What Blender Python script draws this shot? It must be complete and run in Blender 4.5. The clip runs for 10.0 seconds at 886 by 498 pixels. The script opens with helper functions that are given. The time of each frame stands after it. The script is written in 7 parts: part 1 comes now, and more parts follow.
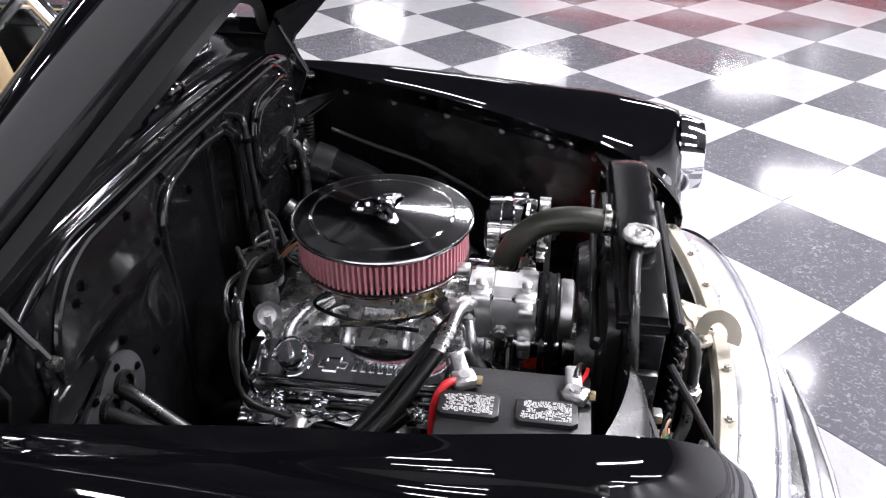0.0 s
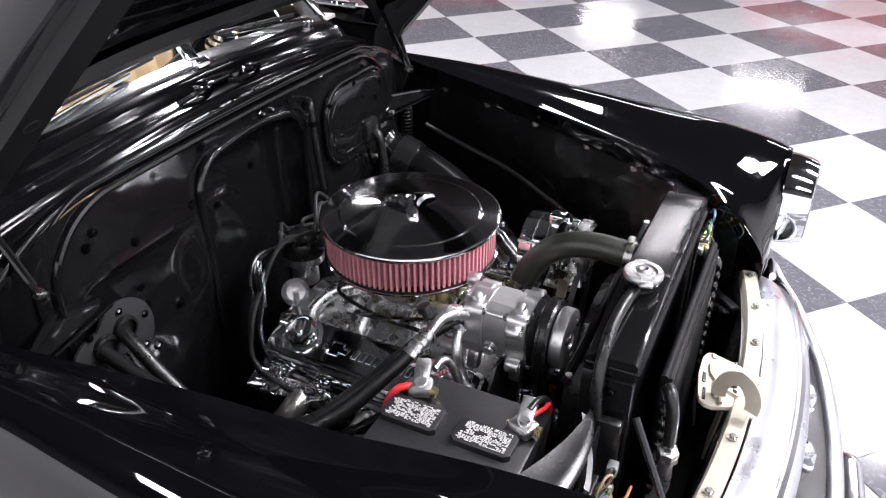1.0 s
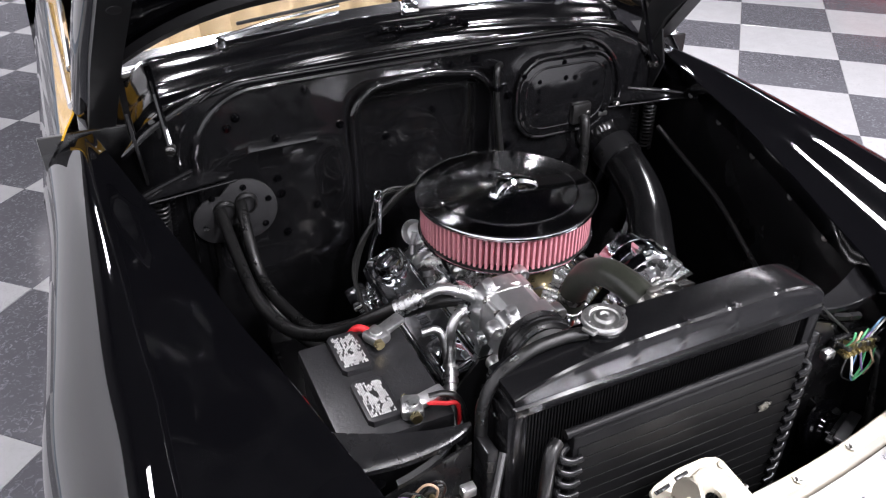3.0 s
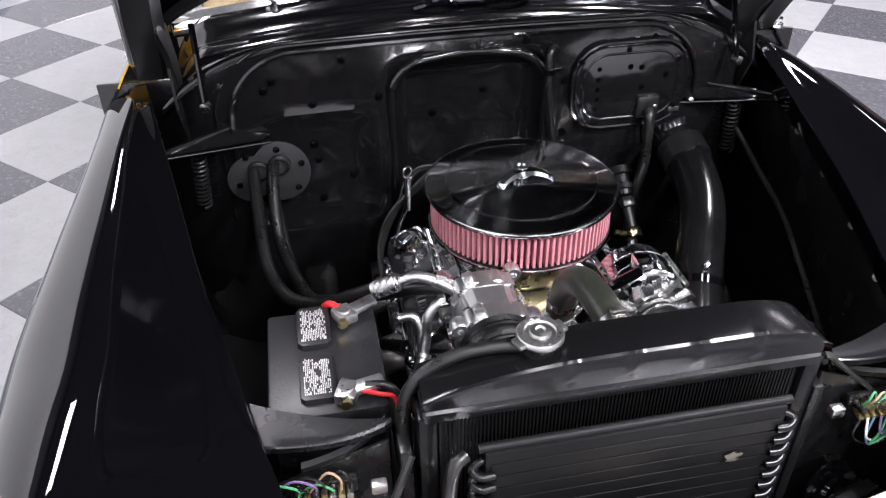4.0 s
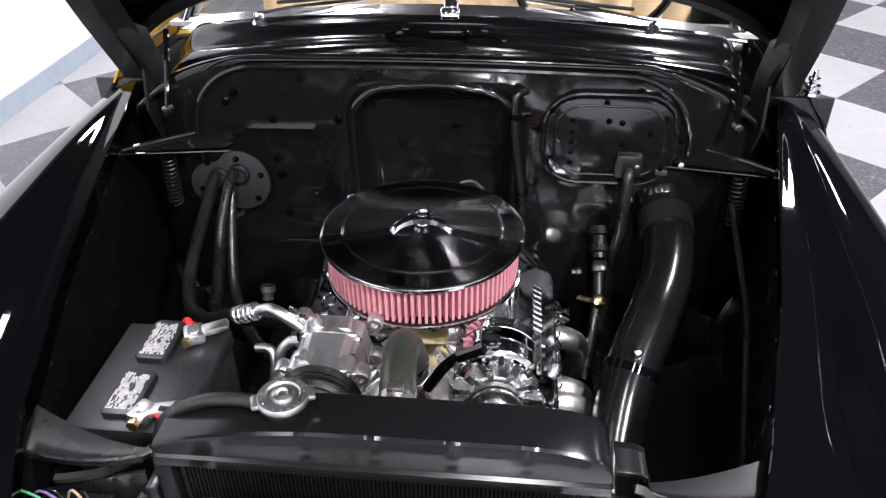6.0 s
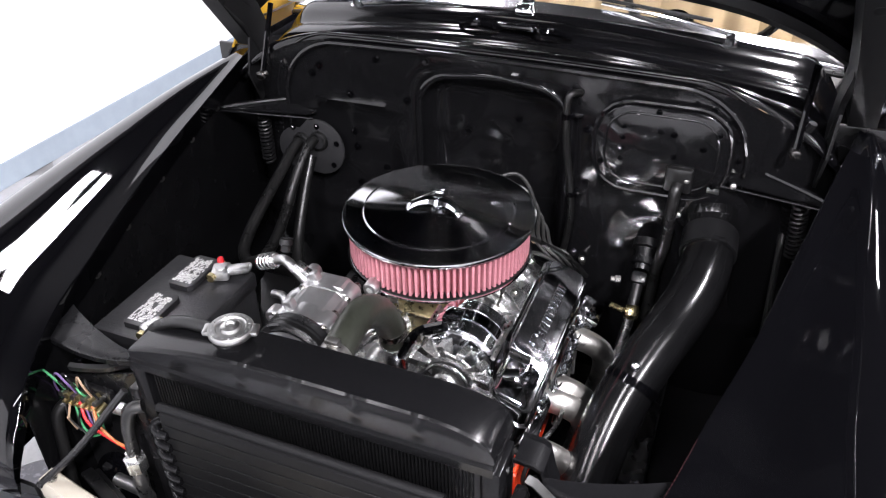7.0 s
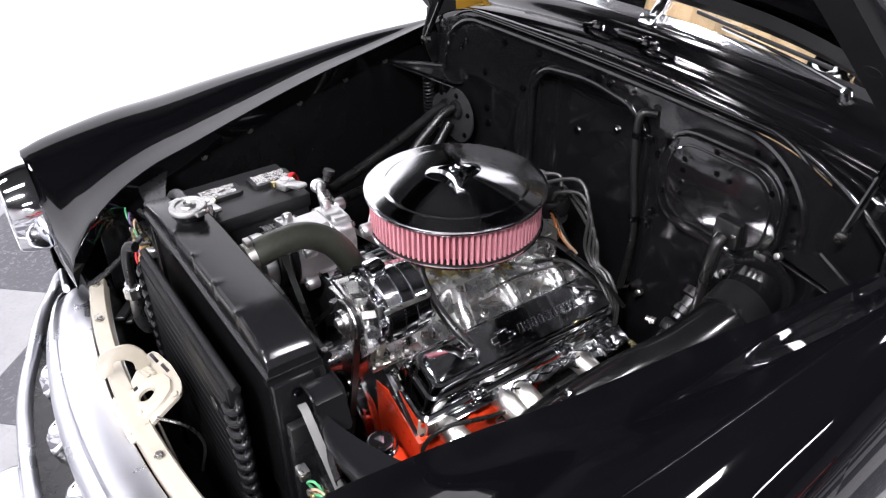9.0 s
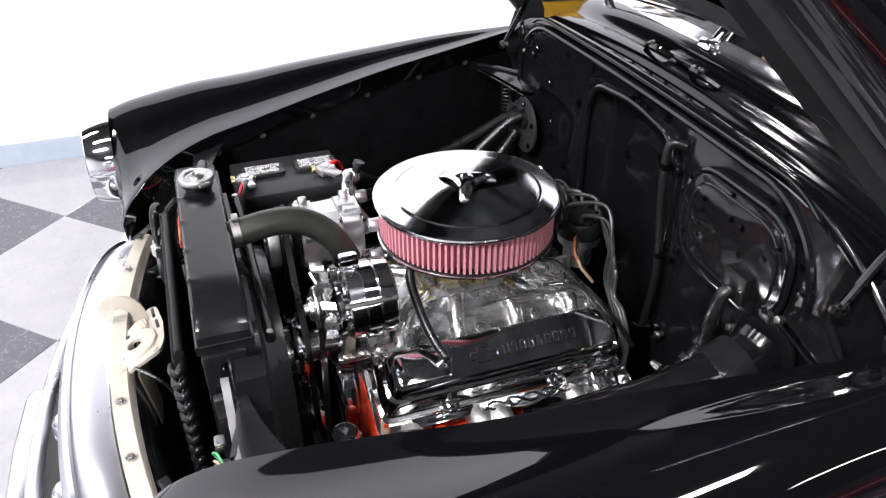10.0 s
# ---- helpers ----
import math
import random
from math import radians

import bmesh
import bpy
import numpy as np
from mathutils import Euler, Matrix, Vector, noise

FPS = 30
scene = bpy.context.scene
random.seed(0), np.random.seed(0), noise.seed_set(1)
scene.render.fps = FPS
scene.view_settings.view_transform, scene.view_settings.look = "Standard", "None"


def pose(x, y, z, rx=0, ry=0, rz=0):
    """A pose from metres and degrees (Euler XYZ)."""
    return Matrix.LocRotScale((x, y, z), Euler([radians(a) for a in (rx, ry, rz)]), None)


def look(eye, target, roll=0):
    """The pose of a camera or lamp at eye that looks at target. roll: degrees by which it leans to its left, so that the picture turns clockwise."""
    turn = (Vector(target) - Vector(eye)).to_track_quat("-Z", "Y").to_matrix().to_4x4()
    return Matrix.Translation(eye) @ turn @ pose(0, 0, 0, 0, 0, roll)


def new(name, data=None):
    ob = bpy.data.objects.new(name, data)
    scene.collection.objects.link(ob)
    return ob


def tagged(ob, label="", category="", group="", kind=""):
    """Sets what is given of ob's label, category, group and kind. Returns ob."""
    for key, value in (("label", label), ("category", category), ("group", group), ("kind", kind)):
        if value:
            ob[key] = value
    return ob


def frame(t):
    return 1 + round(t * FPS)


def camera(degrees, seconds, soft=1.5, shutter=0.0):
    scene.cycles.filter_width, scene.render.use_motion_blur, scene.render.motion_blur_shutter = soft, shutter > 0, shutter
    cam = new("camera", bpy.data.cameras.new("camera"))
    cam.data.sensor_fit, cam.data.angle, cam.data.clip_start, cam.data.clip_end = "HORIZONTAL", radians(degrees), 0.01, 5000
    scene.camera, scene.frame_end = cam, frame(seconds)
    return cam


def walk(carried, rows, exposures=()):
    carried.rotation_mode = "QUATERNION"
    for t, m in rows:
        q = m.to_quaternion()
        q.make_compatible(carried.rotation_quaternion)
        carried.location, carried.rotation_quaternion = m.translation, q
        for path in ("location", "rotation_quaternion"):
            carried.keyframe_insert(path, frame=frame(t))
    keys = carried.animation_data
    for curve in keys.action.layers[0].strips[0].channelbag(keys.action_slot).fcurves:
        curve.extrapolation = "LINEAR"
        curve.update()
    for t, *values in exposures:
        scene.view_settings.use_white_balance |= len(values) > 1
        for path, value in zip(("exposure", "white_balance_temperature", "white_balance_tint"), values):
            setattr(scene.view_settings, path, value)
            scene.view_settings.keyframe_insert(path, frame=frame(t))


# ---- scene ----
cam = camera(59.9, 10.0, soft=1.2)
PATH = [
    (0, (-1.301, -0.327, 1.628), (0.381, -0.071, 0.577), -0.2),
    (0.5, (-1.257, -0.493, 1.629), (0.37, 0.0, 0.575), -0.2),
    (1, (-1.176, -0.663, 1.625), (0.35, 0.095, 0.577), -0.3),
    (1.5, (-1.086, -0.816, 1.623), (0.296, 0.182, 0.577), -0.2),
    (2, (-0.977, -0.958, 1.627), (0.206, 0.263, 0.573), -0.1),
    (2.5, (-0.826, -1.086, 1.623), (0.127, 0.319, 0.566), -0.1),
    (3, (-0.679, -1.172, 1.617), (0.024, 0.353, 0.53), -0.1),
    (3.2, (-0.617, -1.196, 1.616), (-0.019, 0.362, 0.513), -0.6),
    (4.3, (-0.285, -1.213, 1.614), (-0.07, 0.406, 0.458), -0.7),
    (4.5, (-0.224, -1.205, 1.612), (-0.056, 0.418, 0.455), -0.6),
    (5, (-0.077, -1.173, 1.612), (-0.009, 0.458, 0.456), -0.7),
    (5.5, (0.033, -1.151, 1.614), (0.015, 0.504, 0.491), -0.6),
    (5.7, (0.075, -1.146, 1.612), (0.008, 0.513, 0.498), -0.7),
    (6.8, (0.392, -1.142, 1.643), (-0.144, 0.414, 0.506), -0.7),
    (7, (0.468, -1.136, 1.634), (-0.166, 0.39, 0.507), -1.1),
    (7.5, (0.652, -1.094, 1.631), (-0.209, 0.319, 0.507), -1.0),
    (8, (0.797, -1.023, 1.625), (-0.244, 0.263, 0.503), -0.8),
    (8.5, (0.941, -0.916, 1.62), (-0.29, 0.197, 0.504), -0.7),
    (9, (1.066, -0.781, 1.616), (-0.304, 0.164, 0.506), -0.6),
    (9.5, (1.146, -0.635, 1.611), (-0.339, 0.122, 0.506), -0.4),
    (10, (1.2, -0.476, 1.61), (-0.377, 0.07, 0.507), -0.3),
]
walk(cam, [(t, look(eye, target, roll)) for t, eye, target, roll in PATH])

# ---- light ----
world = bpy.data.worlds.new("hall_air")
scene.world = world
world.use_nodes = True
world.node_tree.nodes["Background"].inputs[0].default_value = (0.9, 0.95, 1.0, 1)
world.node_tree.nodes["Background"].inputs[1].default_value = 0.12
scene.view_settings.exposure = 1.05


# ---- materials ----
def material(name, color, rough=0.5, metal=0.0, grain=0.0, scale=40.0, bump=0.0, coat=0.0, fleck=None, rough_var=0.0, wave=0.0):
    """A principled surface with variation at two scales."""
    m = bpy.data.materials.new(name)
    m.use_nodes = True
    nt = m.node_tree
    b = nt.nodes["Principled BSDF"]
    b.inputs["Base Color"].default_value = (*color, 1)
    b.inputs["Roughness"].default_value = rough
    b.inputs["Metallic"].default_value = metal
    b.inputs["Coat Weight"].default_value = coat
    b.inputs["Coat Roughness"].default_value = 0.03
    if grain or bump or rough_var or fleck or wave:
        tc = nt.nodes.new("ShaderNodeTexCoord")
        big = nt.nodes.new("ShaderNodeTexNoise")
        big.inputs["Scale"].default_value = scale * 0.12
        big.inputs["Detail"].default_value = 4
        fine = nt.nodes.new("ShaderNodeTexNoise")
        fine.inputs["Scale"].default_value = scale
        fine.inputs["Detail"].default_value = 6
        for n in (big, fine):
            nt.links.new(tc.outputs["Object"], n.inputs["Vector"])
        mixed = nt.nodes.new("ShaderNodeMath")
        mixed.operation = "ADD"
        nt.links.new(big.outputs[0], mixed.inputs[0])
        nt.links.new(fine.outputs[0], mixed.inputs[1])
        if grain or fleck:
            ramp = nt.nodes.new("ShaderNodeMapRange")
            ramp.inputs[1].default_value, ramp.inputs[2].default_value = 0.7, 1.3
            nt.links.new(mixed.outputs[0], ramp.inputs[0])
            mix = nt.nodes.new("ShaderNodeMix")
            mix.data_type = "RGBA"
            lo = fleck or tuple(c * (1 - grain) for c in color)
            mix.inputs[6].default_value = (*lo, 1)
            mix.inputs[7].default_value = (*(min(1, c * (1 + grain)) for c in color), 1)
            nt.links.new(ramp.outputs[0], mix.inputs[0])
            nt.links.new(mix.outputs[2], b.inputs["Base Color"])
        if rough_var:
            rr = nt.nodes.new("ShaderNodeMapRange")
            rr.inputs[1].default_value, rr.inputs[2].default_value = 0.7, 1.3
            rr.inputs[3].default_value, rr.inputs[4].default_value = max(0.01, rough - rough_var), rough + rough_var
            nt.links.new(mixed.outputs[0], rr.inputs[0])
            nt.links.new(rr.outputs[0], b.inputs["Roughness"])
        if bump:
            bp = nt.nodes.new("ShaderNodeBump")
            bp.inputs["Strength"].default_value = bump
            bp.inputs["Distance"].default_value = 0.002
            nt.links.new(fine.outputs[0], bp.inputs["Height"])
            nt.links.new(bp.outputs[0], b.inputs["Normal"])
        if wave:
            # slow unevenness of pressed and painted sheet
            wv = nt.nodes.new("ShaderNodeBump")
            wv.inputs["Strength"].default_value = wave
            wv.inputs["Distance"].default_value = 0.02
            slow = nt.nodes.new("ShaderNodeTexNoise")
            slow.inputs["Scale"].default_value = 13.0
            slow.inputs["Detail"].default_value = 1.0
            nt.links.new(tc.outputs["Object"], slow.inputs["Vector"])
            nt.links.new(slow.outputs[0], wv.inputs["Height"])
            if bump:
                nt.links.new(bp.outputs[0], wv.inputs["Normal"])
            nt.links.new(wv.outputs[0], b.inputs["Normal"])
    return m


GLOSS = material("black_paint", (0.0015, 0.0015, 0.0019), 0.03, rough_var=0.01, scale=9)
SATIN = material("satin_black", (0.007, 0.007, 0.0075), 0.3, rough_var=0.08, scale=30, bump=0.05)
APRON = material("firewall_black", (0.005, 0.005, 0.0055), 0.13, rough_var=0.04, scale=14, wave=0.16)
INNER = material("inner_fender_black", (0.005, 0.005, 0.0055), 0.24, rough_var=0.08, scale=14, wave=0.3)
INNER.node_tree.nodes["Principled BSDF"].inputs["Specular IOR Level"].default_value = 0.35
SHEET = material("sheet_black", (0.004, 0.004, 0.0045), 0.28, rough_var=0.04, scale=20, wave=0.05)
RADIATOR = material("radiator_black", (0.005, 0.005, 0.0055), 0.20, rough_var=0.02, scale=12)
RAIL = material("dull_black", (0.008, 0.008, 0.0085), 0.42, rough_var=0.05, scale=20)
TANK_BLACK = material("tank_black", (0.005, 0.005, 0.0055), 0.18, rough_var=0.02, scale=12)
for _m, level in ((TANK_BLACK, 0.30), (RADIATOR, 0.22)):
    _m.node_tree.nodes["Principled BSDF"].inputs["Specular IOR Level"].default_value = level
DUCT_BLACK = material("worn_duct_black", (0.004, 0.004, 0.0043), 0.17, grain=0.3, rough_var=0.03, scale=25)
CHROME = material("chrome", (0.84, 0.85, 0.87), 0.07, 1.0, rough_var=0.02, scale=25)
BRIGHT = material("pale_bright_plating", (0.74, 0.75, 0.79), 0.30, 1.0, grain=0.03, rough_var=0.05, scale=14)
FIN = material("fin_black", (0.004, 0.004, 0.0043), 0.5, rough_var=0.05, scale=20)
for _m in (RAIL, FIN):
    _m.node_tree.nodes["Principled BSDF"].inputs["Specular IOR Level"].default_value = 0.15
CHROME_DARK = material("deep_chrome", (0.74, 0.75, 0.77), 0.06, 1.0, rough_var=0.02, scale=10)
PALE = material("pale_aluminium", (0.80, 0.80, 0.79), 0.27, 1.0, grain=0.04, rough_var=0.015, scale=40)
SATIN_ALU = material("satin_aluminium", (0.66, 0.66, 0.66), 0.40, 1.0, grain=0.06, rough_var=0.05, scale=90, bump=0.12)
LACQUER = material("thin_black_lacquer", (0.002, 0.002, 0.0024), 0.13, rough_var=0.03, scale=12)
WORN = material("plated_chrome", (0.86, 0.87, 0.89), 0.14, 1.0, rough_var=0.03, scale=18)
POLISHED = material("polished_aluminium", (0.80, 0.81, 0.82), 0.20, 1.0, grain=0.1, rough_var=0.07, scale=60, bump=0.05)
CAST = material("cast_aluminium", (0.62, 0.62, 0.62), 0.34, 1.0, grain=0.15, rough_var=0.1, scale=160, bump=0.25)
STEEL = material("bare_steel", (0.42, 0.41, 0.39), 0.3, 1.0, grain=0.2, rough_var=0.1, scale=80)
STRAP = material("dull_strap_steel", (0.075, 0.075, 0.073), 0.5, 1.0, grain=0.2, rough_var=0.1, scale=60)
BRASS = material("yellow_zinc", (0.55, 0.47, 0.26), 0.3, 1.0, grain=0.25, rough_var=0.1, scale=70)
HEADER = material("coated_header", (0.72, 0.70, 0.66), 0.34, 1.0, grain=0.2, rough_var=0.1, scale=50)
ORANGE = material("orange_paint", (0.62, 0.045, 0.012), 0.3, grain=0.15, rough_var=0.08, scale=40, bump=0.1)
RUBBER = material("black_rubber", (0.006, 0.006, 0.006), 0.33, grain=0.2, rough_var=0.1, scale=90, bump=0.1)
GREY_WIRE = material("grey_wire_jacket", (0.026, 0.026, 0.025), 0.4, grain=0.15, rough_var=0.08, scale=80)
HOSE = material("olive_hose", (0.022, 0.024, 0.018), 0.36, grain=0.25, rough_var=0.08, scale=120, bump=0.1)
PLASTIC = material("battery_plastic", (0.010, 0.010, 0.011), 0.42, grain=0.2, rough_var=0.06, scale=220, bump=0.25)
CREAM = material("cream_plating", (0.39, 0.36, 0.295), 0.36, 0.25, grain=0.1, rough_var=0.1, scale=22)
GAUZE = material("red_gauze", (0.52, 0.21, 0.245), 0.8, grain=0.10, scale=260, bump=0.1)
# darker copy of the gauze: shade between the pleats put into its colour
GAUZE_SHADED = material("red_gauze_shaded", (0.22, 0.03, 0.045), 0.8, grain=0.3, scale=200)
LABEL = material("white_label", (0.52, 0.52, 0.51), 0.5, grain=0.06, scale=90)
RED = material("red_plastic", (0.55, 0.02, 0.025), 0.4, grain=0.1, scale=60)
WIRE_COLORS = {
    "green": material("green_wire", (0.05, 0.24, 0.10), 0.55, grain=0.1),
    "orange": material("orange_wire", (0.40, 0.13, 0.04), 0.55, grain=0.1),
    "tan": material("tan_wire", (0.34, 0.23, 0.15), 0.55, grain=0.1),
    "violet": material("violet_wire", (0.13, 0.08, 0.20), 0.55, grain=0.1),
    "blue": material("blue_wire", (0.08, 0.15, 0.24), 0.55, grain=0.1),
    "white": material("white_wire", (0.7, 0.7, 0.66), 0.45, grain=0.1),
    "red": RED,
    "black": RUBBER,
}
WALL = material("white_wall_paint", (0.76, 0.77, 0.78), 0.55, grain=0.02, scale=30, bump=0.05)
BASEBOARD = material("grey_vinyl_base", (0.23, 0.27, 0.31), 0.45, grain=0.08, scale=18)
CEILING = material("dark_ceiling", (0.022, 0.022, 0.023), 0.9, grain=0.1, scale=5)


def tile_material(name, color, fleck, amount, cuts):
    """Vinyl tile: chips of another shade, faint clouds and scuffed gloss."""
    m = material(name, color, 0.11, grain=0.06, scale=10, rough_var=0.03)
    nt = m.node_tree
    b = nt.nodes["Principled BSDF"]
    b.inputs["Specular IOR Level"].default_value = 0.36
    old = b.inputs["Base Color"].links[0].from_socket
    tc = nt.nodes.new("ShaderNodeTexCoord")
    info = nt.nodes.new("ShaderNodeObjectInfo")
    shift = nt.nodes.new("ShaderNodeVectorMath")
    shift.operation = "MULTIPLY_ADD"
    shift.inputs[1].default_value = (31.0, 17.0, 0.0)
    nt.links.new(info.outputs["Random"], shift.inputs[0])
    nt.links.new(tc.outputs["Object"], shift.inputs[2])
    chips = nt.nodes.new("ShaderNodeTexNoise")
    chips.inputs["Scale"].default_value = 46.0
    chips.inputs["Detail"].default_value = 5.0
    chips.inputs["Distortion"].default_value = 1.6
    clouds = nt.nodes.new("ShaderNodeTexNoise")
    clouds.inputs["Scale"].default_value = 5.0
    clouds.inputs["Detail"].default_value = 3.0
    for n in (chips, clouds):
        nt.links.new(shift.outputs[0], n.inputs["Vector"])
    ramp = nt.nodes.new("ShaderNodeMapRange")
    ramp.inputs[1].default_value, ramp.inputs[2].default_value = cuts
    ramp.inputs[4].default_value = amount
    nt.links.new(chips.outputs[0], ramp.inputs[0])
    soft = nt.nodes.new("ShaderNodeMapRange")
    soft.inputs[1].default_value, soft.inputs[2].default_value = 0.3, 0.7
    soft.inputs[3].default_value = 0.35
    nt.links.new(clouds.outputs[0], soft.inputs[0])
    both = nt.nodes.new("ShaderNodeMath")
    both.operation = "MULTIPLY"
    nt.links.new(ramp.outputs[0], both.inputs[0])
    nt.links.new(soft.outputs[0], both.inputs[1])
    mix = nt.nodes.new("ShaderNodeMix")
    mix.data_type = "RGBA"
    nt.links.new(both.outputs[0], mix.inputs[0])
    nt.links.new(old, mix.inputs[6])
    mix.inputs[7].default_value = (*fleck, 1)
    nt.links.new(mix.outputs[2], b.inputs["Base Color"])
    return m


TILE_WHITE = tile_material("white_vinyl_tile", (0.26, 0.26, 0.265), (0.19, 0.19, 0.195), 0.5, (0.5, 0.7))
TILE_BLACK = tile_material("black_vinyl_tile", (0.068, 0.068, 0.076), (0.22, 0.22, 0.24), 0.6, (0.54, 0.68))
SEAT = material("tan_vinyl", (0.46, 0.33, 0.19), 0.5, grain=0.12, scale=40, bump=0.08)
DASH = material("pale_dash_paint", (0.42, 0.41, 0.39), 0.18, coat=0.6, grain=0.05, scale=14)
YELLOW = material("yellow_gloss", (0.75, 0.42, 0.03), 0.15, coat=0.8, grain=0.05, scale=10)

# smoked chrome spun round its centre
SPUN = material("spun_smoked_chrome", (0.55, 0.55, 0.56), 0.09, 1.0, rough_var=0.01, scale=20)
_b = SPUN.node_tree.nodes["Principled BSDF"]
_b.inputs["Anisotropic"].default_value = 0.7
_b.inputs["Anisotropic Rotation"].default_value = 0.25
_b.inputs["Coat Weight"].default_value = 0.2
_t = SPUN.node_tree.nodes.new("ShaderNodeTangent")
_t.direction_type, _t.axis = "RADIAL", "Z"
SPUN.node_tree.links.new(_t.outputs[0], _b.inputs["Tangent"])

GLASS = bpy.data.materials.new("windshield_glass")
GLASS.use_nodes = True
_g = GLASS.node_tree.nodes["Principled BSDF"]
_g.inputs["Base Color"].default_value = (0.93, 0.96, 0.95, 1)
_g.inputs["Transmission Weight"].default_value = 1.0
_g.inputs["Roughness"].default_value = 0.01
_g.inputs["IOR"].default_value = 1.45


# ---- mesh tools ----
def thing(name, label, category, at=(0, 0, 0), group="", kind=""):
    """A top-level Empty at a thing's base."""
    ob = new(name)
    ob.location = at
    ob.empty_display_size = 0.05
    return tagged(ob, label, category, group, kind)


def part(name, bm, mat, parent=None, label="", smooth=38, kind="", category=""):
    """Links a bmesh, given in world metres, as one mesh object under parent."""
    me = bpy.data.meshes.new(name)
    bmesh.ops.recalc_face_normals(bm, faces=bm.faces)
    if parent is not None:
        o, p = Vector(), parent
        while p is not None:
            o += p.location
            p = p.parent
        bmesh.ops.translate(bm, vec=-o, verts=bm.verts)
    if smooth:
        lim = radians(smooth)
        for f in bm.faces:
            f.smooth = True
        for e in bm.edges:
            if len(e.link_faces) == 2 and e.calc_face_angle(0) > lim:
                e.smooth = False
    bm.to_mesh(me)
    bm.free()
    me.materials.append(mat)
    ob = new(name, me)
    if parent is not None:
        ob.parent = parent
    return tagged(ob, label, category, kind=kind)


def B():
    return bmesh.new()


def box(bm, c, size, rot=(0, 0, 0), bevel=0.0, seg=2):
    """A box at c with rounded edges."""
    m = pose(*c, *rot) @ Matrix.Diagonal((*size, 1))
    r = bmesh.ops.create_cube(bm, size=1.0, matrix=m)
    if bevel:
        es = list({e for v in r["verts"] for e in v.link_edges})
        bmesh.ops.bevel(bm, geom=es, offset=min(bevel, min(size) * 0.45), segments=seg, profile=0.5, affect="EDGES")
    return bm


def frame_of(d):
    d = Vector(d).normalized()
    a = Vector((0, 0, 1)) if abs(d.z) < 0.9 else Vector((1, 0, 0))
    x = d.cross(a).normalized()
    return d, x, d.cross(x).normalized()


def turned(bm, base, axis, profile, seg=32, squash=1.0):
    """A body of revolution: profile rows (distance along the axis, radius)."""
    base = Vector(base)
    d, x, y = frame_of(axis)
    rings = []
    for h, r in profile:
        if r < 1e-5:
            rings.append([bm.verts.new(base + d * h)])
        else:
            rings.append([bm.verts.new(base + d * h + (x * math.cos(a) * squash + y * math.sin(a)) * r) for a in (2 * math.pi * k / seg for k in range(seg))])
    for p, q in zip(rings, rings[1:]):
        if len(p) == 1 and len(q) == 1:
            continue
        for k in range(seg):
            n = (k + 1) % seg
            if len(p) == 1:
                bm.faces.new((p[0], q[k], q[n]))
            elif len(q) == 1:
                bm.faces.new((p[k], p[n], q[0]))
            else:
                bm.faces.new((p[k], p[n], q[n], q[k]))
    return bm


def rod(bm, a, b, r, seg=12, r2=None):
    a, b = Vector(a), Vector(b)
    n = (b - a).length
    r2 = r if r2 is None else r2
    return turned(bm, a, b - a, [(0, 0), (0, r), (n, r2), (n, 0)], seg)


def smooth_line(pts, steps=6):
    """A curve through the points (Catmull-Rom)."""
    P = [Vector(p) for p in pts]
    P = [2 * P[0] - P[1]] + P + [2 * P[-1] - P[-2]]
    out = []
    for i in range(1, len(P) - 2):
        for k in range(steps):
            t = k / steps
            a, b, c, d = P[i - 1], P[i], P[i + 1], P[i + 2]
            out.append(0.5 * (2 * b + (c - a) * t + (2 * a - 5 * b + 4 * c - d) * t * t + (3 * b - a - 3 * c + d) * t ** 3))
    out.append(P[-2])
    return out


def tube(bm, pts, r, seg=10, steps=6, straight=False, caps=True):
    """A pipe along the points; r may be a function of 0..1."""
    L = [Vector(p) for p in pts] if straight else smooth_line(pts, steps)
    n = len(L)
    rings, x = [], None
    for i, p in enumerate(L):
        d = (L[min(i + 1, n - 1)] - L[max(i - 1, 0)]).normalized()
        if x is None:
            x = frame_of(d)[1]
        x = (x - d * x.dot(d)).normalized()
        y = d.cross(x)
        rr = r(i / (n - 1)) if callable(r) else r
        rings.append([bm.verts.new(p + (x * math.cos(a) + y * math.sin(a)) * rr) for a in (2 * math.pi * k / seg for k in range(seg))])
    for p, q in zip(rings, rings[1:]):
        for k in range(seg):
            m = (k + 1) % seg
            bm.faces.new((p[k], p[m], q[m], q[k]))
    if caps:
        bm.faces.new(rings[0][::-1])
        bm.faces.new(rings[-1])
    return bm


def skin(bm, rows, closed=False):
    """A surface through rows of points."""
    V = [[bm.verts.new(p) for p in row] for row in rows]
    for p, q in zip(V, V[1:]):
        n = len(p)
        for k in range(n if closed else n - 1):
            m = (k + 1) % n
            bm.faces.new((p[k], p[m], q[m], q[k]))
    return V


def thicken(bm, t):
    """Gives an open sheet a real thickness."""
    bmesh.ops.recalc_face_normals(bm, faces=bm.faces)
    bmesh.ops.solidify(bm, geom=list(bm.faces), thickness=t)
    return bm


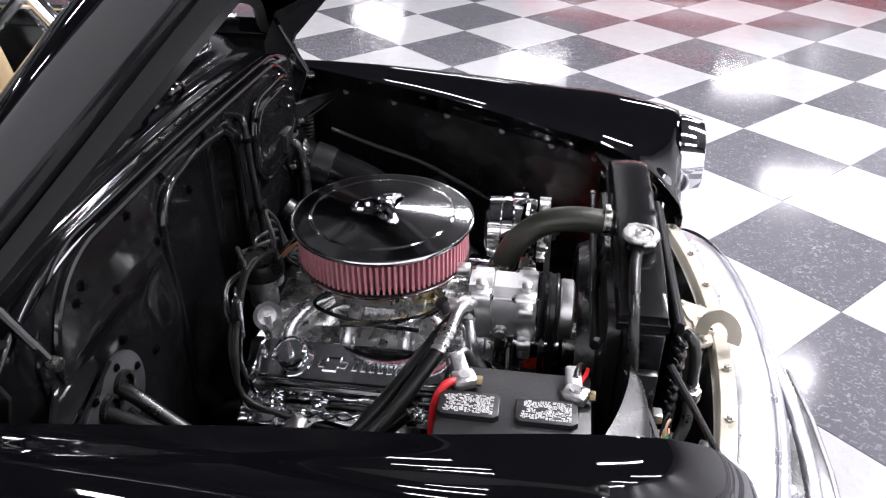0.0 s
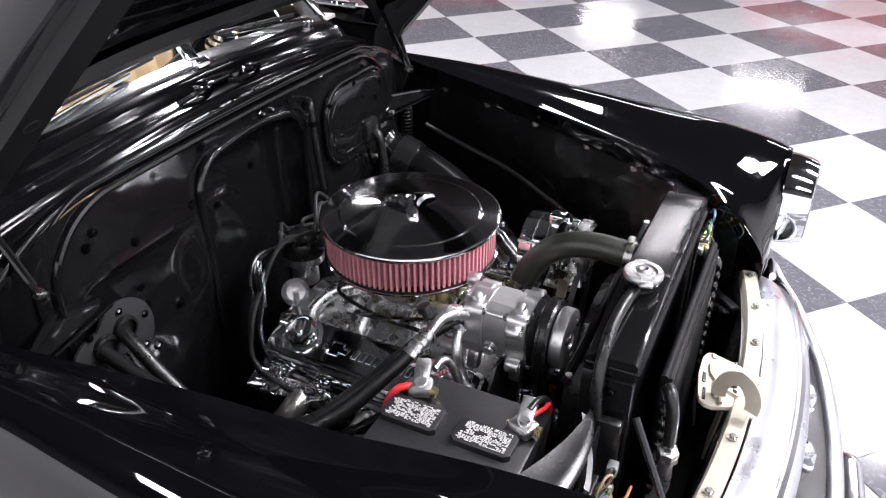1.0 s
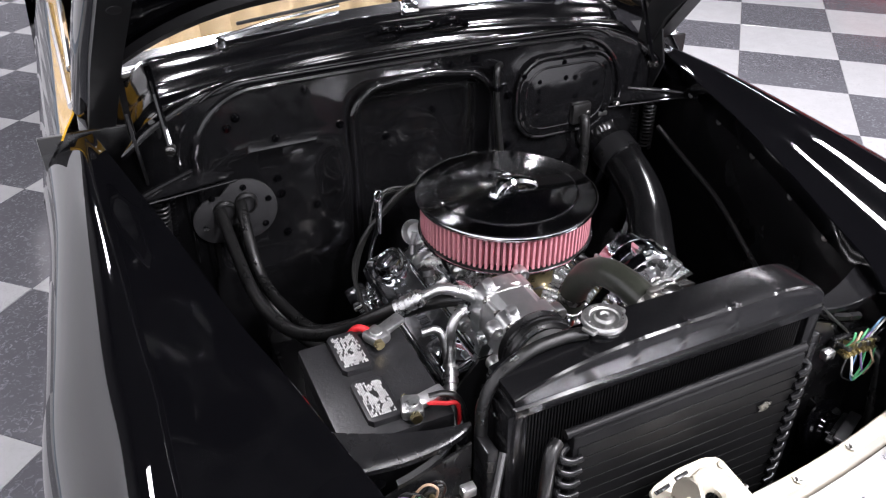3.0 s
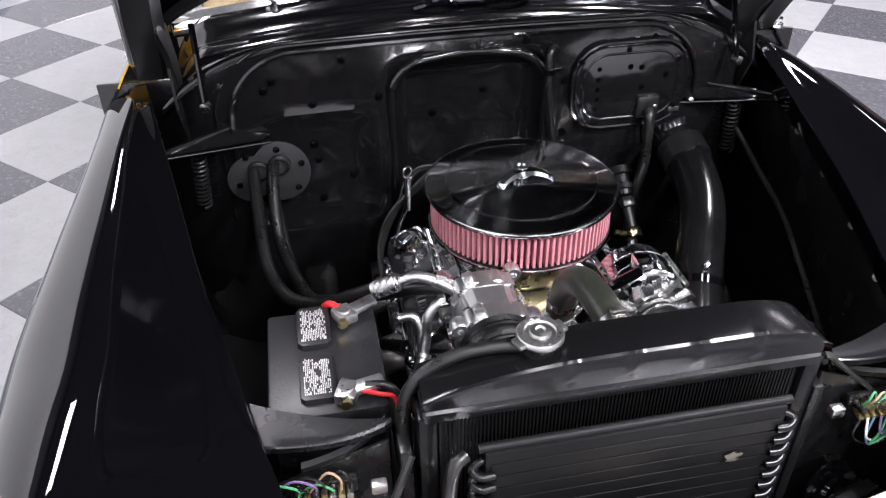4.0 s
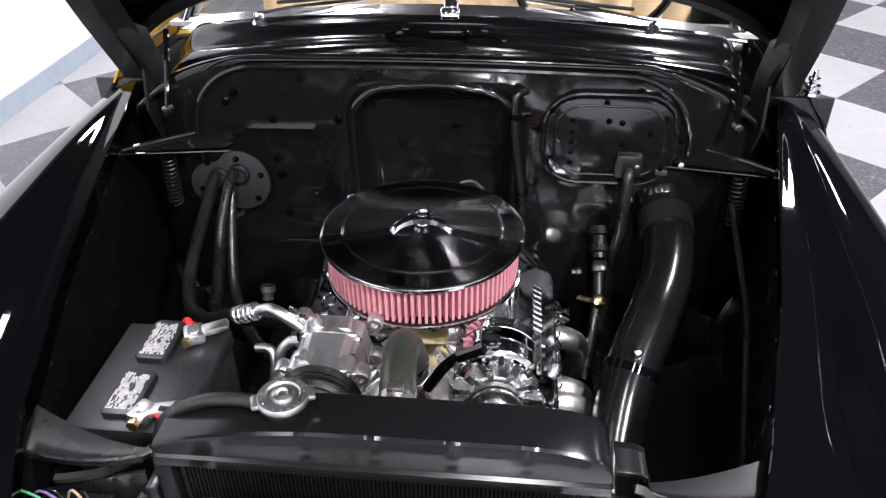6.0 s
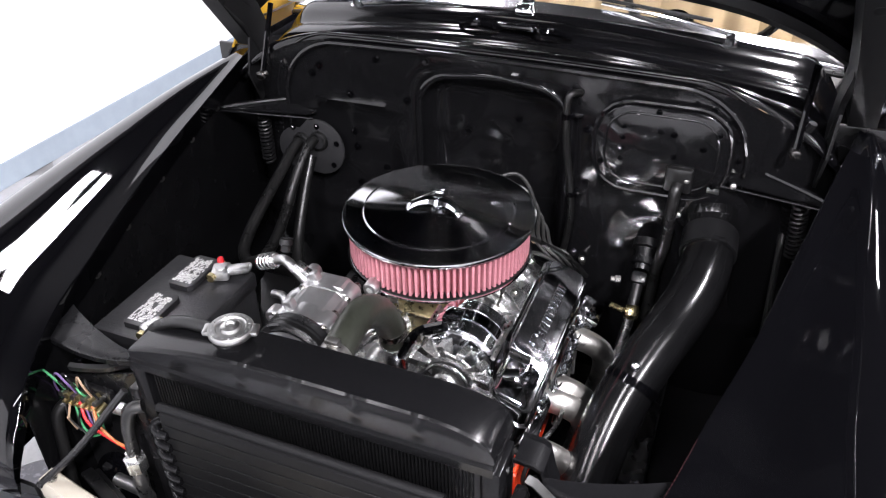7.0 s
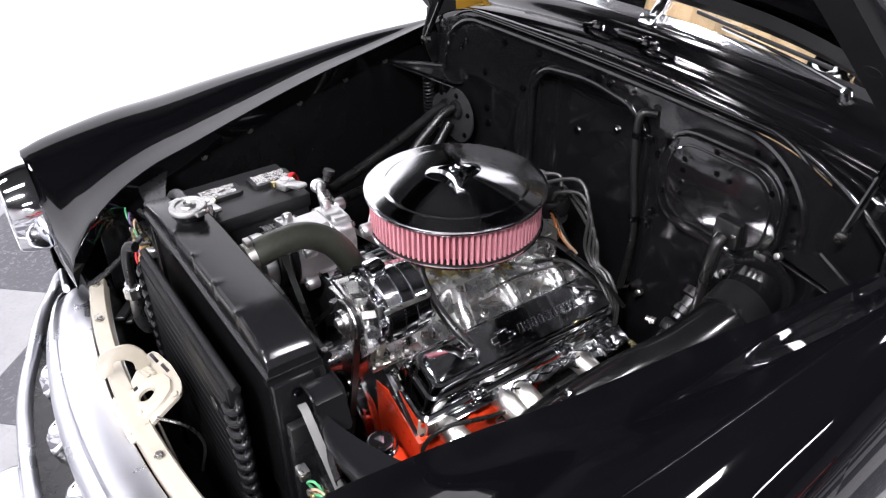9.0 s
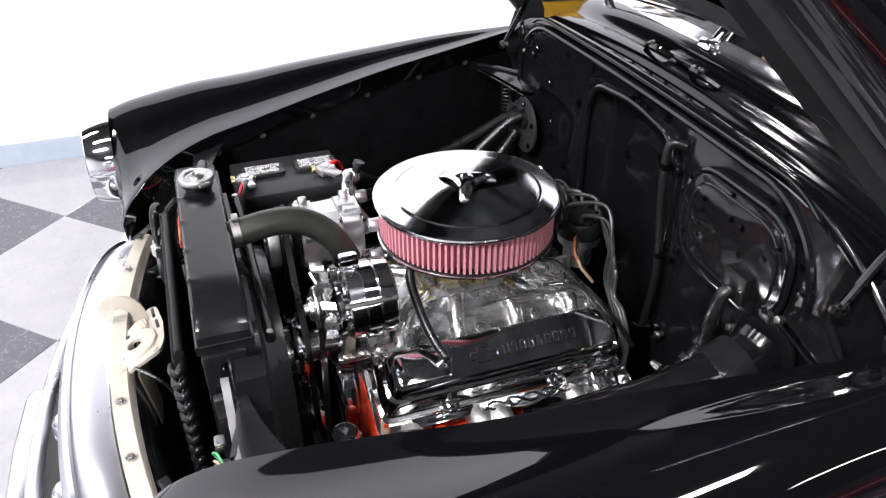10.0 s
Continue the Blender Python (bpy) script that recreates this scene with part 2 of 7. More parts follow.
def slab(bm, outline, normal, t, bevel=0.0):
    """A flat plate from an outline, t thick along normal."""
    n = Vector(normal).normalized() * t
    lo = [bm.verts.new(Vector(p)) for p in outline]
    hi = [bm.verts.new(Vector(p) + n) for p in outline]
    k = len(lo)
    bm.faces.new(lo)
    top = bm.faces.new(hi)
    for i in range(k):
        bm.faces.new((lo[i], lo[(i + 1) % k], hi[(i + 1) % k], hi[i]))
    if bevel:
        bmesh.ops.bevel(bm, geom=list(top.edges), offset=bevel, segments=2, profile=0.5, affect="EDGES")
    return bm


def rounded(w, h, r, n=5):
    """A rounded rectangle's outline in 2D, about the origin."""
    out = []
    for cx, cy, a0 in ((w / 2 - r, h / 2 - r, 0), (-w / 2 + r, h / 2 - r, 90), (-w / 2 + r, -h / 2 + r, 180), (w / 2 - r, -h / 2 + r, 270)):
        for k in range(n + 1):
            a = radians(a0 + 90 * k / n)
            out.append((cx + r * math.cos(a), cy + r * math.sin(a)))
    return out


def bolt(bm, p, axis, r=0.006, h=0.005):
    """A hexagon head on a washer."""
    p, d = Vector(p), Vector(axis).normalized()
    turned(bm, p - d * 0.002, d, [(0, 0), (0, r * 1.45), (0.0035, r * 1.45), (0.0035, 0)], 12)
    turned(bm, p, d, [(0, 0), (0, r), (h * 0.8, r), (h, r * 0.8), (h, 0)], 6)
    return bm


def coil(bm, a, b, r, wire, turns, seg=6, per=14):
    a, b = Vector(a), Vector(b)
    d, x, y = frame_of(b - a)
    n = turns * per
    pts = [a + (b - a) * (k / n) + (x * math.cos(2 * math.pi * k / per) + y * math.sin(2 * math.pi * k / per)) * r for k in range(n + 1)]
    return tube(bm, pts, wire, seg, straight=True)


def mix3(a, b, t):
    return tuple(p + (q - p) * t for p, q in zip(a, b))


def lerp(x, table):
    """Linear look-up in rows (x, value or tuple)."""
    rows = sorted(table)
    if x <= rows[0][0]:
        return rows[0][1]
    for (xa, a), (xb, b) in zip(rows, rows[1:]):
        if x <= xb:
            t = (x - xa) / (xb - xa)
            return mix3(a, b, t) if isinstance(a, tuple) else a + (b - a) * t
    return rows[-1][1]


def glide(x, table):
    """Smooth look-up in rows (x, value or tuple): cubic with the slopes of the neighbours."""
    rows = sorted(table)
    if isinstance(rows[0][1], tuple):
        return tuple(glide(x, [(a, v[k]) for a, v in rows]) for k in range(len(rows[0][1])))
    n = len(rows)
    i = max(0, min(n - 2, sum(1 for a, v in rows[1:-1] if a <= x)))
    slope = [(rows[k + 1][1] - rows[k][1]) / (rows[k + 1][0] - rows[k][0]) for k in range(n - 1)]
    m = [slope[0]] + [(p + q) / 2 for p, q in zip(slope, slope[1:])] + [slope[-1]]
    h = rows[i + 1][0] - rows[i][0]
    t = max(0, min(1, (x - rows[i][0]) / h))
    return (1 + 2 * t) * (1 - t) ** 2 * rows[i][1] + t * (1 - t) ** 2 * h * m[i] + t * t * (3 - 2 * t) * rows[i + 1][1] + t * t * (t - 1) * h * m[i + 1]


# ---- the hall ----
T, TURN = 0.592, radians(-43.5)
TU, TV = -0.0276, -0.2605
XW, XE, YS, YN, ZC = -2.42, 22.0, -5.6, 16.0, 4.3
bm = B()
box(bm, ((XW + XE) / 2, (YS + YN) / 2, -0.054), (XE - XW + 0.8, YN - YS + 0.8, 0.1))
floor = part("floor", bm, material("tile_bed", (0.12, 0.12, 0.12), 0.7, grain=0.2, scale=20), None, "black and white checkerboard vinyl tile floor", kind="structure", category="floor")


def wall(name, c, size, label, mat=WALL):
    return part(name, box(B(), c, size), mat, None, label, kind="structure", category="wall")


ZP = 2.9
wall("wall_west", (XW - 0.1, (YS + YN) / 2, ZP / 2), (0.2, YN - YS + 0.4, ZP), "plain white painted showroom wall with a grey base")
# unseen dark band, added so the fender's reflection darkens above height ZP
wall("unseen_dark_wall", (XW - 0.1, (YS + YN) / 2, (ZP + ZC) / 2), (0.2, YN - YS + 0.4, ZC - ZP), "unseen dark wall over the white one, darkens the fender's reflection", CEILING)
# unseen walls close the hall; the south one stands near to whiten the chrome
wall("wall_east", (XE + 0.1, (YS + YN) / 2, ZC / 2), (0.2, YN - YS + 0.4, ZC), "plain white painted showroom wall")
wall("wall_north", ((XW + XE) / 2, YN + 0.1, ZC / 2), (XE - XW, 0.2, ZC), "plain white painted showroom wall")
wall("wall_south", ((XW + XE) / 2, YS - 0.1, ZC / 2), (XE - XW, 0.2, ZC), "plain white painted showroom wall")
part("ceiling", box(B(), ((XW + XE) / 2, (YS + YN) / 2, ZC + 0.1), (XE - XW + 0.4, YN - YS + 0.4, 0.2)), CEILING, None, "dark open showroom ceiling", kind="structure", category="ceiling")
bm = B()
prof = [(0.0, 0.0), (0.016, 0.0), (0.014, 0.012), (0.008, 0.02), (0.006, 0.098), (0.003, 0.102), (0.0, 0.102)]
skin(bm, [[(XW + px, y, pz) for px, pz in prof] for y in (YS, YN)])
part("baseboard", bm, BASEBOARD, None, "grey-blue vinyl cove base along the white wall", kind="structure", category="baseboard")


def strip_light(x, y, along_y=True, length=1.35, watts=60.0):
    """A suspended fluorescent strip: housing, two end caps, and its lamp."""
    z = ZC - 0.35
    th = thing("strip_light", "white suspended fluorescent strip light", "lamp", (x, y, z), "ceiling strip lights")
    sx, sy = (0.16, length) if along_y else (length, 0.16)
    bm = B()
    w, hh = 0.15, 0.08
    pr = [(-w, 0.004), (-w, 0.012), (-0.04, hh), (0.04, hh), (w, 0.012), (w, 0.004)]
    if along_y:
        skin(bm, [[(x + a, y + s * length / 2, z + b) for a, b in pr] for s in (-1, 1)])
    else:
        skin(bm, [[(x + s * length / 2, y + a, z + b) for a, b in pr] for s in (-1, 1)])
    part("housing", bm, WALL, th)
    for s in (-0.4, 0.4):
        part("hanger", rod(B(), (x, y + s * length, z + 0.079), (x, y + s * length, ZC + 0.01), 0.004, 6), STEEL, th)
    lamp = bpy.data.lights.new("strip_tube", "AREA")
    lamp.shape, lamp.size, lamp.size_y = "RECTANGLE", sx * (1.6 if along_y else 1), sy
    lamp.energy = watts
    lamp.color = (0.965, 0.935, 1.0)
    ob = new("strip_tube", lamp)
    ob.parent = th
    return th


# each row: x, then (y, watts); watts are tuned place by place
# the pair at x 0.28 is unseen fill, added to brighten the engine's front
for gx, row in ((-1.5, ((-2.6, 22), (1.0, 65), (4.4, 55), (8.0, 55))), (0.28, ((-4.6, 90), (-1.9, 30))), (2.05, ((-2.6, 210), (1.0, 165), (4.3, 105), (7.8, 105))),
                (5.6, ((-2.6, 65), (0.4, 38), (4.3, 32))), (10.4, ((-4.4, 45), (0.15, 45))), (15.4, ((-4.4, 45), (0.15, 45))), (19.0, ((-4.4, 45), (4.5, 45)))):
    for gy, watts in row:
        strip_light(gx, gy, watts=watts)


# ---- the car's body ----
XM = -0.009
LIP = [(0.46, (0.712, 0.956)), (0.20, (0.654, 0.933)), (0.0, (0.610, 0.915)), (-0.20, (0.566, 0.887)), (-0.35, (0.523, 0.867)),
       (-0.46, (0.494, 0.850)), (-0.55, (0.462, 0.818)), (-0.62, (0.437, 0.765)), (-0.665, (0.425, 0.69)), (-0.68, (0.422, 0.60))]
CROWN = [(0.46, (0.751, 0.945)), (0.20, (0.739, 0.946)), (0.0, (0.729, 0.936)), (-0.20, (0.719, 0.921)), (-0.35, (0.711, 0.908)), (-0.46, (0.711, 0.900)),
         (-0.55, (0.712, 0.884)), (-0.62, (0.715, 0.866)), (-0.665, (0.716, 0.848)), (-0.68, (0.716, 0.842))]
LAMP_X, LAMP_Z, LAMP_R = 0.716, 0.735, 0.104


def fender_section(y, n=30):
    """Points of the fender's skin at y, from the inner lip over the crown and down the side (positive x)."""
    lx, lz = glide(y, LIP)
    cx, cz = glide(y, CROWN)
    ox = glide(y, [(0.46, 0.858), (0.2, 0.858), (-0.05, 0.878), (-0.3, 0.893), (-0.62, 0.860), (-0.68, 0.845)])
    base = 0.30

    def side(deg):
        a = radians(deg)
        return 0, cx + (ox - cx) * math.sin(a) ** 0.913, cz - (cz - 0.62) * (1 - math.cos(a) ** 0.913)

    pts = [(lx + 0.004, lz - 0.045), (lx, lz - 0.002)]
    ctrl = [(0, lx + 0.002, lz), (0, lx + 0.38 * (cx - lx), lz + 0.225 * (cz - lz) - 0.0014), (0, cx, cz), side(30), side(58), side(90)]
    pts += [(p.y, p.z) for p in smooth_line(ctrl, 6)]
    for z in (0.55, 0.45, 0.36, base):
        pts.append((ox - 0.02 * ((0.62 - z) / 0.32) ** 2, z))
    return pts


def fender(side, car):
    ys = [0.46 - 0.03 * k for k in range(33)] + [-0.525, -0.55, -0.575, -0.60, -0.62, -0.635, -0.65, -0.662]
    nose = 0.012 if side < 0 else 0.0
    rows = [[(XM + side * x, y - nose * min(1, max(0, (-0.38 - y) / 0.2)), z) for x, z in fender_section(y)] for y in ys]
    last = rows[-1]
    # the nose closes onto the lamp's rim
    ring = []
    n = len(last)
    for k in range(n):
        a = radians(232 - 284 * k / (n - 1))
        ring.append((XM + side * (LAMP_X + LAMP_R * math.cos(a)), -0.668 - nose, LAMP_Z + LAMP_R * math.sin(a)))
    blend = []
    for k in range(n):
        u = Vector(last[k]).lerp(Vector(ring[k]), 0.6)
        blend.append((u.x, -0.668 - nose, u.z))
    bm = B()
    skin(bm, rows + [blend, ring])
    thicken(bm, 0.004)
    part("fender", bm, GLOSS, car, "glossy black front fender")
    # headlamp
    lamp = part("headlight_bezel", turned(B(), (XM + side * LAMP_X, -0.660 - nose, LAMP_Z), (0, -1, 0),
                [(0, 0.100), (0.004, 0.112), (0.02, 0.1115), (0.05, 0.106), (0.068, 0.100), (0.071, 0.094), (0.066, 0.089), (0.05, 0.086)], 48), CHROME_DARK, car, "chrome headlight bezel")
    part("lens", turned(B(), (XM + side * LAMP_X, -0.708 - nose, LAMP_Z), (0, -1, 0), [(0, 0.087), (0.012, 0.075), (0.022, 0.045), (0.026, 0)], 40), material("lamp_glass", (0.75, 0.77, 0.78), 0.1, coat=1.0), lamp)


APRONS = []


def apron(side, car):
    """The inner fender panel of the engine bay with pressed ribs and its row of bolts."""
    ys = [0.46, 0.40, 0.36, 0.30, 0.22, 0.14, 0.06, -0.02, -0.10, -0.18, -0.26, -0.34, -0.42, -0.50, -0.56, -0.60]
    rows = []
    for i, y in enumerate(ys):
        lx, lz = glide(y, LIP)
        row = []
        for k in range(13):
            t = k / 12
            z = lz - 0.012 - t * (lz - 0.012 - 0.33)
            bulge = 0.008 * math.sin(t * math.pi) + 0.008 * math.exp(-((y + 0.05) / 0.04) ** 2) * math.sin(t * math.pi)
            row.append((XM + side * (lx + 0.012 + bulge), y, z))
        rows.append(row)
    bm = B()
    skin(bm, rows)
    thicken(bm, 0.003)
    panel = part("inner_fender", bm, INNER, car, "black inner fender panel")
    APRONS.append((side, panel))


# shared hexagon bolt heads
_bolt = B()
bolt(_bolt, (0, 0, 0), (0, 0, 1), 0.0065, 0.006)
BOLT = bpy.data.meshes.new("bolt")
_bolt.to_mesh(BOLT)
_bolt.free()
BOLT.materials.append(STEEL)
BOLT_BLACK = BOLT.copy()
BOLT_BLACK.materials.clear()
BOLT_BLACK.materials.append(GLOSS)


def add_bolt(p, axis, parent, size=1.0, black=True, name="bolt"):
    ob = new(name, BOLT_BLACK if black else BOLT)
    ob.parent = parent
    o, q = Vector(), parent
    while q is not None:
        o += q.location
        q = q.parent
    ob.matrix_local = Matrix.Translation(Vector(p) - o) @ Vector(axis).to_track_quat("Z", "Y").to_matrix().to_4x4() @ Matrix.Scale(size, 4)
    return ob


car = thing("classic_car", "glossy black early-fifties sedan with its hood raised", "car")
for s in (-1, 1):
    fender(s, car)
    apron(s, car)

# firewall: a pressed sheet with a recessed middle, shelves and shoulders
FW_Y = 0.345


def step(v, w):
    return 1 / (1 + math.exp(max(-60, min(60, v / w))))


def firewall_depth(x, z):
    d = 0.06 * step(abs(x + 0.025) - 0.165, 0.007) * step(z - (0.985 - 0.6 * max(0, abs(x + 0.025) - 0.10) ** 1.5), 0.008)
    shelf = math.exp(-((z - 0.905) / 0.011) ** 2) * step(abs(x + 0.36) - 0.12, 0.010)
    low = math.exp(-((z - 0.614) / 0.010) ** 2) * step(abs(x + 0.43) - 0.06, 0.010)
    d -= 0.006 * shelf + 0.008 * low
    d += 0.012 * step(abs(x + 0.36) - 0.13, 0.012) * step(abs(z - 0.76) - 0.12, 0.012)
    d -= 0.022 * math.exp(-((x + 0.235) / 0.03) ** 2 - ((z - 0.79) / 0.075) ** 2)
    d -= 0.012 * math.exp(-((x - 0.33) / 0.14) ** 4 - ((z - 0.905) / 0.10) ** 4)
    d -= 0.018 * math.exp(-((x - 0.38) / 0.06) ** 2 - ((z - 0.76) / 0.05) ** 2)
    return d


def shoulder(x):
    """Height of the firewall's top edge."""
    a = abs(x + 0.015)
    return 1.050 - 0.004 * (a / 0.4) ** 2 - 0.09 * max(0, (a - 0.40) / 0.24) ** 2.0


bm = B()
rows = []
for j in range(61):
    row = []
    for i in range(121):
        x = -0.72 + 1.44 * i / 120
        top = shoulder(x)
        z = 0.20 + (top - 0.20) * j / 60
        side = 0.05 * max(0, (abs(x) - 0.52) / 0.14) ** 2
        row.append((x, FW_Y + firewall_depth(x, z) + side + 0.25 * max(0, 0.50 - z), z))
    rows.append(row)
skin(bm, rows)
thicken(bm, 0.002)
firewall = part("firewall", bm, APRON, car, "glossy black pressed-steel firewall")


def arch_line(x0, x1, top, low, y, r, crown=0.006, n=8):
    """An arch: up, round the shoulders and across."""
    out = [(x0, y, low)]
    for k in range(n + 1):
        a = math.pi - math.pi / 2 * k / n
        out.append((x0 + r + r * math.cos(a), y, top - r + r * math.sin(a)))
    for k in range(1, 6):
        out.append((x0 + r + (x1 - x0 - 2 * r) * k / 6, y, top + crown * math.sin(math.pi * k / 6)))
    for k in range(n + 1):
        a = math.pi / 2 - math.pi / 2 * k / n
        out.append((x1 - r + r * math.cos(a), y, top - r + r * math.sin(a)))
    out.append((x1, y, low))
    return out


part("firewall_bead", tube(B(), arch_line(-0.545, 0.512, 1.044, 0.62, FW_Y - 0.003, 0.15), 0.007, 8, 2), APRON, firewall)
part("firewall_flange", tube(B(), arch_line(-0.575, 0.545, 1.060, 0.66, FW_Y + 0.006, 0.16), 0.004, 8, 2), APRON, firewall)
part("recess_flange", tube(B(), arch_line(-0.200, 0.150, 1.004, 0.60, FW_Y + 0.004, 0.085, 0.008), 0.010, 10, 2), APRON, firewall)


def ring_line(cx, cz, w, h, r, y):
    return [(cx + a, y, cz + b) for a, b in rounded(w, h, r)]


def closed_tube(bm, pts, rad, seg=8):
    P = [Vector(p) for p in pts]
    return tube(bm, P + [P[0]], rad, seg, straight=True, caps=False)


# access panel with its double pressed bead
cx, cz = 0.343, 0.910
panel = part("access_panel", slab(B(), [(x, FW_Y - 0.016, z) for x, y, z in ring_line(cx, cz, 0.262, 0.188, 0.07, 0)], (0, -1, 0), 0.006, 0.003), APRON, firewall, "black rounded access panel")
part("outer_bead", closed_tube(B(), ring_line(cx, cz, 0.272, 0.200, 0.075, FW_Y - 0.016), 0.0055), APRON, panel)
part("inner_bead", closed_tube(B(), ring_line(cx, cz, 0.225, 0.155, 0.055, FW_Y - 0.021), 0.0032), APRON, panel)
for k in range(5):
    add_bolt((0.265, FW_Y - 0.022, 0.955 - 0.024 * k), (0, -1, 0), panel, 0.6)
for bx, bz in ((0.338, 0.955), (0.365, 0.952), (0.37, 0.905), (0.425, 0.93), (0.222, 0.975), (0.226, 0.87), (0.33, 0.995), (0.45, 0.965), (0.455, 0.85)):
    add_bolt((bx, FW_Y - 0.022, bz), (0, -1, 0), panel, 0.7)
for k in range(9):
    a = radians(-40 + 22 * k)
    add_bolt((0.40 + 0.095 * math.cos(a), FW_Y - 0.004, 0.90 + 0.115 * math.sin(a)), (0, -1, 0), firewall, 0.6)
for bx, bz in ((-0.377, 0.825), (-0.372, 0.785), (-0.372, 0.925), (-0.228, 0.93), (-0.295, 0.739), (-0.369, 0.685), (-0.10, 0.853), (0.19, 0.93), (0.195, 0.80), (0.02, 0.90), (-0.47, 0.965), (-0.45, 0.985), (-0.30, 1.02), (-0.18, 1.028), (0.0, 1.032), (0.10, 1.030), (-0.53, 0.80), (-0.53, 0.74)):
    add_bolt((bx, FW_Y + firewall_depth(bx, bz) - 0.001, bz), (0, -1, 0), firewall, 1.0)
for bx in (0.0, 0.03, 0.06):
    add_bolt((bx - 0.02, FW_Y - 0.004, 1.026), (0, -1, 0), firewall, 0.7)

# cowl: from the firewall's top back to the windshield
COWL = [(0.0, 0.0), (0.002, 0.014), (0.014, 0.022), (0.026, 0.018), (0.036, 0.010), (0.046, 0.014), (0.056, 0.030), (0.074, 0.036), (0.090, 0.036), (0.100, 0.044), (0.112, 0.060), (0.125, 0.068), (0.145, 0.072)]
COWL = [(p.y, p.z) for p in smooth_line([(0, a, b) for a, b in COWL], 4)]
XS = [-0.68 + 1.36 * i / 68 for i in range(69)]


def cowl_drop(a):
    return 0.032 * (a / 0.43) ** 2 + 0.10 * max(0, (a - 0.58) / 0.10) ** 2


def cowl_back(x):
    return 0.09 * (abs(x) / 0.64) ** 2.4


bm = B()
rows = []
for x in XS:
    a = abs(x)
    drop = cowl_drop(a)
    rows.append([(x, FW_Y + 0.006 + dy + cowl_back(x) * min(1, dy / 0.12), shoulder(x) * (1 - min(1, dy / 0.05)) + min(1, dy / 0.05) * (1.050 - drop - 0.004) + dz) for dy, dz in COWL])
skin(bm, rows)
thicken(bm, 0.003)
cowl = part("cowl", bm, LACQUER, car, "glossy black cowl with a rain channel")
part("cowl_seal", tube(B(), [(x, FW_Y + 0.032 + cowl_back(x) * 0.25, 1.064 - cowl_drop(abs(x))) for x in XS[8:-8:3]], 0.006, 8, 2), RUBBER, cowl)
for k in range(16):
    x = -0.50 + k * 1.0 / 15 + random.uniform(-0.01, 0.01)
    part("seal_clip", box(B(), (x, FW_Y + 0.026 + cowl_back(x) * 0.25, 1.070 - cowl_drop(abs(x))), (random.uniform(0.012, 0.03), 0.010, 0.006), (0, 0, random.uniform(-8, 8)), 0.002), GLOSS, cowl)
# hood catch plate in the middle of the cowl
for s in (-1, 1):
    part("hood_striker", tube(B(), [(s * 0.035 - 0.005, 0.430, 1.090), (s * 0.058 - 0.005, 0.416, 1.098), (s * 0.090 - 0.005, 0.418, 1.096), (s * 0.125 - 0.005, 0.430, 1.086)], 0.008, 8), GLOSS, cowl)
    part("striker_clip", box(B(), (s * 0.082 - 0.005, 0.417, 1.104), (0.016, 0.012, 0.010), bevel=0.003), GLOSS, cowl)
part("catch_plate", box(B(), (-0.005, 0.442, 1.094), (0.09, 0.03, 0.012), bevel=0.004), GLOSS, cowl)

WS = []
for i in range(41):
    x = -0.66 + 1.32 * i / 40
    a = abs(x)
    WS.append((x, 0.499 + 0.11 * (a / 0.63) ** 2.2, 1.120 - 0.076 * (a / 0.63) ** 2))
TRIM = [(-0.022, -0.012), (-0.020, -0.006), (-0.012, 0.001), (-0.002, 0.006), (0.006, 0.012), (0.009, 0.010), (0.004, -0.004), (-0.010, -0.012)]
bm = B()
V = skin(bm, [[(x, y + dy, z + dz) for dy, dz in TRIM] for x, y, z in WS], closed=True)
part("windshield_trim", bm, WORN, car, "bright windshield trim")
part("trim_bead", tube(B(), [(x, y - 0.026, z - 0.014) for x, y, z in WS], 0.004, 8, 1), WORN, car)
part("windshield_gasket", tube(B(), [(x, y - 0.033, z - 0.020) for x, y, z in WS], 0.007, 8, 1), RUBBER, car, "black rubber windshield gasket")
for s in (-1, 1):
    bm = B()
    half = [w for w in WS if s * w[0] >= 0]
    skin(bm, [[(x, y + 0.003, z + 0.004) for x, y, z in half], [(x * 0.95, y + 0.10, z + 0.12) for x, y, z in half], [(x * 0.88, y + 0.27, z + 0.34) for x, y, z in half]])
    thicken(bm, 0.004)
    pane = part("windshield", bm, GLASS, car, "clear windshield pane")
    pane.visible_shadow = False
    ex, ey, ez = half[0] if s < 0 else half[-1]
    part("windshield_pillar", tube(B(), [(ex, ey, ez - 0.03), (ex * 0.95, ey + 0.10, ez + 0.12), (ex * 0.88, ey + 0.27, ez + 0.34)], 0.022, 10), GLOSS, car)
    part("pillar_trim", tube(B(), [(ex * 0.985, ey - 0.012, ez), (ex * 0.935, ey + 0.088, ez + 0.12), (ex * 0.865, ey + 0.258, ez + 0.34)], 0.007, 8), CHROME, car)
    # wiper: pivot, arm and blade lying on the glass
    wiper = part("wiper_pivot", turned(B(), (s * 0.43, 0.520, 1.068), (0, -0.35, 1), [(0, 0), (0, 0.020), (0.012, 0.018), (0.016, 0.011), (0.034, 0.010), (0.038, 0)], 20), CHROME, car, "chrome wiper pivot")
    part("wiper_arm", tube(B(), [(s * 0.43, 0.510, 1.102), (s * 0.32, 0.510, 1.122), (s * 0.16, 0.510, 1.140)], 0.0035, 8), CHROME, wiper)
    part("wiper_blade", box(B(), (s * 0.24, 0.520, 1.138), (0.30, 0.006, 0.008), (0, s * 6, s * 2), 0.002), SATIN, wiper)
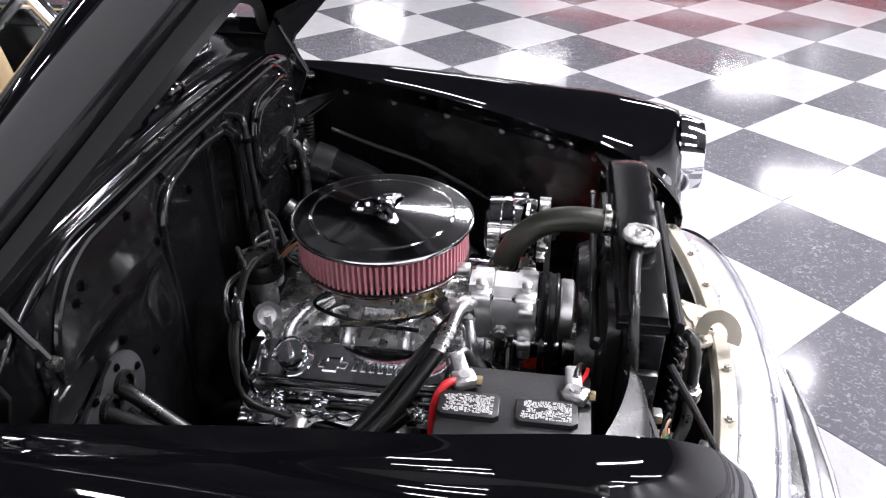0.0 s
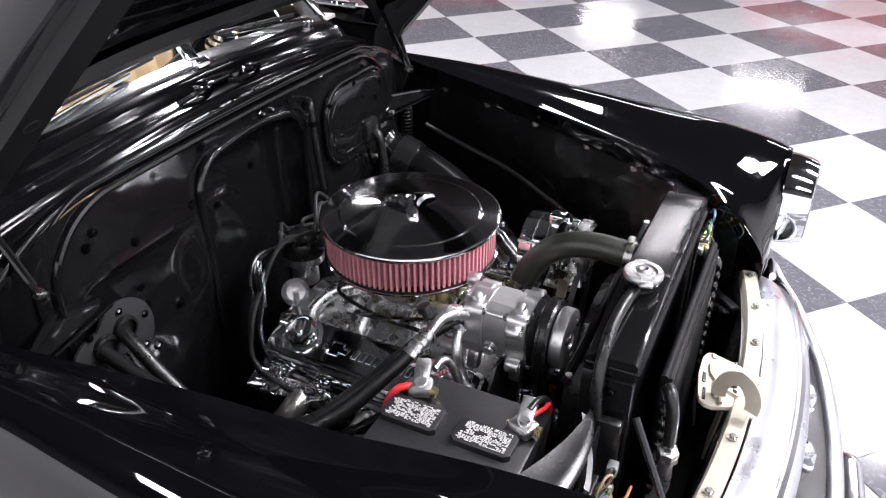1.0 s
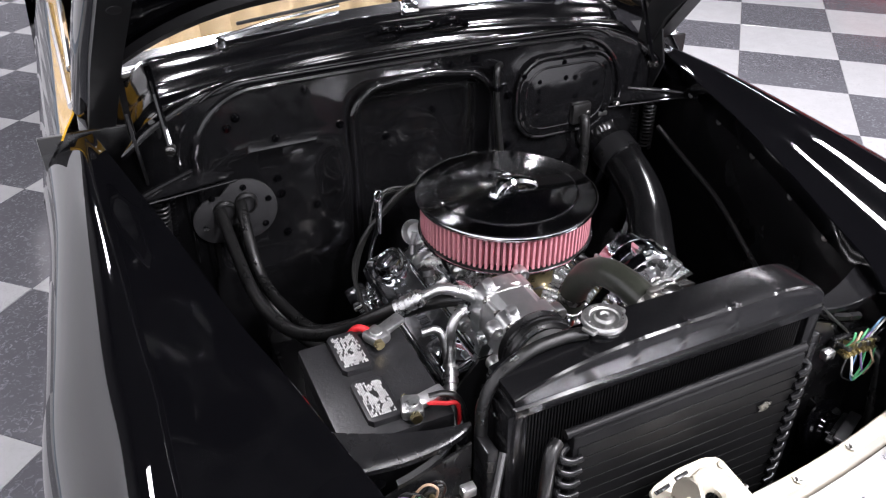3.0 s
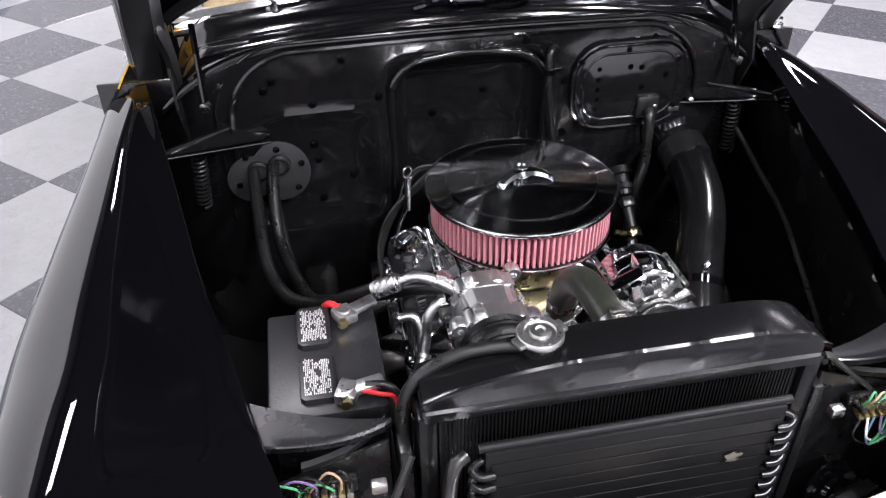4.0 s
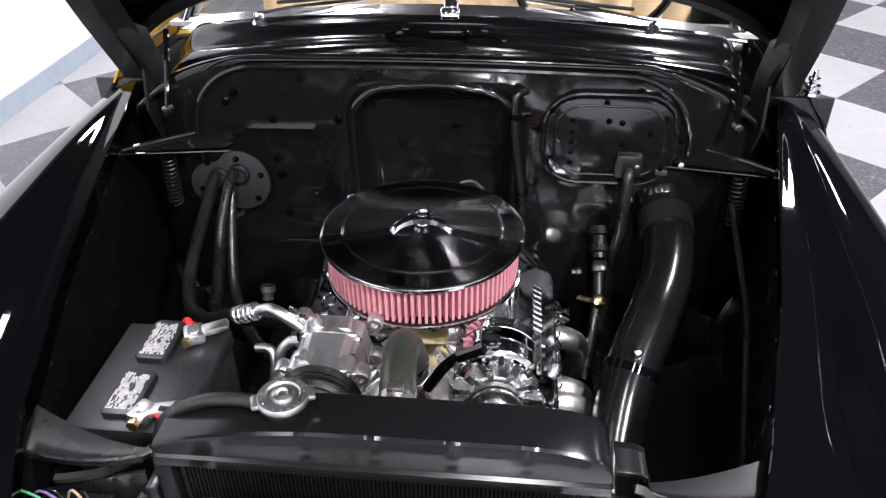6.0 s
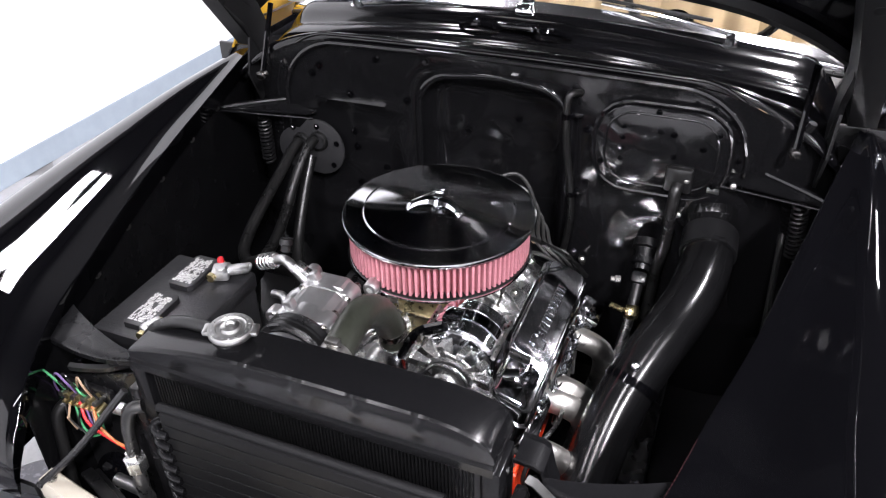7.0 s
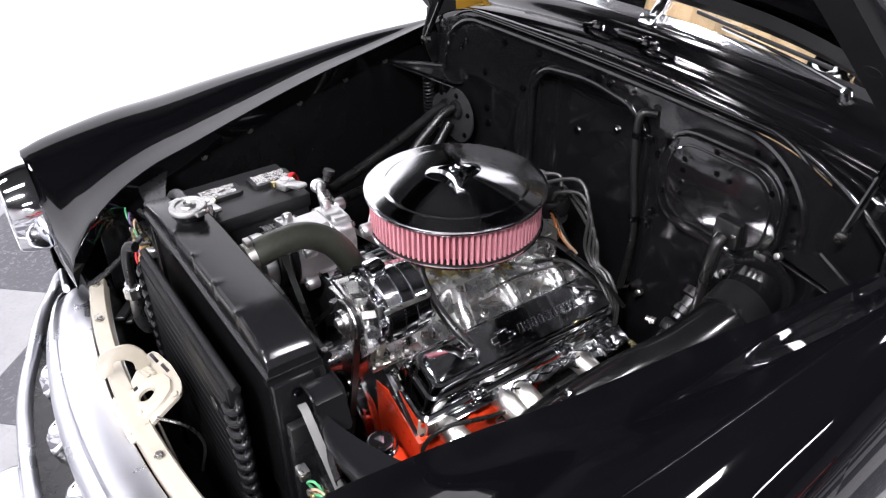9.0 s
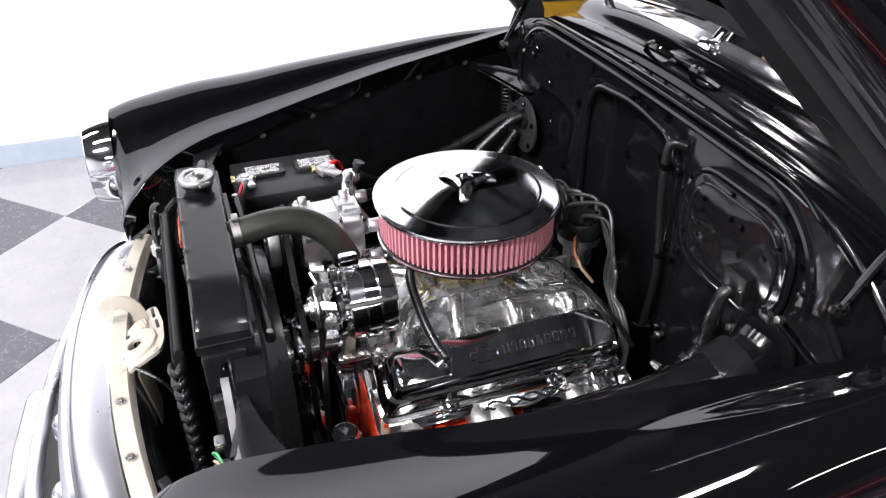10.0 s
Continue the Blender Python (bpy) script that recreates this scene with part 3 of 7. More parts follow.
part("windshield_post", box(B(), (0, 0.632, 1.296), (0.030, 0.018, 0.44), (-37, 0, 0), 0.006), CHROME, car, "chrome centre post")
part("post_foot", box(B(), (0, 0.484, 1.118), (0.040, 0.030, 0.022), (-30, 0, 0), 0.006), CHROME, car)

# cabin behind the glass: seat, wheel, dashboard, doors and roof
for s in (-1, 1):
    def door_skin(levels, proud=0.0):
        bm = B()
        skin(bm, [[(s * (x + proud), y, z) for y in (0.468, 0.8, 1.2, 1.6, 2.0, 2.4)] for z, x in levels])
        return thicken(bm, 0.004)

    low = ((0.30, 0.82), (0.40, 0.85), (0.55, 0.866), (0.70, 0.862), (0.82, 0.850), (0.90, 0.820), (0.948, 0.785))
    high = ((0.948, 0.785), (0.97, 0.772), (1.0, 0.752), (1.02, 0.742), (1.06, 0.735))
    if s > 0:
        part("door", door_skin(low + high[1:]), GLOSS, car, "glossy black door")
    else:
        # on this side only: yellow above z 0.948, with a bright stripe
        door = part("door", door_skin(low), GLOSS, car, "black door, yellow in its upper part")
        part("upper_door", door_skin(high), YELLOW, door, "glossy yellow upper part of the door")
        part("belt_stripe", tube(B(), [(s * 0.776, 1.5, 0.968), (s * 0.766, 1.1, 0.980), (s * 0.756, 0.75, 0.997), (s * 0.748, 0.48, 1.012)], 0.008, 8), WORN, door, "bright stripe along the upper door")
    part("door_glass_trim", tube(B(), [(s * 0.735, 0.56, 1.062), (s * 0.735, 1.4, 1.066), (s * 0.73, 2.35, 1.066)], 0.008, 8), CHROME, car)
bm = B()
skin(bm, [[(x, y, 1.47 + 0.10 * math.sin(math.pi * (y - 0.75) / 1.8) - 0.10 * (abs(x) / 0.6) ** 3) for x in [-0.62 + 1.24 * i / 16 for i in range(17)]] for y in [0.75 + 1.8 * j / 10 for j in range(11)]])
thicken(bm, 0.01)
part("roof", bm, GLOSS, car, "glossy black roof")
bm = B()
skin(bm, [[(-0.68, 0.60, 1.05), (0.68, 0.60, 1.05)], [(-0.68, 0.68, 1.045), (0.68, 0.68, 1.045)], [(-0.68, 0.75, 1.01), (0.68, 0.75, 1.01)], [(-0.68, 0.74, 0.86), (0.68, 0.74, 0.86)]])
thicken(bm, 0.01)
part("dashboard", bm, DASH, car, "pale glossy painted dashboard")
part("dash_speaker", turned(B(), (0.30, 0.68, 1.045), (0, -0.2, 1), [(0, 0), (0, 0.05), (0.01, 0.05), (0.014, 0.042), (0.024, 0.04), (0.026, 0.03), (0.036, 0.028), (0.038, 0)], 28), CHROME, car, "chrome ribbed dash ornament")

bm = B()
rows = []
for z, y in ((0.55, 1.18), (0.70, 1.20), (0.90, 1.24), (1.08, 1.28), (1.17, 1.31), (1.20, 1.36), (1.17, 1.42), (0.9, 1.44)):
    row = []
    for i in range(113):
        x = -0.66 + 1.32 * i / 112
        row.append((x, y - 0.022 * abs(math.sin(math.pi * (x + 0.66) / 0.095)) * (1 if y < 1.40 else 0), z))
    rows.append(row)
skin(bm, rows)
seat = part("seat_back", bm, SEAT, car, "tan pleated vinyl bench seat", smooth=50)
wheel = part("steering_wheel", closed_tube(B(), [(0.34 + 0.20 * math.cos(a), 0.93 - 0.10 * math.sin(a), 1.06 + 0.17 * math.sin(a)) for a in (2 * math.pi * k / 40 for k in range(40))], 0.012), RUBBER, car, "dark steering wheel")

# hood, raised on its rear hinges
HOOD_W = [(0.0, 0.722), (0.25, 0.688), (0.5, 0.645), (0.75, 0.595), (0.95, 0.53), (1.08, 0.45), (1.16, 0.33)]
HOOD_ANGLE = 46.5
HB = Vector((0, 0.405, 0.962))


def hood_point(u, x, h):
    a = radians(HOOD_ANGLE)
    return HB + Vector((0, -math.cos(a), math.sin(a))) * u + Vector((0, math.sin(a), math.cos(a))) * h + Vector((x, 0, 0))


def hood_section(j, n=44):
    """Across the hood from edge to edge: (share of half width, share of height), bulging past the rails."""
    th = radians(-16 + 212 * j / n)
    c, sn = math.cos(th), math.sin(th)
    e = 2 / 2.9
    f = -math.copysign(abs(c) ** e, c) * 1.035
    h = (math.copysign(abs(sn) ** e, sn) + 0.42) / 1.42
    return f, h


def hood_h(u):
    return lerp(u, [(0.0, 0.130), (0.2, 0.140), (0.5, 0.137), (0.8, 0.117), (1.16, 0.055)])


def hood_rear(f):
    return 0.185 * (1 - min(1, abs(f)) ** 4)


bm = B()
rows = []
for i in range(25):
    row = []
    for j in range(45):
        f, h = hood_section(j)
        u = hood_rear(f) + (1.16 - hood_rear(f)) * i / 24
        row.append(hood_point(u, lerp(u, HOOD_W) * f, hood_h(u) * h + 0.044))
    rows.append(row)
skin(bm, rows)
thicken(bm, 0.003)
hood = part("hood", bm, GLOSS, car, "glossy black raised hood")
for s in (-1, 1):
    bm = B()
    rows = []
    for i in range(25):
        u = 1.12 * i / 24
        w = lerp(u, HOOD_W)
        rows.append([hood_point(u, s * (w + 0.001), 0.052), hood_point(u, s * (w + 0.002), 0.028), hood_point(u, s * (w - 0.044), 0.026), hood_point(u, s * (w - 0.052), 0.060), hood_point(u, s * (w - 0.060), 0.075)])
    skin(bm, rows)
    thicken(bm, 0.003)
    part("hood_side_rail", bm, RAIL, hood)
bm = B()
rows = []
for j in range(3, 42):
    f, h = hood_section(j)
    u = hood_rear(f)
    h = h * hood_h(u) + 0.036
    w = lerp(u, HOOD_W)
    rows.append([hood_point(u, w * f, h + 0.006), hood_point(u - 0.003, w * f * 0.99, h - 0.012), hood_point(u + 0.022, w * f * 0.98, h - 0.016), hood_point(u + 0.032, w * f * 0.97, h + 0.0)])
skin(bm, rows)
thicken(bm, 0.003)
part("hood_rear_rail", bm, RAIL, hood)

for side, panel in APRONS:
    for y in (0.24, 0.10, -0.05, -0.20, -0.33, -0.44):
        lx, lz = glide(y, LIP)
        add_bolt((XM + side * (lx + 0.010), y, lz - 0.05), (-side, 0, 0), panel, 0.9, False)
for s in (-1, 1):
    # rubber plugs in the rail
    for u in (0.415, 0.70):
        w = lerp(u, HOOD_W)
        a = radians(HOOD_ANGLE)
        part("plug", turned(B(), hood_point(u, s * (w - 0.022), 0.0265), (0, -math.sin(a), -math.cos(a)), [(0, 0), (0, 0.014), (0.003, 0.012), (0.005, 0)], 16), RAIL, hood)
    # hinge: arm, link and lift spring
    hinge = part("hood_hinge", slab(B(), [(s * 0.640, 0.455, 0.90), (s * 0.640, 0.40, 0.90), (s * 0.645, 0.395, 0.98), (s * 0.645, 0.36, 1.05), (s * 0.645, 0.29, 1.12), (s * 0.645, 0.31, 1.15), (s * 0.645, 0.41, 1.10), (s * 0.645, 0.45, 1.02)], (s, 0, 0), 0.012, 0.002), RAIL, car, "black hood hinge arm")
    part("link", rod(B(), (s * 0.595, 0.396, 1.10), (s * 0.588, 0.314, 0.957), 0.0065, 8), GLOSS, hinge)
    part("link_bolt", turned(B(), (s * 0.588, 0.314, 0.955), (s * 0.2, -1, 0), [(-0.008, 0), (-0.008, 0.010), (0.012, 0.010), (0.014, 0)], 12), STEEL, hinge)
    part("hinge_plate", slab(B(), [(s * 0.64, 0.37, 0.86), (s * 0.64, 0.42, 0.90), (s * 0.65, 0.42, 1.0), (s * 0.65, 0.37, 1.02), (s * 0.645, 0.34, 0.94)], (s, 0, 0), 0.006, 0.001), RAIL, hinge)
    part("hinge_bracket", tube(B(), [(s * 0.62, 0.40, 0.90), (s * 0.60, 0.37, 0.96), (s * 0.61, 0.36, 1.0)], 0.008, 8), RAIL, hinge)
    # triangular brace between fender and firewall, with its coil spring below
    brace = part("fender_brace", slab(B(), [(s * 0.69, 0.275, 0.868), (s * 0.56, 0.345, 0.878), (s * 0.47, 0.345, 0.862), (s * 0.49, 0.325, 0.862)], (0, 0, 1), 0.004), APRON, car, "black triangular fender brace")
    part("brace_bar", tube(B(), [(s * 0.692, 0.272, 0.874), (s * 0.62, 0.315, 0.880), (s * 0.55, 0.350, 0.886)], 0.006, 8), APRON, brace)
    part("brace_edge", tube(B(), [(s * 0.69, 0.270, 0.866), (s * 0.58, 0.295, 0.862), (s * 0.47, 0.320, 0.858)], 0.003, 8), APRON, brace)
    part("brace_spring", coil(B(), (s * 0.628, 0.345, 0.83), (s * 0.638, 0.355, 0.70), 0.015, 0.0032, 12), SATIN, car, "black coil spring")
# antenna base at the end of one fender
part("antenna_base", turned(B(), (0.775, 0.476, 0.965), (0, 0, 1), [(0, 0), (0, 0.020), (0.006, 0.019), (0.008, 0.012), (0.014, 0.012), (0.015, 0.016), (0.020, 0.016), (0.021, 0.009), (0.030, 0.009), (0.031, 0.012), (0.036, 0.012), (0.037, 0.006), (0.052, 0.005), (0.053, 0)], 20), CHROME, car, "chrome antenna base")

# side closing panels behind the hinges
for s in (-1, 1):
    part("cowl_side", box(B(), (s * 0.65, 0.482, 0.57), (0.36, 0.012, 0.77), bevel=0.003), SHEET, car, "black cowl side panel")

# shell under the bay; its two black sheets are added to shut out the bright floor
bm = B()
box(bm, (0, -0.05, 0.20), (1.70, 1.15, 0.02), bevel=0.004)
part("bay_bottom_sheet", bm, RAIL, car, "black sheet added under the bay to keep it dark")
part("nose_bottom_sheet", box(B(), (0, -0.63, 0.345), (1.30, 0.34, 0.008), bevel=0.002), RAIL, car, "black sheet added under the nose to keep it dark")
for s in (-1, 1):
    part("nose_closing", slab(B(), [(s * 0.43, -0.655, 0.66), (s * 0.63, -0.655, 0.66), (s * 0.66, -0.655, 0.36), (s * 0.44, -0.655, 0.36)], (0, 1, 0), 0.006), RAIL, car, "black closing panel behind the grille")
for s in (-1, 1):
    part("frame_rail", box(B(), (s * 0.40, 0.6, 0.29), (0.09, 2.9, 0.12), bevel=0.01), SATIN, car, "black frame rail")
    # a front wheel carries the nose
    wh = part("wheel", turned(B(), (s * 0.785, 0.02, 0.33), (s, 0, 0), [(-0.075, 0.20), (-0.075, 0.27), (-0.055, 0.325), (0.0, 0.332), (0.055, 0.325), (0.075, 0.27), (0.075, 0.20)], 40), RUBBER, car, "black tyre")
    part("rim", turned(B(), (s * 0.785, 0.02, 0.33), (s, 0, 0), [(0.02, 0), (0.03, 0.10), (0.06, 0.14), (0.05, 0.20), (-0.05, 0.20)], 32), CHROME, wh)
    wh = part("wheel", turned(B(), (s * 0.74, 2.9, 0.33), (s, 0, 0), [(-0.09, 0.20), (-0.09, 0.27), (-0.06, 0.325), (0.0, 0.332), (0.06, 0.325), (0.09, 0.27), (0.09, 0.20)], 40), RUBBER, car, "black tyre")

# closed rear of the body
bm = B()
rows = []
for y, zt, w in ((2.40, 1.06, 0.90), (2.70, 1.06, 0.90), (3.10, 1.03, 0.88), (3.45, 0.95, 0.84), (3.65, 0.82, 0.78), (3.72, 0.62, 0.72)):
    rows.append([(-w, y, 0.32), (-w * 1.01, y, 0.55), (-w * 0.98, y, zt - 0.16), (-w * 0.82, y, zt - 0.02), (-w * 0.4, y, zt), (0, y, zt + 0.01), (w * 0.4, y, zt), (w * 0.82, y, zt - 0.02), (w * 0.98, y, zt - 0.16), (w * 1.01, y, 0.55), (w, y, 0.32)])
V = skin(bm, rows)
bm.faces.new(V[-1])
part("rear_body", bm, GLOSS, car, "glossy black rear body")


# ---- cars across the aisle ----
RED_PAINT = material("red_car_paint", (0.42, 0.012, 0.014), 0.15, coat=0.8, grain=0.05, scale=10)


def parked_car(x0, y0):
    """A red sedan, nose towards -y: body shell, cabin, stripes, bumper, wheels."""
    th = thing("parked_car", "red classic sedan with a white side stripe", "car", (x0, y0, 0), "cars across the aisle")
    secs = [(-2.20, 0.60, 0.62, 0.42), (-2.15, 0.72, 0.76, 0.32), (-1.90, 0.82, 0.88, 0.28), (-1.2, 0.86, 0.95, 0.26), (-0.6, 0.88, 0.99, 0.26), (0.8, 0.88, 0.99, 0.26), (1.6, 0.85, 0.95, 0.28), (2.1, 0.78, 0.82, 0.32), (2.2, 0.66, 0.64, 0.42)]
    bm = B()
    rows = []
    for dy, w, top, low in secs:
        y = y0 + dy
        rows.append([(x0 + sx * w * k, y, low + (top - low) * h) for sx, k, h in
                     [(-1, 0.92, 0.0), (-1, 1.0, 0.2), (-1, 1.02, 0.45), (-1, 0.99, 0.7), (-1, 0.90, 0.90), (-1, 0.70, 0.98), (0, 0.0, 1.02), (1, 0.70, 0.98), (1, 0.90, 0.90), (1, 0.99, 0.7), (1, 1.02, 0.45), (1, 1.0, 0.2), (1, 0.92, 0.0)]])
    V = skin(bm, rows)
    bm.faces.new(V[0][::-1])
    bm.faces.new(V[-1])
    part("body", bm, RED_PAINT, th, smooth=60)
    bm = B()
    rows = [[(x0 + sx * w, y0 + dy, z) for sx, dy in ((-1, a), (-1, b), (1, b), (1, a))] for z, w, a, b in ((0.96, 0.76, -0.75, 1.30), (1.25, 0.66, -0.45, 1.02), (1.42, 0.60, -0.20, 0.80), (1.47, 0.50, -0.05, 0.65))]
    V = skin(bm, rows, closed=True)
    bm.faces.new(V[-1])
    part("cabin", bm, RED_PAINT, th)
    for s in (-1, 1):
        part("side_stripe", box(B(), (x0 + s * 0.895, y0 + 0.1, 0.70), (0.012, 3.4, 0.075), bevel=0.004), WALL, th, "white side stripe")
        part("side_window", slab(B(), [(x0 + s * 0.745, y0 - 0.55, 1.03), (x0 + s * 0.745, y0 + 1.12, 1.03), (x0 + s * 0.668, y0 + 0.93, 1.27), (x0 + s * 0.668, y0 - 0.36, 1.27)], (s, 0, 0.25), 0.006), SATIN, th, "dark side window")
        part("headlight", turned(B(), (x0 + s * 0.60, y0 - 2.14, 0.66), (0, -1, 0), [(0, 0.10), (0.05, 0.10), (0.06, 0.085), (0.075, 0.05), (0.08, 0)], 24), CHROME, th)
        for dy in (-1.35, 1.35):
            wh = part("wheel", turned(B(), (x0 + s * 0.76, y0 + dy, 0.33), (s, 0, 0), [(-0.09, 0.20), (-0.09, 0.27), (-0.06, 0.328), (0.06, 0.328), (0.09, 0.27), (0.10, 0.20), (0.11, 0.15), (0.115, 0)], 32), RUBBER, th)
            part("hubcap", turned(B(), (x0 + s * 0.873, y0 + dy, 0.33), (s, 0, 0), [(0, 0.14), (0.012, 0.13), (0.03, 0.06), (0.035, 0)], 24), CHROME, wh)
    part("front_bumper", box(B(), (x0, y0 - 2.27, 0.45), (1.55, 0.07, 0.13), bevel=0.03, seg=3), CHROME, th)
    part("grille", box(B(), (x0, y0 - 2.20, 0.60), (0.85, 0.04, 0.12), bevel=0.015), CHROME, th)
    return th


parked_car(8.9, -1.9)
parked_car(8.9, 4.9)


# ---- grille and bumper ----
def nose_y(x):
    return -0.803 + 0.28 * x * x


def swept(bm, prof, x0, x1, n=36, dz=lambda x: 0.0, scale=1.0):
    """A section swept along the nose's curve."""
    rows = []
    for i in range(n + 1):
        x = x0 + (x1 - x0) * i / n
        rows.append([(x, nose_y(x * scale) + py, pz + dz(x)) for py, pz in prof])
    V = skin(bm, rows)
    bm.faces.new(V[0][::-1])
    bm.faces.new(V[-1])
    return bm


droop = lambda x: -0.05 * (x / 0.5) ** 4
grille = thing("grille", "curved chrome grille surround with upright teeth", "grille", (0, -0.75, 0.45))
part("upper_bar", swept(B(), [(0.099, 0.652), (0.096, 0.666), (0.070, 0.670), (0.040, 0.664), (0.018, 0.652), (0.004, 0.634), (0.0, 0.615), (0.004, 0.598), (0.016, 0.586), (0.03, 0.582), (0.05, 0.59)], -0.62, 0.62, dz=droop), BRIGHT, grille, "chrome upper grille bar")
part("bead", swept(B(), [(0.030, 0.660), (0.026, 0.668), (0.018, 0.664), (0.020, 0.655)], -0.60, 0.60, dz=droop), WORN, grille)


def lip_y(x):
    return -0.868 + 0.30 * x * x


# the lower moulding sweeps round at its ends and meets the upper bar
half = [(0.0, lip_y(0.0) - 0.012, 0.472), (0.2, lip_y(0.2) - 0.012, 0.472), (0.4, lip_y(0.4) - 0.016, 0.472), (0.56, lip_y(0.56) - 0.012, 0.474), (0.65, -0.752, 0.484), (0.697, -0.713, 0.510), (0.702, -0.690, 0.545), (0.672, -0.680, 0.574), (0.625, -0.684, 0.590), (0.565, -0.690, 0.596)]
LOWER = smooth_line([(-x, y, z) for x, y, z in half[:0:-1]] + half, 5)
bm = B()
rows = []
for i, p in enumerate(LOWER):
    d = (LOWER[min(i + 1, len(LOWER) - 1)] - LOWER[max(i - 1, 0)]).normalized()
    out = d.cross(Vector((0, 0, 1)))
    out = (out if out.length > 0.2 else Vector((-1 if p.x < 0 else 1, 0, 0))).normalized()
    up = out.cross(d).normalized()
    up = up if up.z > 0 or abs(p.x) > 0.6 else -up
    k = 1.0 - 0.45 * min(1, max(0, (abs(p.x) - 0.60) / 0.1)) if p.z < 0.55 else 0.40
    rows.append([p + out * (0.019 * k * math.cos(a) + 0.002) + up * (0.030 * k * math.sin(a) - 0.018 * k) for a in (2 * math.pi * j / 16 for j in range(16))])
V = skin(bm, rows, closed=True)
bm.faces.new(V[0][::-1])
bm.faces.new(V[-1])
part("lower_bar", bm, BRIGHT, grille, "chrome lower grille moulding")
bm = B()
rows = []
for p in LOWER:
    x = p.x * 0.93
    q = Vector((x, nose_y(x) + 0.05, 0.585 + droop(x)))
    rows.append([q, q.lerp(p, 0.3) + Vector((0, 0.02, -0.055)), q.lerp(p, 0.75) + Vector((0, 0.012, -0.035)), p + Vector((0, 0.004, -0.006))])
skin(bm, rows)
thicken(bm, 0.004)
part("grille_pan", bm, SATIN, grille, "dark grille opening")
for x in (-0.315, -0.145, 0.02, 0.19, 0.36):
    y = nose_y(x) - 0.024
    bm = B()
    rows = []
    for z, w, d in ((0.592, 0.010, 0.010), (0.584, 0.020, 0.022), (0.565, 0.024, 0.032), (0.530, 0.021, 0.034), (0.495, 0.016, 0.026), (0.472, 0.010, 0.012)):
        rows.append([(x + w * math.cos(a), y + 0.030 - (d * (1 - abs(math.cos(a)) ** 1.6) if math.sin(a) > 0 else -0.006), z) for a in (2 * math.pi * k / 20 for k in range(20))])
    V = skin(bm, rows, closed=True)
    bm.faces.new(V[0])
    bm.faces.new(V[-1][::-1])
    tooth = part("tooth", bm, CHROME_DARK, grille)
    part("tooth_rim", closed_tube(B(), [(x + 0.021 * math.cos(a), y + 0.026 - 0.004 * abs(math.sin(a)), 0.537 + 0.046 * math.sin(a)) for a in (2 * math.pi * k / 24 for k in range(24))], 0.0045), WORN, tooth)

bar = thing("header_panel", "cream-plated steel header panel behind the grille", "panel", (0, -0.69, 0.64))
part("channel", swept(B(), [(0.101, 0.640), (0.101, 0.672), (0.105, 0.678), (0.130, 0.676), (0.134, 0.670), (0.134, 0.60), (0.131, 0.60), (0.129, 0.64)], -0.42, 0.42, dz=lambda x: 0.012 * (1 - (x / 0.42) ** 2)), CREAM, bar)
for x in (-0.40, -0.27, -0.14, 0.14, 0.27, 0.40):
    add_bolt((x, nose_y(x) + 0.116, 0.680 + 0.012 * (1 - (x / 0.42) ** 2)), (0, 0, 1), bar, 0.9, False)
bm = B()
skin(bm, [[(x, nose_y(x) + 0.1345, 0.655), (x, nose_y(x) + 0.145, 0.60), (x, nose_y(x) + 0.150, 0.52), (x, nose_y(x) + 0.175, 0.42)] for x in (-0.44 + 0.88 * i / 24 for i in range(25))])
part("baffle", thicken(bm, 0.003), POLISHED, bar, "bright aluminium baffle sheet")

latch = thing("hood_latch", "cream-plated hood latch plate with a hook and a round hole", "latch", (0, -0.66, 0.68))


def latch_z(y):
    return 0.690 + 0.42 * (y + 0.657)


def spokes(outline, c, n=56):
    """Where n rays from c cross an outline."""
    hits = []
    for k in range(n):
        a = 2 * math.pi * k / n
        d = Vector((math.cos(a), math.sin(a)))
        best = 0.03
        for i in range(len(outline)):
            p, q = Vector(outline[i]) - Vector(c), Vector(outline[(i + 1) % len(outline)]) - Vector(c)
            den = d.x * (q - p).y - d.y * (q - p).x
            if abs(den) > 1e-9:
                t = (p.x * (q - p).y - p.y * (q - p).x) / den
                u = (p.x * d.y - p.y * d.x) / den
                if t > 0 and -1e-6 <= u <= 1 + 1e-6:
                    best = t
        hits.append((c[0] + d.x * best, c[1] + d.y * best))
    return hits


HC = (-0.003, -0.657)
plate_edge = spokes([(-0.050, -0.711), (0.060, -0.711), (0.066, -0.706), (0.066, -0.690), (0.048, -0.615), (0.042, -0.607), (0.020, -0.601), (-0.030, -0.602), (-0.086, -0.612), (-0.095, -0.620), (-0.088, -0.640), (-0.058, -0.670), (-0.055, -0.706)], HC)
boss_edge = spokes([(-0.026, -0.694), (0.036, -0.694), (0.046, -0.688), (0.050, -0.676), (0.042, -0.640), (0.030, -0.622), (0.008, -0.614), (-0.016, -0.620), (-0.030, -0.636), (-0.034, -0.652), (-0.032, -0.688)], HC)
hole = [(HC[0] + 0.0125 * math.cos(2 * math.pi * k / 56), HC[1] + 0.0125 * math.sin(2 * math.pi * k / 56)) for k in range(56)]


def ring_at(pts, grow, lift):
    return [(HC[0] + (x - HC[0]) * grow, HC[1] + (y - HC[1]) * grow, latch_z(HC[1] + (y - HC[1]) * grow) + lift) for x, y in pts]


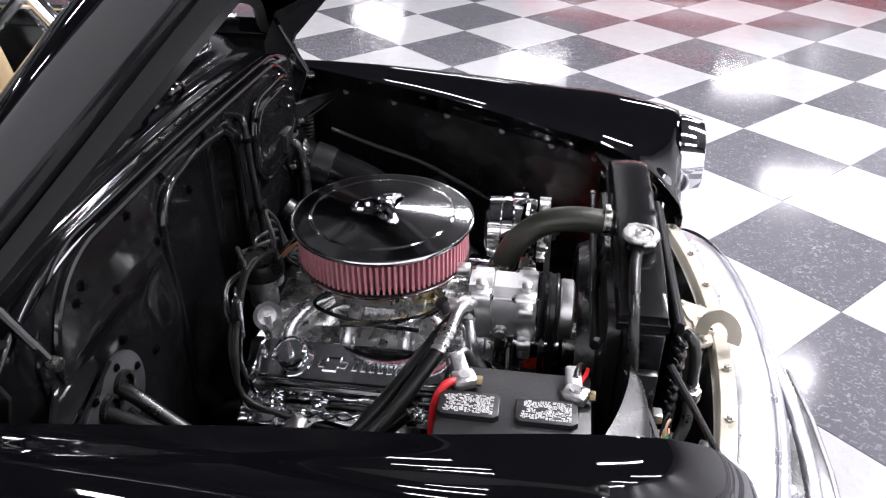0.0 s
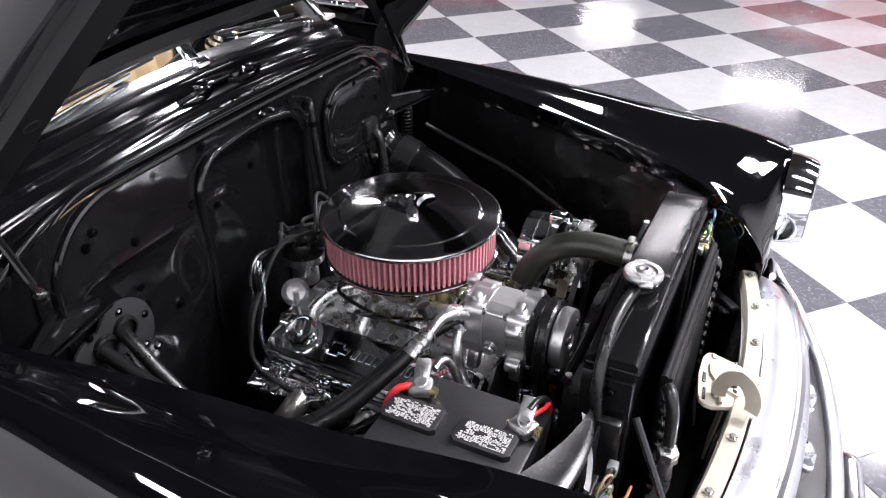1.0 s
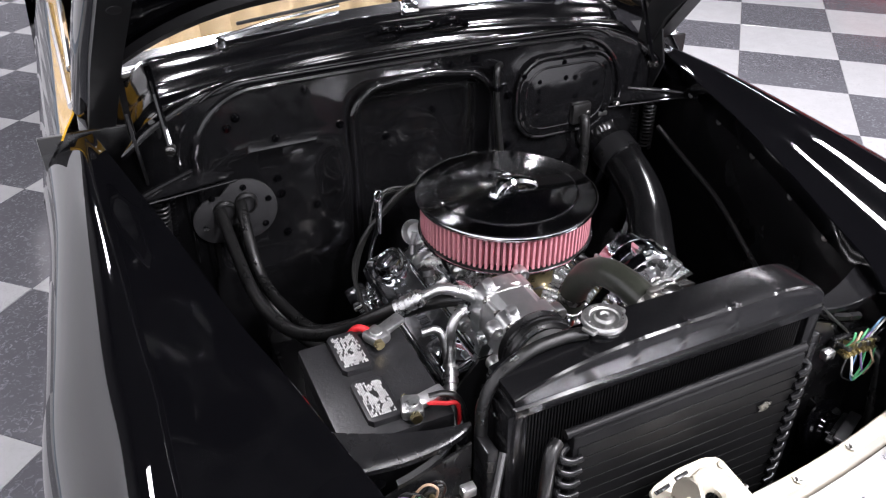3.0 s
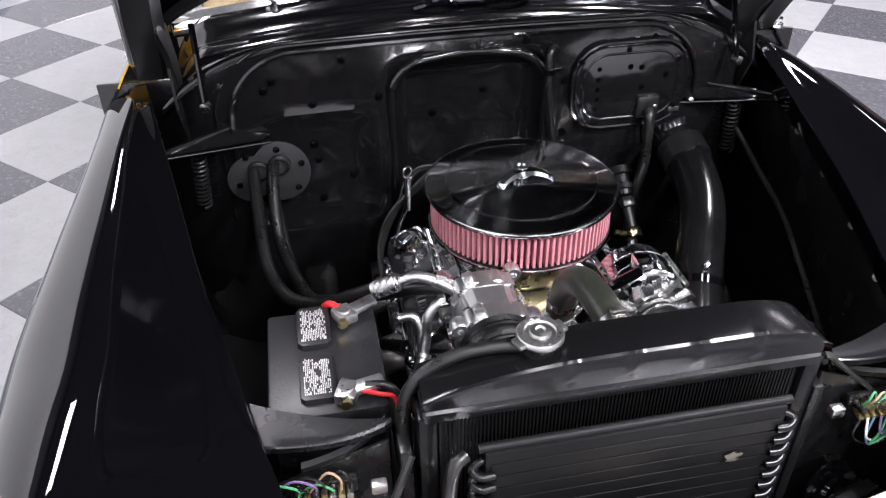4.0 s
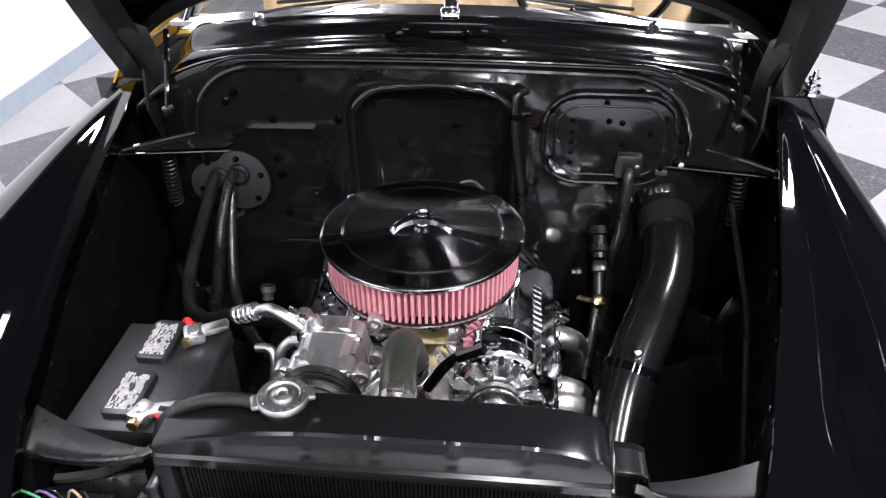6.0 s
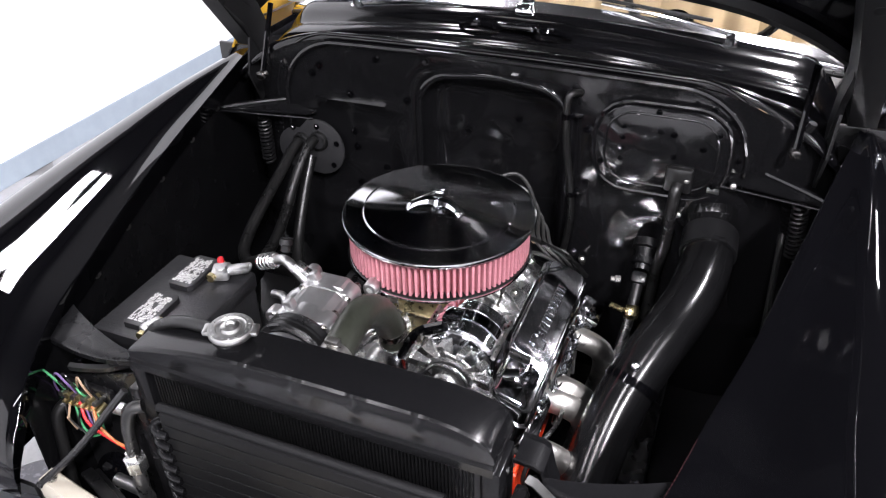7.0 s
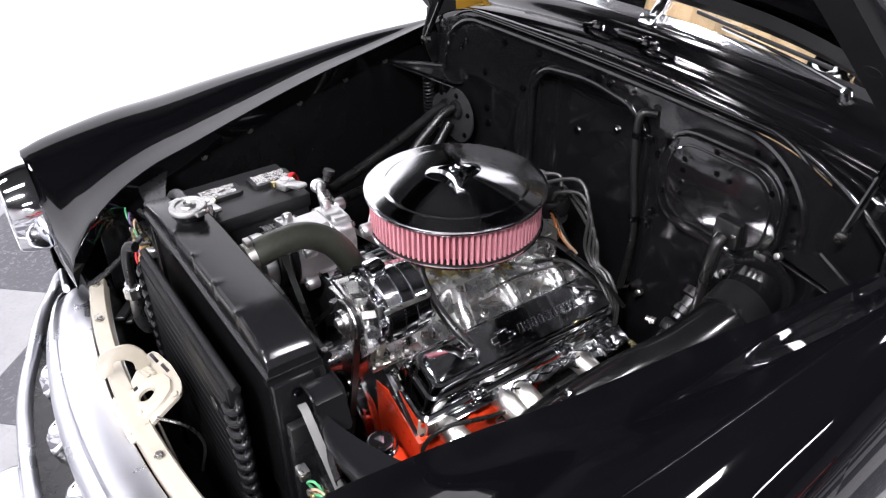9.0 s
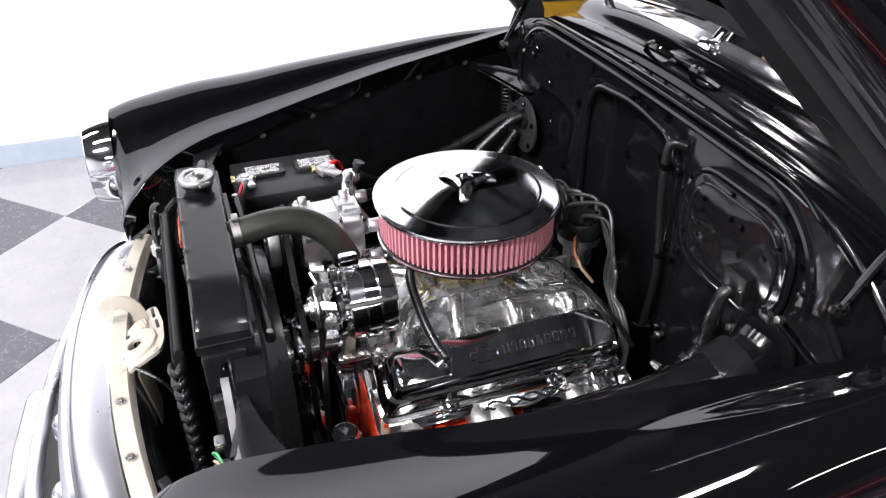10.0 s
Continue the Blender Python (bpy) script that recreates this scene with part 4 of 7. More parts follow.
bm = B()
skin(bm, [ring_at(hole, 1.0, -0.004), ring_at(hole, 1.08, 0.003), ring_at(hole, 1.5, 0.0065), ring_at(hole, 1.65, 0.0075), ring_at(boss_edge, 0.92, 0.0075), ring_at(boss_edge, 0.96, 0.0068), ring_at(boss_edge, 1.0, 0.001), ring_at(boss_edge, 1.02, 0.0), ring_at(plate_edge, 0.985, 0.0), ring_at(plate_edge, 1.0, -0.0015), ring_at(plate_edge, 1.0, -0.008)], closed=True)
part("plate", thicken(bm, 0.0025), CREAM, latch)
arc = [(0.042, 0.054, d) for d in range(-18, 200, 12)] + [(0.017, 0.024, d) for d in range(200, -20, -12)]
part("hook", slab(B(), [(-0.062 - 0.018 * max(0, -math.cos(radians(d))), -0.672 + a * math.cos(radians(d)), 0.712 + b * math.sin(radians(d))) for a, b, d in arc], (1, 0, 0.2), 0.005, 0.0012), CREAM, latch)
tilt_x = math.degrees(math.atan(0.42))
# dark boxes laid on the plate stand for the shade in its openings
for x, y, w in ((-0.070, -0.620, 0.030), (-0.030, -0.613, 0.026)):
    part("slot_shade", box(B(), (x, y, latch_z(y) + 0.0005), (w, 0.006, 0.003), (tilt_x, 0, 8), 0.001), SATIN, latch)
part("slide", box(B(), (-0.052, -0.640, latch_z(-0.640) + 0.004), (0.030, 0.016, 0.006), (tilt_x, 0, 14), 0.002), CREAM, latch)
part("slide_rod", rod(B(), (-0.075, -0.650, latch_z(-0.650) + 0.006), (-0.030, -0.632, latch_z(-0.632) + 0.005), 0.004, 10), CREAM, latch)
part("square_hole_shade", box(B(), (-0.026, -0.668, latch_z(-0.668) + 0.0072), (0.008, 0.008, 0.002), (tilt_x, 0, 0)), SATIN, latch)
for bx, by, up in ((0.040, -0.620, 0.001), (0.030, -0.680, 0.0075), (0.045, -0.704, 0.001), (-0.036, -0.704, 0.001)):
    part("rivet", turned(B(), (bx, by, latch_z(by) + up), (0, -0.42, 1), [(0, 0.0065), (0.002, 0.0058), (0.003, 0.003), (0.003, 0)], 16), CREAM, latch)
part("spring_rod", tube(B(), [(0.058, -0.66, 0.69), (0.075, -0.62, 0.66), (0.07, -0.60, 0.60), (0.05, -0.61, 0.52)], 0.003, 6), STEEL, latch)
part("lower_bracket", slab(B(), [(-0.05, -0.655, 0.66), (0.05, -0.655, 0.66), (0.035, -0.64, 0.52), (-0.035, -0.64, 0.52)], (0, -1, 0.1), 0.004), CREAM, latch)

bumper = thing("front_bumper", "chrome bumper guards with a bar between them", "bumper", (0, -0.9, 0.38))
bm = B()
rows = []
for x, k in ((-0.285, 0.55), (-0.280, 0.8), (-0.268, 0.95), (-0.25, 1.0), (-0.1, 1.0), (0.05, 1.0), (0.2, 1.0), (0.218, 0.95), (0.230, 0.8), (0.235, 0.55)):
    rows.append([(x, -0.925 + 0.25 * (x + 0.025) ** 2 + 0.034 * k * a, 0.372 + 0.05 * k * b) for a, b in rounded(2.0, 2.0, 0.7, 5)])
V = skin(bm, rows, closed=True)
bm.faces.new(V[0])
bm.faces.new(V[-1][::-1])
part("guard_bar", bm, WORN, bumper, "chrome bar between the bumper guards")
for x in (-0.25, 0.20):
    part("guard", box(B(), (x, -0.912, 0.34), (0.05, 0.055, 0.14), bevel=0.018, seg=3), WORN, bumper)
    part("bumper_iron", box(B(), (x, -0.80, 0.35), (0.03, 0.2, 0.05), bevel=0.006), SATIN, bumper)
part("gravel_pan", swept(B(), [(-0.02, 0.40), (0.03, 0.42), (0.06, 0.42), (0.05, 0.36), (-0.02, 0.34)], -0.62, 0.62), SATIN, bumper)

# ---- radiator, condenser and their mounts ----
rad = thing("radiator", "satin black radiator with a curved top tank and chrome cap", "radiator", (0, -0.5, 0.30))
bm = B()
box(bm, (0, -0.5, 0.585), (0.52, 0.048, 0.55), bevel=0.003)
core = part("core", bm, RADIATOR, rad)
bm = B()
for i in range(96):
    x = -0.25 + 0.50 * i / 95
    box(bm, (x, -0.5255, 0.72), (0.0024, 0.004, 0.285))
part("fin_bank", bm, FIN, core, kind="stuff")
TANK = [(-0.538, 0.862), (-0.538, 0.876), (-0.534, 0.880), (-0.534, 0.892), (-0.534, 0.900), (-0.534, 0.908), (-0.534, 0.922), (-0.5325, 0.927), (-0.529, 0.930), (-0.524, 0.9305), (-0.512, 0.931), (-0.494, 0.9305), (-0.476, 0.929), (-0.461, 0.9275), (-0.458, 0.925), (-0.457, 0.920), (-0.457, 0.880), (-0.453, 0.876), (-0.453, 0.862)]
bm = B()
rows = []
NX = 112
for i in range(NX + 1):
    x = -0.280 + 0.560 * i / NX
    k = min(1, max(0, (x - 0.165) / 0.115, -x / 0.28))
    f = 1 - 0.80 * k ** 2.6 if x < 0.1 else 0.2 + 0.8 * math.sqrt(max(0, 1 - k ** 2.2))
    dent = 0.0
    for tx in (-0.085, 0.0, 0.092, 0.18):
        dent = max(dent, math.exp(-((x - tx) / 0.006) ** 2))
    row = []
    for y, z in TANK:
        # small pressed tabs on the front edge, a dimple under each
        if z > 0.878:
            top = 0.878 + (z - 0.878) * (0.12 + 0.88 * f)
            edge = dent if y < -0.526 and z > 0.925 else 0.0
            row.append((x, y - 0.002 * edge - (0.0018 * dent if z == 0.900 else 0), top + 0.0022 * edge))
        else:
            row.append((x, y, z))
    rows.append(row)
V = skin(bm, rows)
bm.faces.new(V[0][::-1])
bm.faces.new(V[-1])
tank = part("top_tank", bm, TANK_BLACK, rad, "satin black curved top tank", smooth=22)
for s in (-1, 1):
    bm = B()
    for k in range(24):
        turned(bm, (s * 0.2805, -0.5365 + 0.0034 * k, 0.8775), (s, 0, 0.5), [(-0.001, 0.0024), (0.0012, 0.0018), (0.0018, 0)], 7)
    part("weld_bead", bm, RADIATOR, tank, "fine beaded weld along the end", kind="stuff")
neck = part("filler_neck", turned(B(), (-0.118, -0.494, 0.920), (0, 0, 1), [(0, 0.027), (0.004, 0.024), (0.015, 0.024), (0.017, 0.029), (0.024, 0.030), (0.026, 0.018)], 28), RADIATOR, rad, "black filler neck")
bm = B()
turned(bm, (-0.118, -0.494, 0.943), (0, 0, 1), [(0, 0), (0, 0.030), (0.003, 0.032), (0.008, 0.032), (0.011, 0.030), (0.0115, 0.022), (0.009, 0.020), (0.009, 0.015), (0.013, 0.013), (0.015, 0.007), (0.012, 0.005), (0.012, 0)], 40)
for a in (20, 200):
    box(bm, (-0.118 + 0.032 * math.cos(radians(a)), -0.494 + 0.032 * math.sin(radians(a)), 0.948), (0.014, 0.022, 0.008), (0, 0, a), 0.003)
cap = part("cap", bm, material("dull_cap_plating", (0.50, 0.50, 0.49), 0.34, 1.0, grain=0.15, rough_var=0.08, scale=60), rad, "stamped chrome radiator cap")
bm = B()
for k in range(18):
    a = 2 * math.pi * k / 18
    box(bm, (-0.118 + 0.026 * math.cos(a), -0.494 + 0.026 * math.sin(a), 0.9543), (0.004, 0.0022, 0.0010), (0, 0, math.degrees(a) + 90))
part("cap_lettering", bm, CAST, cap, "row of stamped marks", kind="stuff")
for s in (-1, 1):
    part("side_channel", box(B(), (s * 0.275, -0.5005, 0.581), (0.025, 0.064, 0.562), bevel=0.003), RADIATOR, rad)
    for z in (0.45, 0.60, 0.75, 0.84):
        add_bolt((s * 0.287, -0.50, z), (s, 0, 0), rad, 0.9, True)

cond = thing("ac_condenser", "black finned condenser with bent tube ends", "condenser", (0, -0.575, 0.30))
part("core", box(B(), (0.004, -0.568, 0.563), (0.425, 0.020, 0.536), bevel=0.003), FIN, cond)
part("top_tube", tube(B(), [(-0.216, -0.566, 0.832), (0.226, -0.566, 0.832)], 0.007, 12, straight=True), RAIL, cond)
bm = B()
for k in range(20):
    box(bm, (0.004, -0.5785, 0.335 + 0.0245 * k), (0.41, 0.003, 0.0225), bevel=0.0008, seg=1)
part("tube_bank", bm, FIN, cond, kind="stuff")
for k in range(20):
    z = 0.800 - 0.0245 * k
    for s in (-1, 1):
        x0 = 0.004 + s * 0.208
        part("return_bend", tube(B(), [(x0 - s * 0.008, -0.566, z + 0.006), (x0 + s * 0.010, -0.566, z + 0.006), (x0 + s * 0.022, -0.574, z), (x0 + s * 0.010, -0.582, z - 0.006), (x0 - s * 0.008, -0.582, z - 0.006)], 0.0068, 10, 4), RADIATOR, cond)
part("mark", slab(B(), [(0.148 + 0.012 * math.cos(a) * (1 + 0.4 * math.sin(5 * a)), -0.584, 0.752 + 0.010 * math.sin(a)) for a in (2 * math.pi * k / 14 for k in range(14))], (0, -1, 0), 0.001), STEEL, cond, "silver scuff")

# yoke panels between radiator and fenders
for s in (-1, 1):
    yoke = thing("radiator_support", "black radiator support with a curved gusset", "bracket", (s * 0.38, -0.5, 0.30), "radiator supports")
    bm = B()
    rows = []
    for i in range(17):
        t = i / 16
        x = 0.318 + 0.190 * t
        yr = -0.480 + 0.055 * t ** 1.6
        yf = yr - 0.003 - 0.046 * math.sin(math.pi / 2 * t) ** 0.8 - 0.018 * t ** 3
        zr = 0.822 + 0.010 * t * t
        zf = zr - 0.2 * (yr - yf)
        rows.append([(s * x, yf - 0.001, zf - 0.012), (s * x, yf - 0.001, zf - 0.003), (s * x, yf + 0.002, zf), (s * x, yf + (yr - yf) * 0.35, zf + (zr - zf) * 0.2), (s * x, yf + (yr - yf) * 0.7, zf + (zr - zf) * 0.55), (s * x, yr, zr)])
    skin(bm, rows)
    part("gusset", thicken(bm, 0.003), SHEET if s < 0 else RADIATOR, yoke)
    if s > 0:
        # driver's side: a folded bracket off the tank, a bare steel strap beside it
        bm = B()
        fold = [(0.293, 0.850), (0.320, 0.848), (0.330, 0.842), (0.338, 0.805), (0.345, 0.788)]
        skin(bm, [[(x, y, z + up) for x, z in fold] for y, up in ((-0.496, 0.008), (-0.494, 0.0), (-0.447, 0.0), (-0.445, 0.008))])
        part("channel", thicken(bm, 0.003), RADIATOR, yoke)
        bm = B()
        skin(bm, [[(x, -0.512, z), (x + 0.003, -0.500, z + 0.002)] for x, z in ((0.314, 0.842), (0.325, 0.838), (0.345, 0.818), (0.37, 0.795), (0.407, 0.762), (0.45, 0.722))])
        part("strap", thicken(bm, 0.003), STRAP, yoke, "bare metal strap")
    part("upright", box(B(), (s * 0.305, -0.505, 0.545), (0.018, 0.045, 0.51), bevel=0.004), SATIN, yoke)
    strip = [(0.326, -0.474, 0.815), (0.350, -0.486, 0.803), (0.385, -0.503, 0.797), (0.425, -0.513, 0.794)]
    if s < 0:
        strip.append((0.445, -0.516, 0.793))
    bm = B()
    skin(bm, [[(s * p.x, p.y - 0.002, p.z - 0.010), (s * p.x, p.y - 0.004, p.z), (s * p.x, p.y + 0.004, p.z + 0.003)] for p in smooth_line(strip, 5)])
    part("edge_strip", thicken(bm, 0.002), SATIN if s < 0 else SHEET, yoke)
    part("lower_panel", slab(B(), [(s * 0.325, -0.50, 0.80), (s * 0.49, -0.50, 0.74), (s * 0.50, -0.50, 0.31), (s * 0.325, -0.50, 0.31)], (0, 1, 0), 0.004), SATIN, yoke)
    for x, z in ((0.335, 0.83), (0.46, 0.80), (0.475, 0.77)):
        add_bolt((s * x, -0.488, z - 0.03), (0, 1, 0), yoke, 0.9, True)
    # diagonal brace down to the header panel
    if s < 0:
        part("stay_rod", tube(B(), [(s * 0.30, -0.545, 0.815), (s * 0.36, -0.61, 0.73), (s * 0.415, -0.655, 0.672)], 0.006, 8), SATIN, yoke)

tie = thing("tie_rod_bar", "black tube bar behind the radiator", "rod", (0, -0.427, 0.826))
part("bar", rod(B(), (0.243, -0.428, 0.837), (-0.269, -0.425, 0.815), 0.0085, 12), RADIATOR, tie)
for x, z in ((0.243, 0.837), (-0.269, 0.815)):
    part("end_bolt", turned(B(), (x * 0.97, -0.428, z - 0.008), (0, 0, 1), [(0, 0), (0, 0.006), (0.018, 0.006), (0.018, 0)], 6), STEEL, tie)

shroud = thing("fan_shroud", "black plastic fan shroud behind the radiator", "shroud", (0, -0.44, 0.4))
bm = B()
rows = []
for y, w, h in ((-0.468, 0.25, 0.255), (-0.445, 0.25, 0.255), (-0.435, 0.215, 0.225), (-0.40, 0.205, 0.215)):
    rows.append([(a, y, 0.60 + b) for a, b in rounded(2 * w, 2 * h, 0.20 if y > -0.44 else 0.04, 8)])
skin(bm, rows, closed=True)
thicken(bm, 0.004)
part("cowling", bm, SATIN, shroud)
fan = part("fan_hub", turned(B(), (0, -0.43, 0.60), (0, 1, 0), [(0, 0), (0, 0.05), (0.05, 0.05), (0.06, 0.03), (0.12, 0.03), (0.12, 0)], 24), STEEL, shroud)
for k in range(6):
    a = 2 * math.pi * k / 6
    c, sn = math.cos(a), math.sin(a)
    part("fan_blade", slab(B(), [(0.05 * c - 0.02 * sn, -0.425, 0.60 + 0.05 * sn + 0.02 * c), (0.19 * c - 0.045 * sn, -0.432, 0.60 + 0.19 * sn + 0.045 * c), (0.19 * c + 0.045 * sn, -0.405, 0.60 + 0.19 * sn - 0.045 * c), (0.05 * c + 0.02 * sn, -0.41, 0.60 + 0.05 * sn - 0.02 * c)], (0, 1, 0), 0.003), SATIN, fan)

# ---- battery ----
bat = thing("car_battery", "black plastic car battery with two labelled vent covers", "battery", (-0.401, -0.302, 0.56))
case = part("case", box(B(), (-0.401, -0.302, 0.662), (0.170, 0.232, 0.20), bevel=0.005), PLASTIC, bat)
part("lid", box(B(), (-0.401, -0.302, 0.768), (0.178, 0.240, 0.034), bevel=0.006), PLASTIC, bat)
for cy in (-0.232, -0.352):
    bm = B()
    slab(bm, [(-0.414 + a, cy + b, 0.784) for a, b in [(-0.027, -0.040), (-0.020, -0.048), (0.020, -0.048), (0.027, -0.040), (0.027, 0.040), (0.020, 0.048), (-0.020, 0.048), (-0.027, 0.040)]], (0, 0, 1), 0.012, 0.0025)
    cover = part("vent_cover", bm, PLASTIC, bat)
    bm = B()
    random.seed(5 if cy > -0.3 else 9)
    for r in range(15):
        x = -0.4335 + 0.0027 * r
        y = cy - 0.038
        while y < cy + 0.036:
            w = random.uniform(0.0015, 0.007)
            if random.random() < (0.5 if 6 < r < 9 else 0.8):
                box(bm, (x, y + w / 2, 0.7964), (random.uniform(0.0012, 0.0019), w, 0.0006))
            y += w + random.uniform(0.0008, 0.002)
    part("label_print", bm, LABEL, cover, "white printed label lines", smooth=0, kind="stuff")


def terminal(x, y, hot):
    post = part("terminal_clamp", box(B(), (x, y, 0.797), (0.034, 0.040, 0.020), (0, 0, 25 if hot else -20), 0.006), CAST, bat, "grey lead terminal clamp")
    part("post", turned(B(), (x, y, 0.784), (0, 0, 1), [(0, 0.012), (0.026, 0.010), (0.026, 0)], 16), CAST, post)
    part("lug", box(B(), (x + 0.03, y + (0.012 if hot else 0.004), 0.803), (0.05, 0.026, 0.012), (0, -8, 20 if hot else 5), 0.005), CAST, post)
    part("clamp_bolt", rod(B(), (x - 0.004, y - 0.028, 0.800), (x - 0.004, y + 0.024, 0.800), 0.005, 8), BRASS, post)
    part("nut", turned(B(), (x - 0.004, y - 0.030, 0.800), (0, 1, 0), [(0, 0), (0, 0.009), (0.009, 0.009), (0.009, 0)], 6), BRASS, post)


terminal(-0.362, -0.218, True)
terminal(-0.372, -0.396, False)
cb = thing("battery_cable", "red battery cable with a white lead beside it", "cable", (-0.36, -0.2, 0.7))
part("red_cable", tube(B(), [(-0.366, -0.210, 0.800), (-0.383, -0.190, 0.801), (-0.396, -0.177, 0.780), (-0.401, -0.170, 0.73), (-0.40, -0.165, 0.62)], 0.0065, 10), RED, cb)
part("white_lead", tube(B(), [(-0.372, -0.205, 0.802), (-0.388, -0.186, 0.800), (-0.394, -0.176, 0.775), (-0.392, -0.170, 0.70)], 0.0035, 8), WIRE_COLORS["white"], cb)
cb = thing("ground_cable", "red-tagged ground cable on the battery", "cable", (-0.33, -0.4, 0.7))
part("black_cable", tube(B(), [(-0.345, -0.395, 0.806), (-0.318, -0.400, 0.806), (-0.300, -0.41, 0.79), (-0.29, -0.42, 0.72), (-0.29, -0.42, 0.60)], 0.006, 10), RUBBER, cb)
part("red_lead", tube(B(), [(-0.352, -0.402, 0.803), (-0.325, -0.412, 0.800), (-0.305, -0.415, 0.790), (-0.30, -0.41, 0.72)], 0.0035, 8), RED, cb)
tray = thing("battery_tray", "black steel battery tray", "tray", (-0.40, -0.30, 0.55))
part("shelf", box(B(), (-0.401, -0.302, 0.553), (0.20, 0.26, 0.012), bevel=0.003), SATIN, tray)
part("leg", box(B(), (-0.401, -0.302, 0.38), (0.05, 0.20, 0.34), bevel=0.004), SATIN, tray)

# ---- engine ----
eng = thing("engine", "orange V8 block with chrome valve covers", "engine", (0, 0, 0.24))
bm = B()
sec = [(-0.19, 0.32), (-0.235, 0.47), (-0.225, 0.54), (-0.12, 0.63), (-0.07, 0.62), (0.07, 0.62), (0.12, 0.63), (0.225, 0.54), (0.235, 0.47), (0.19, 0.32)]
V = skin(bm, [[(x, y, z) for x, z in sec] for y in (-0.265, -0.25, 0.24, 0.255)], closed=True)
bm.faces.new(V[0])
bm.faces.new(V[-1][::-1])
bmesh.ops.bevel(bm, geom=[e for e in bm.edges if e.calc_face_angle(0) > 0.5], offset=0.006, segments=2, affect="EDGES")
# black stands for shade on the orange block; orange only on the lit front
block = part("block", bm, SATIN, eng, "engine block, coloured black for the bay's shade")
part("bank_front", slab(B(), [(0.085, -0.257, 0.36), (0.215, -0.257, 0.36), (0.242, -0.257, 0.46), (0.236, -0.257, 0.535), (0.130, -0.257, 0.590), (0.085, -0.257, 0.58)], (0, -1, 0), 0.010, 0.004), ORANGE, eng, "glossy orange bank front")
part("bank_side", slab(B(), [(0.236, -0.26, 0.47), (0.236, 0.02, 0.47), (0.228, 0.02, 0.54), (0.228, -0.26, 0.54)], (1, 0, 0.1), 0.006, 0.002), ORANGE, eng)
for s in (-1, 1):
    part("intake_flange", box(B(), (s * 0.118, -0.012, 0.640), (0.072, 0.47, 0.022), (0, s * 30, 0), 0.004), PALE, eng, "cast intake flange")
part("timing_cover", slab(B(), [(0.10 * math.cos(a), -0.268, 0.43 + 0.13 * math.sin(a)) for a in (2 * math.pi * k / 24 for k in range(24))], (0, -1, 0), 0.035, 0.010), CHROME, eng, "chrome timing cover")
part("valley_cover", box(B(), (0, 0, 0.626), (0.215, 0.50, 0.016), bevel=0.004), POLISHED, eng)
part("oil_pan", box(B(), (0, 0.0, 0.27), (0.28, 0.50, 0.12), bevel=0.02), SATIN, eng)
part("water_pump", turned(B(), (0, -0.265, 0.60), (0, -1, 0), [(0, 0), (0, 0.065), (0.03, 0.06), (0.045, 0.035), (0.09, 0.03), (0.09, 0)], 24), POLISHED, eng)
part("pump_pulley", turned(B(), (0, -0.355, 0.60), (0, -1, 0), [(0, 0.03), (0.002, 0.075), (0.008, 0.078), (0.014, 0.068), (0.020, 0.078), (0.026, 0.075), (0.028, 0)], 36), CHROME, eng)
part("crank_pulley", turned(B(), (0, -0.335, 0.40), (0, -1, 0), [(0, 0.03), (0.002, 0.085), (0.010, 0.088), (0.018, 0.076), (0.026, 0.088), (0.034, 0.085), (0.040, 0.03), (0.040, 0)], 36), CHROME, eng)

TILT = radians(22)


def cover_point(s, a, y, b):
    """A point by the valve cover: a outwards across, b out from the rail."""
    return Vector((s * (0.177 + a * math.cos(TILT) + b * math.sin(TILT)), y, 0.598 - a * math.sin(TILT) + b * math.cos(TILT)))


def cover_loft(bm, s, rings, yc=-0.015, n=6):
    rows = []
    for b, w, length, r in rings:
        rows.append([cover_point(s, p, yc + q, b) for p, q in rounded(w, length, r, n)])
    V = skin(bm, rows, closed=True)
    bm.faces.new(V[-1])
    return bm


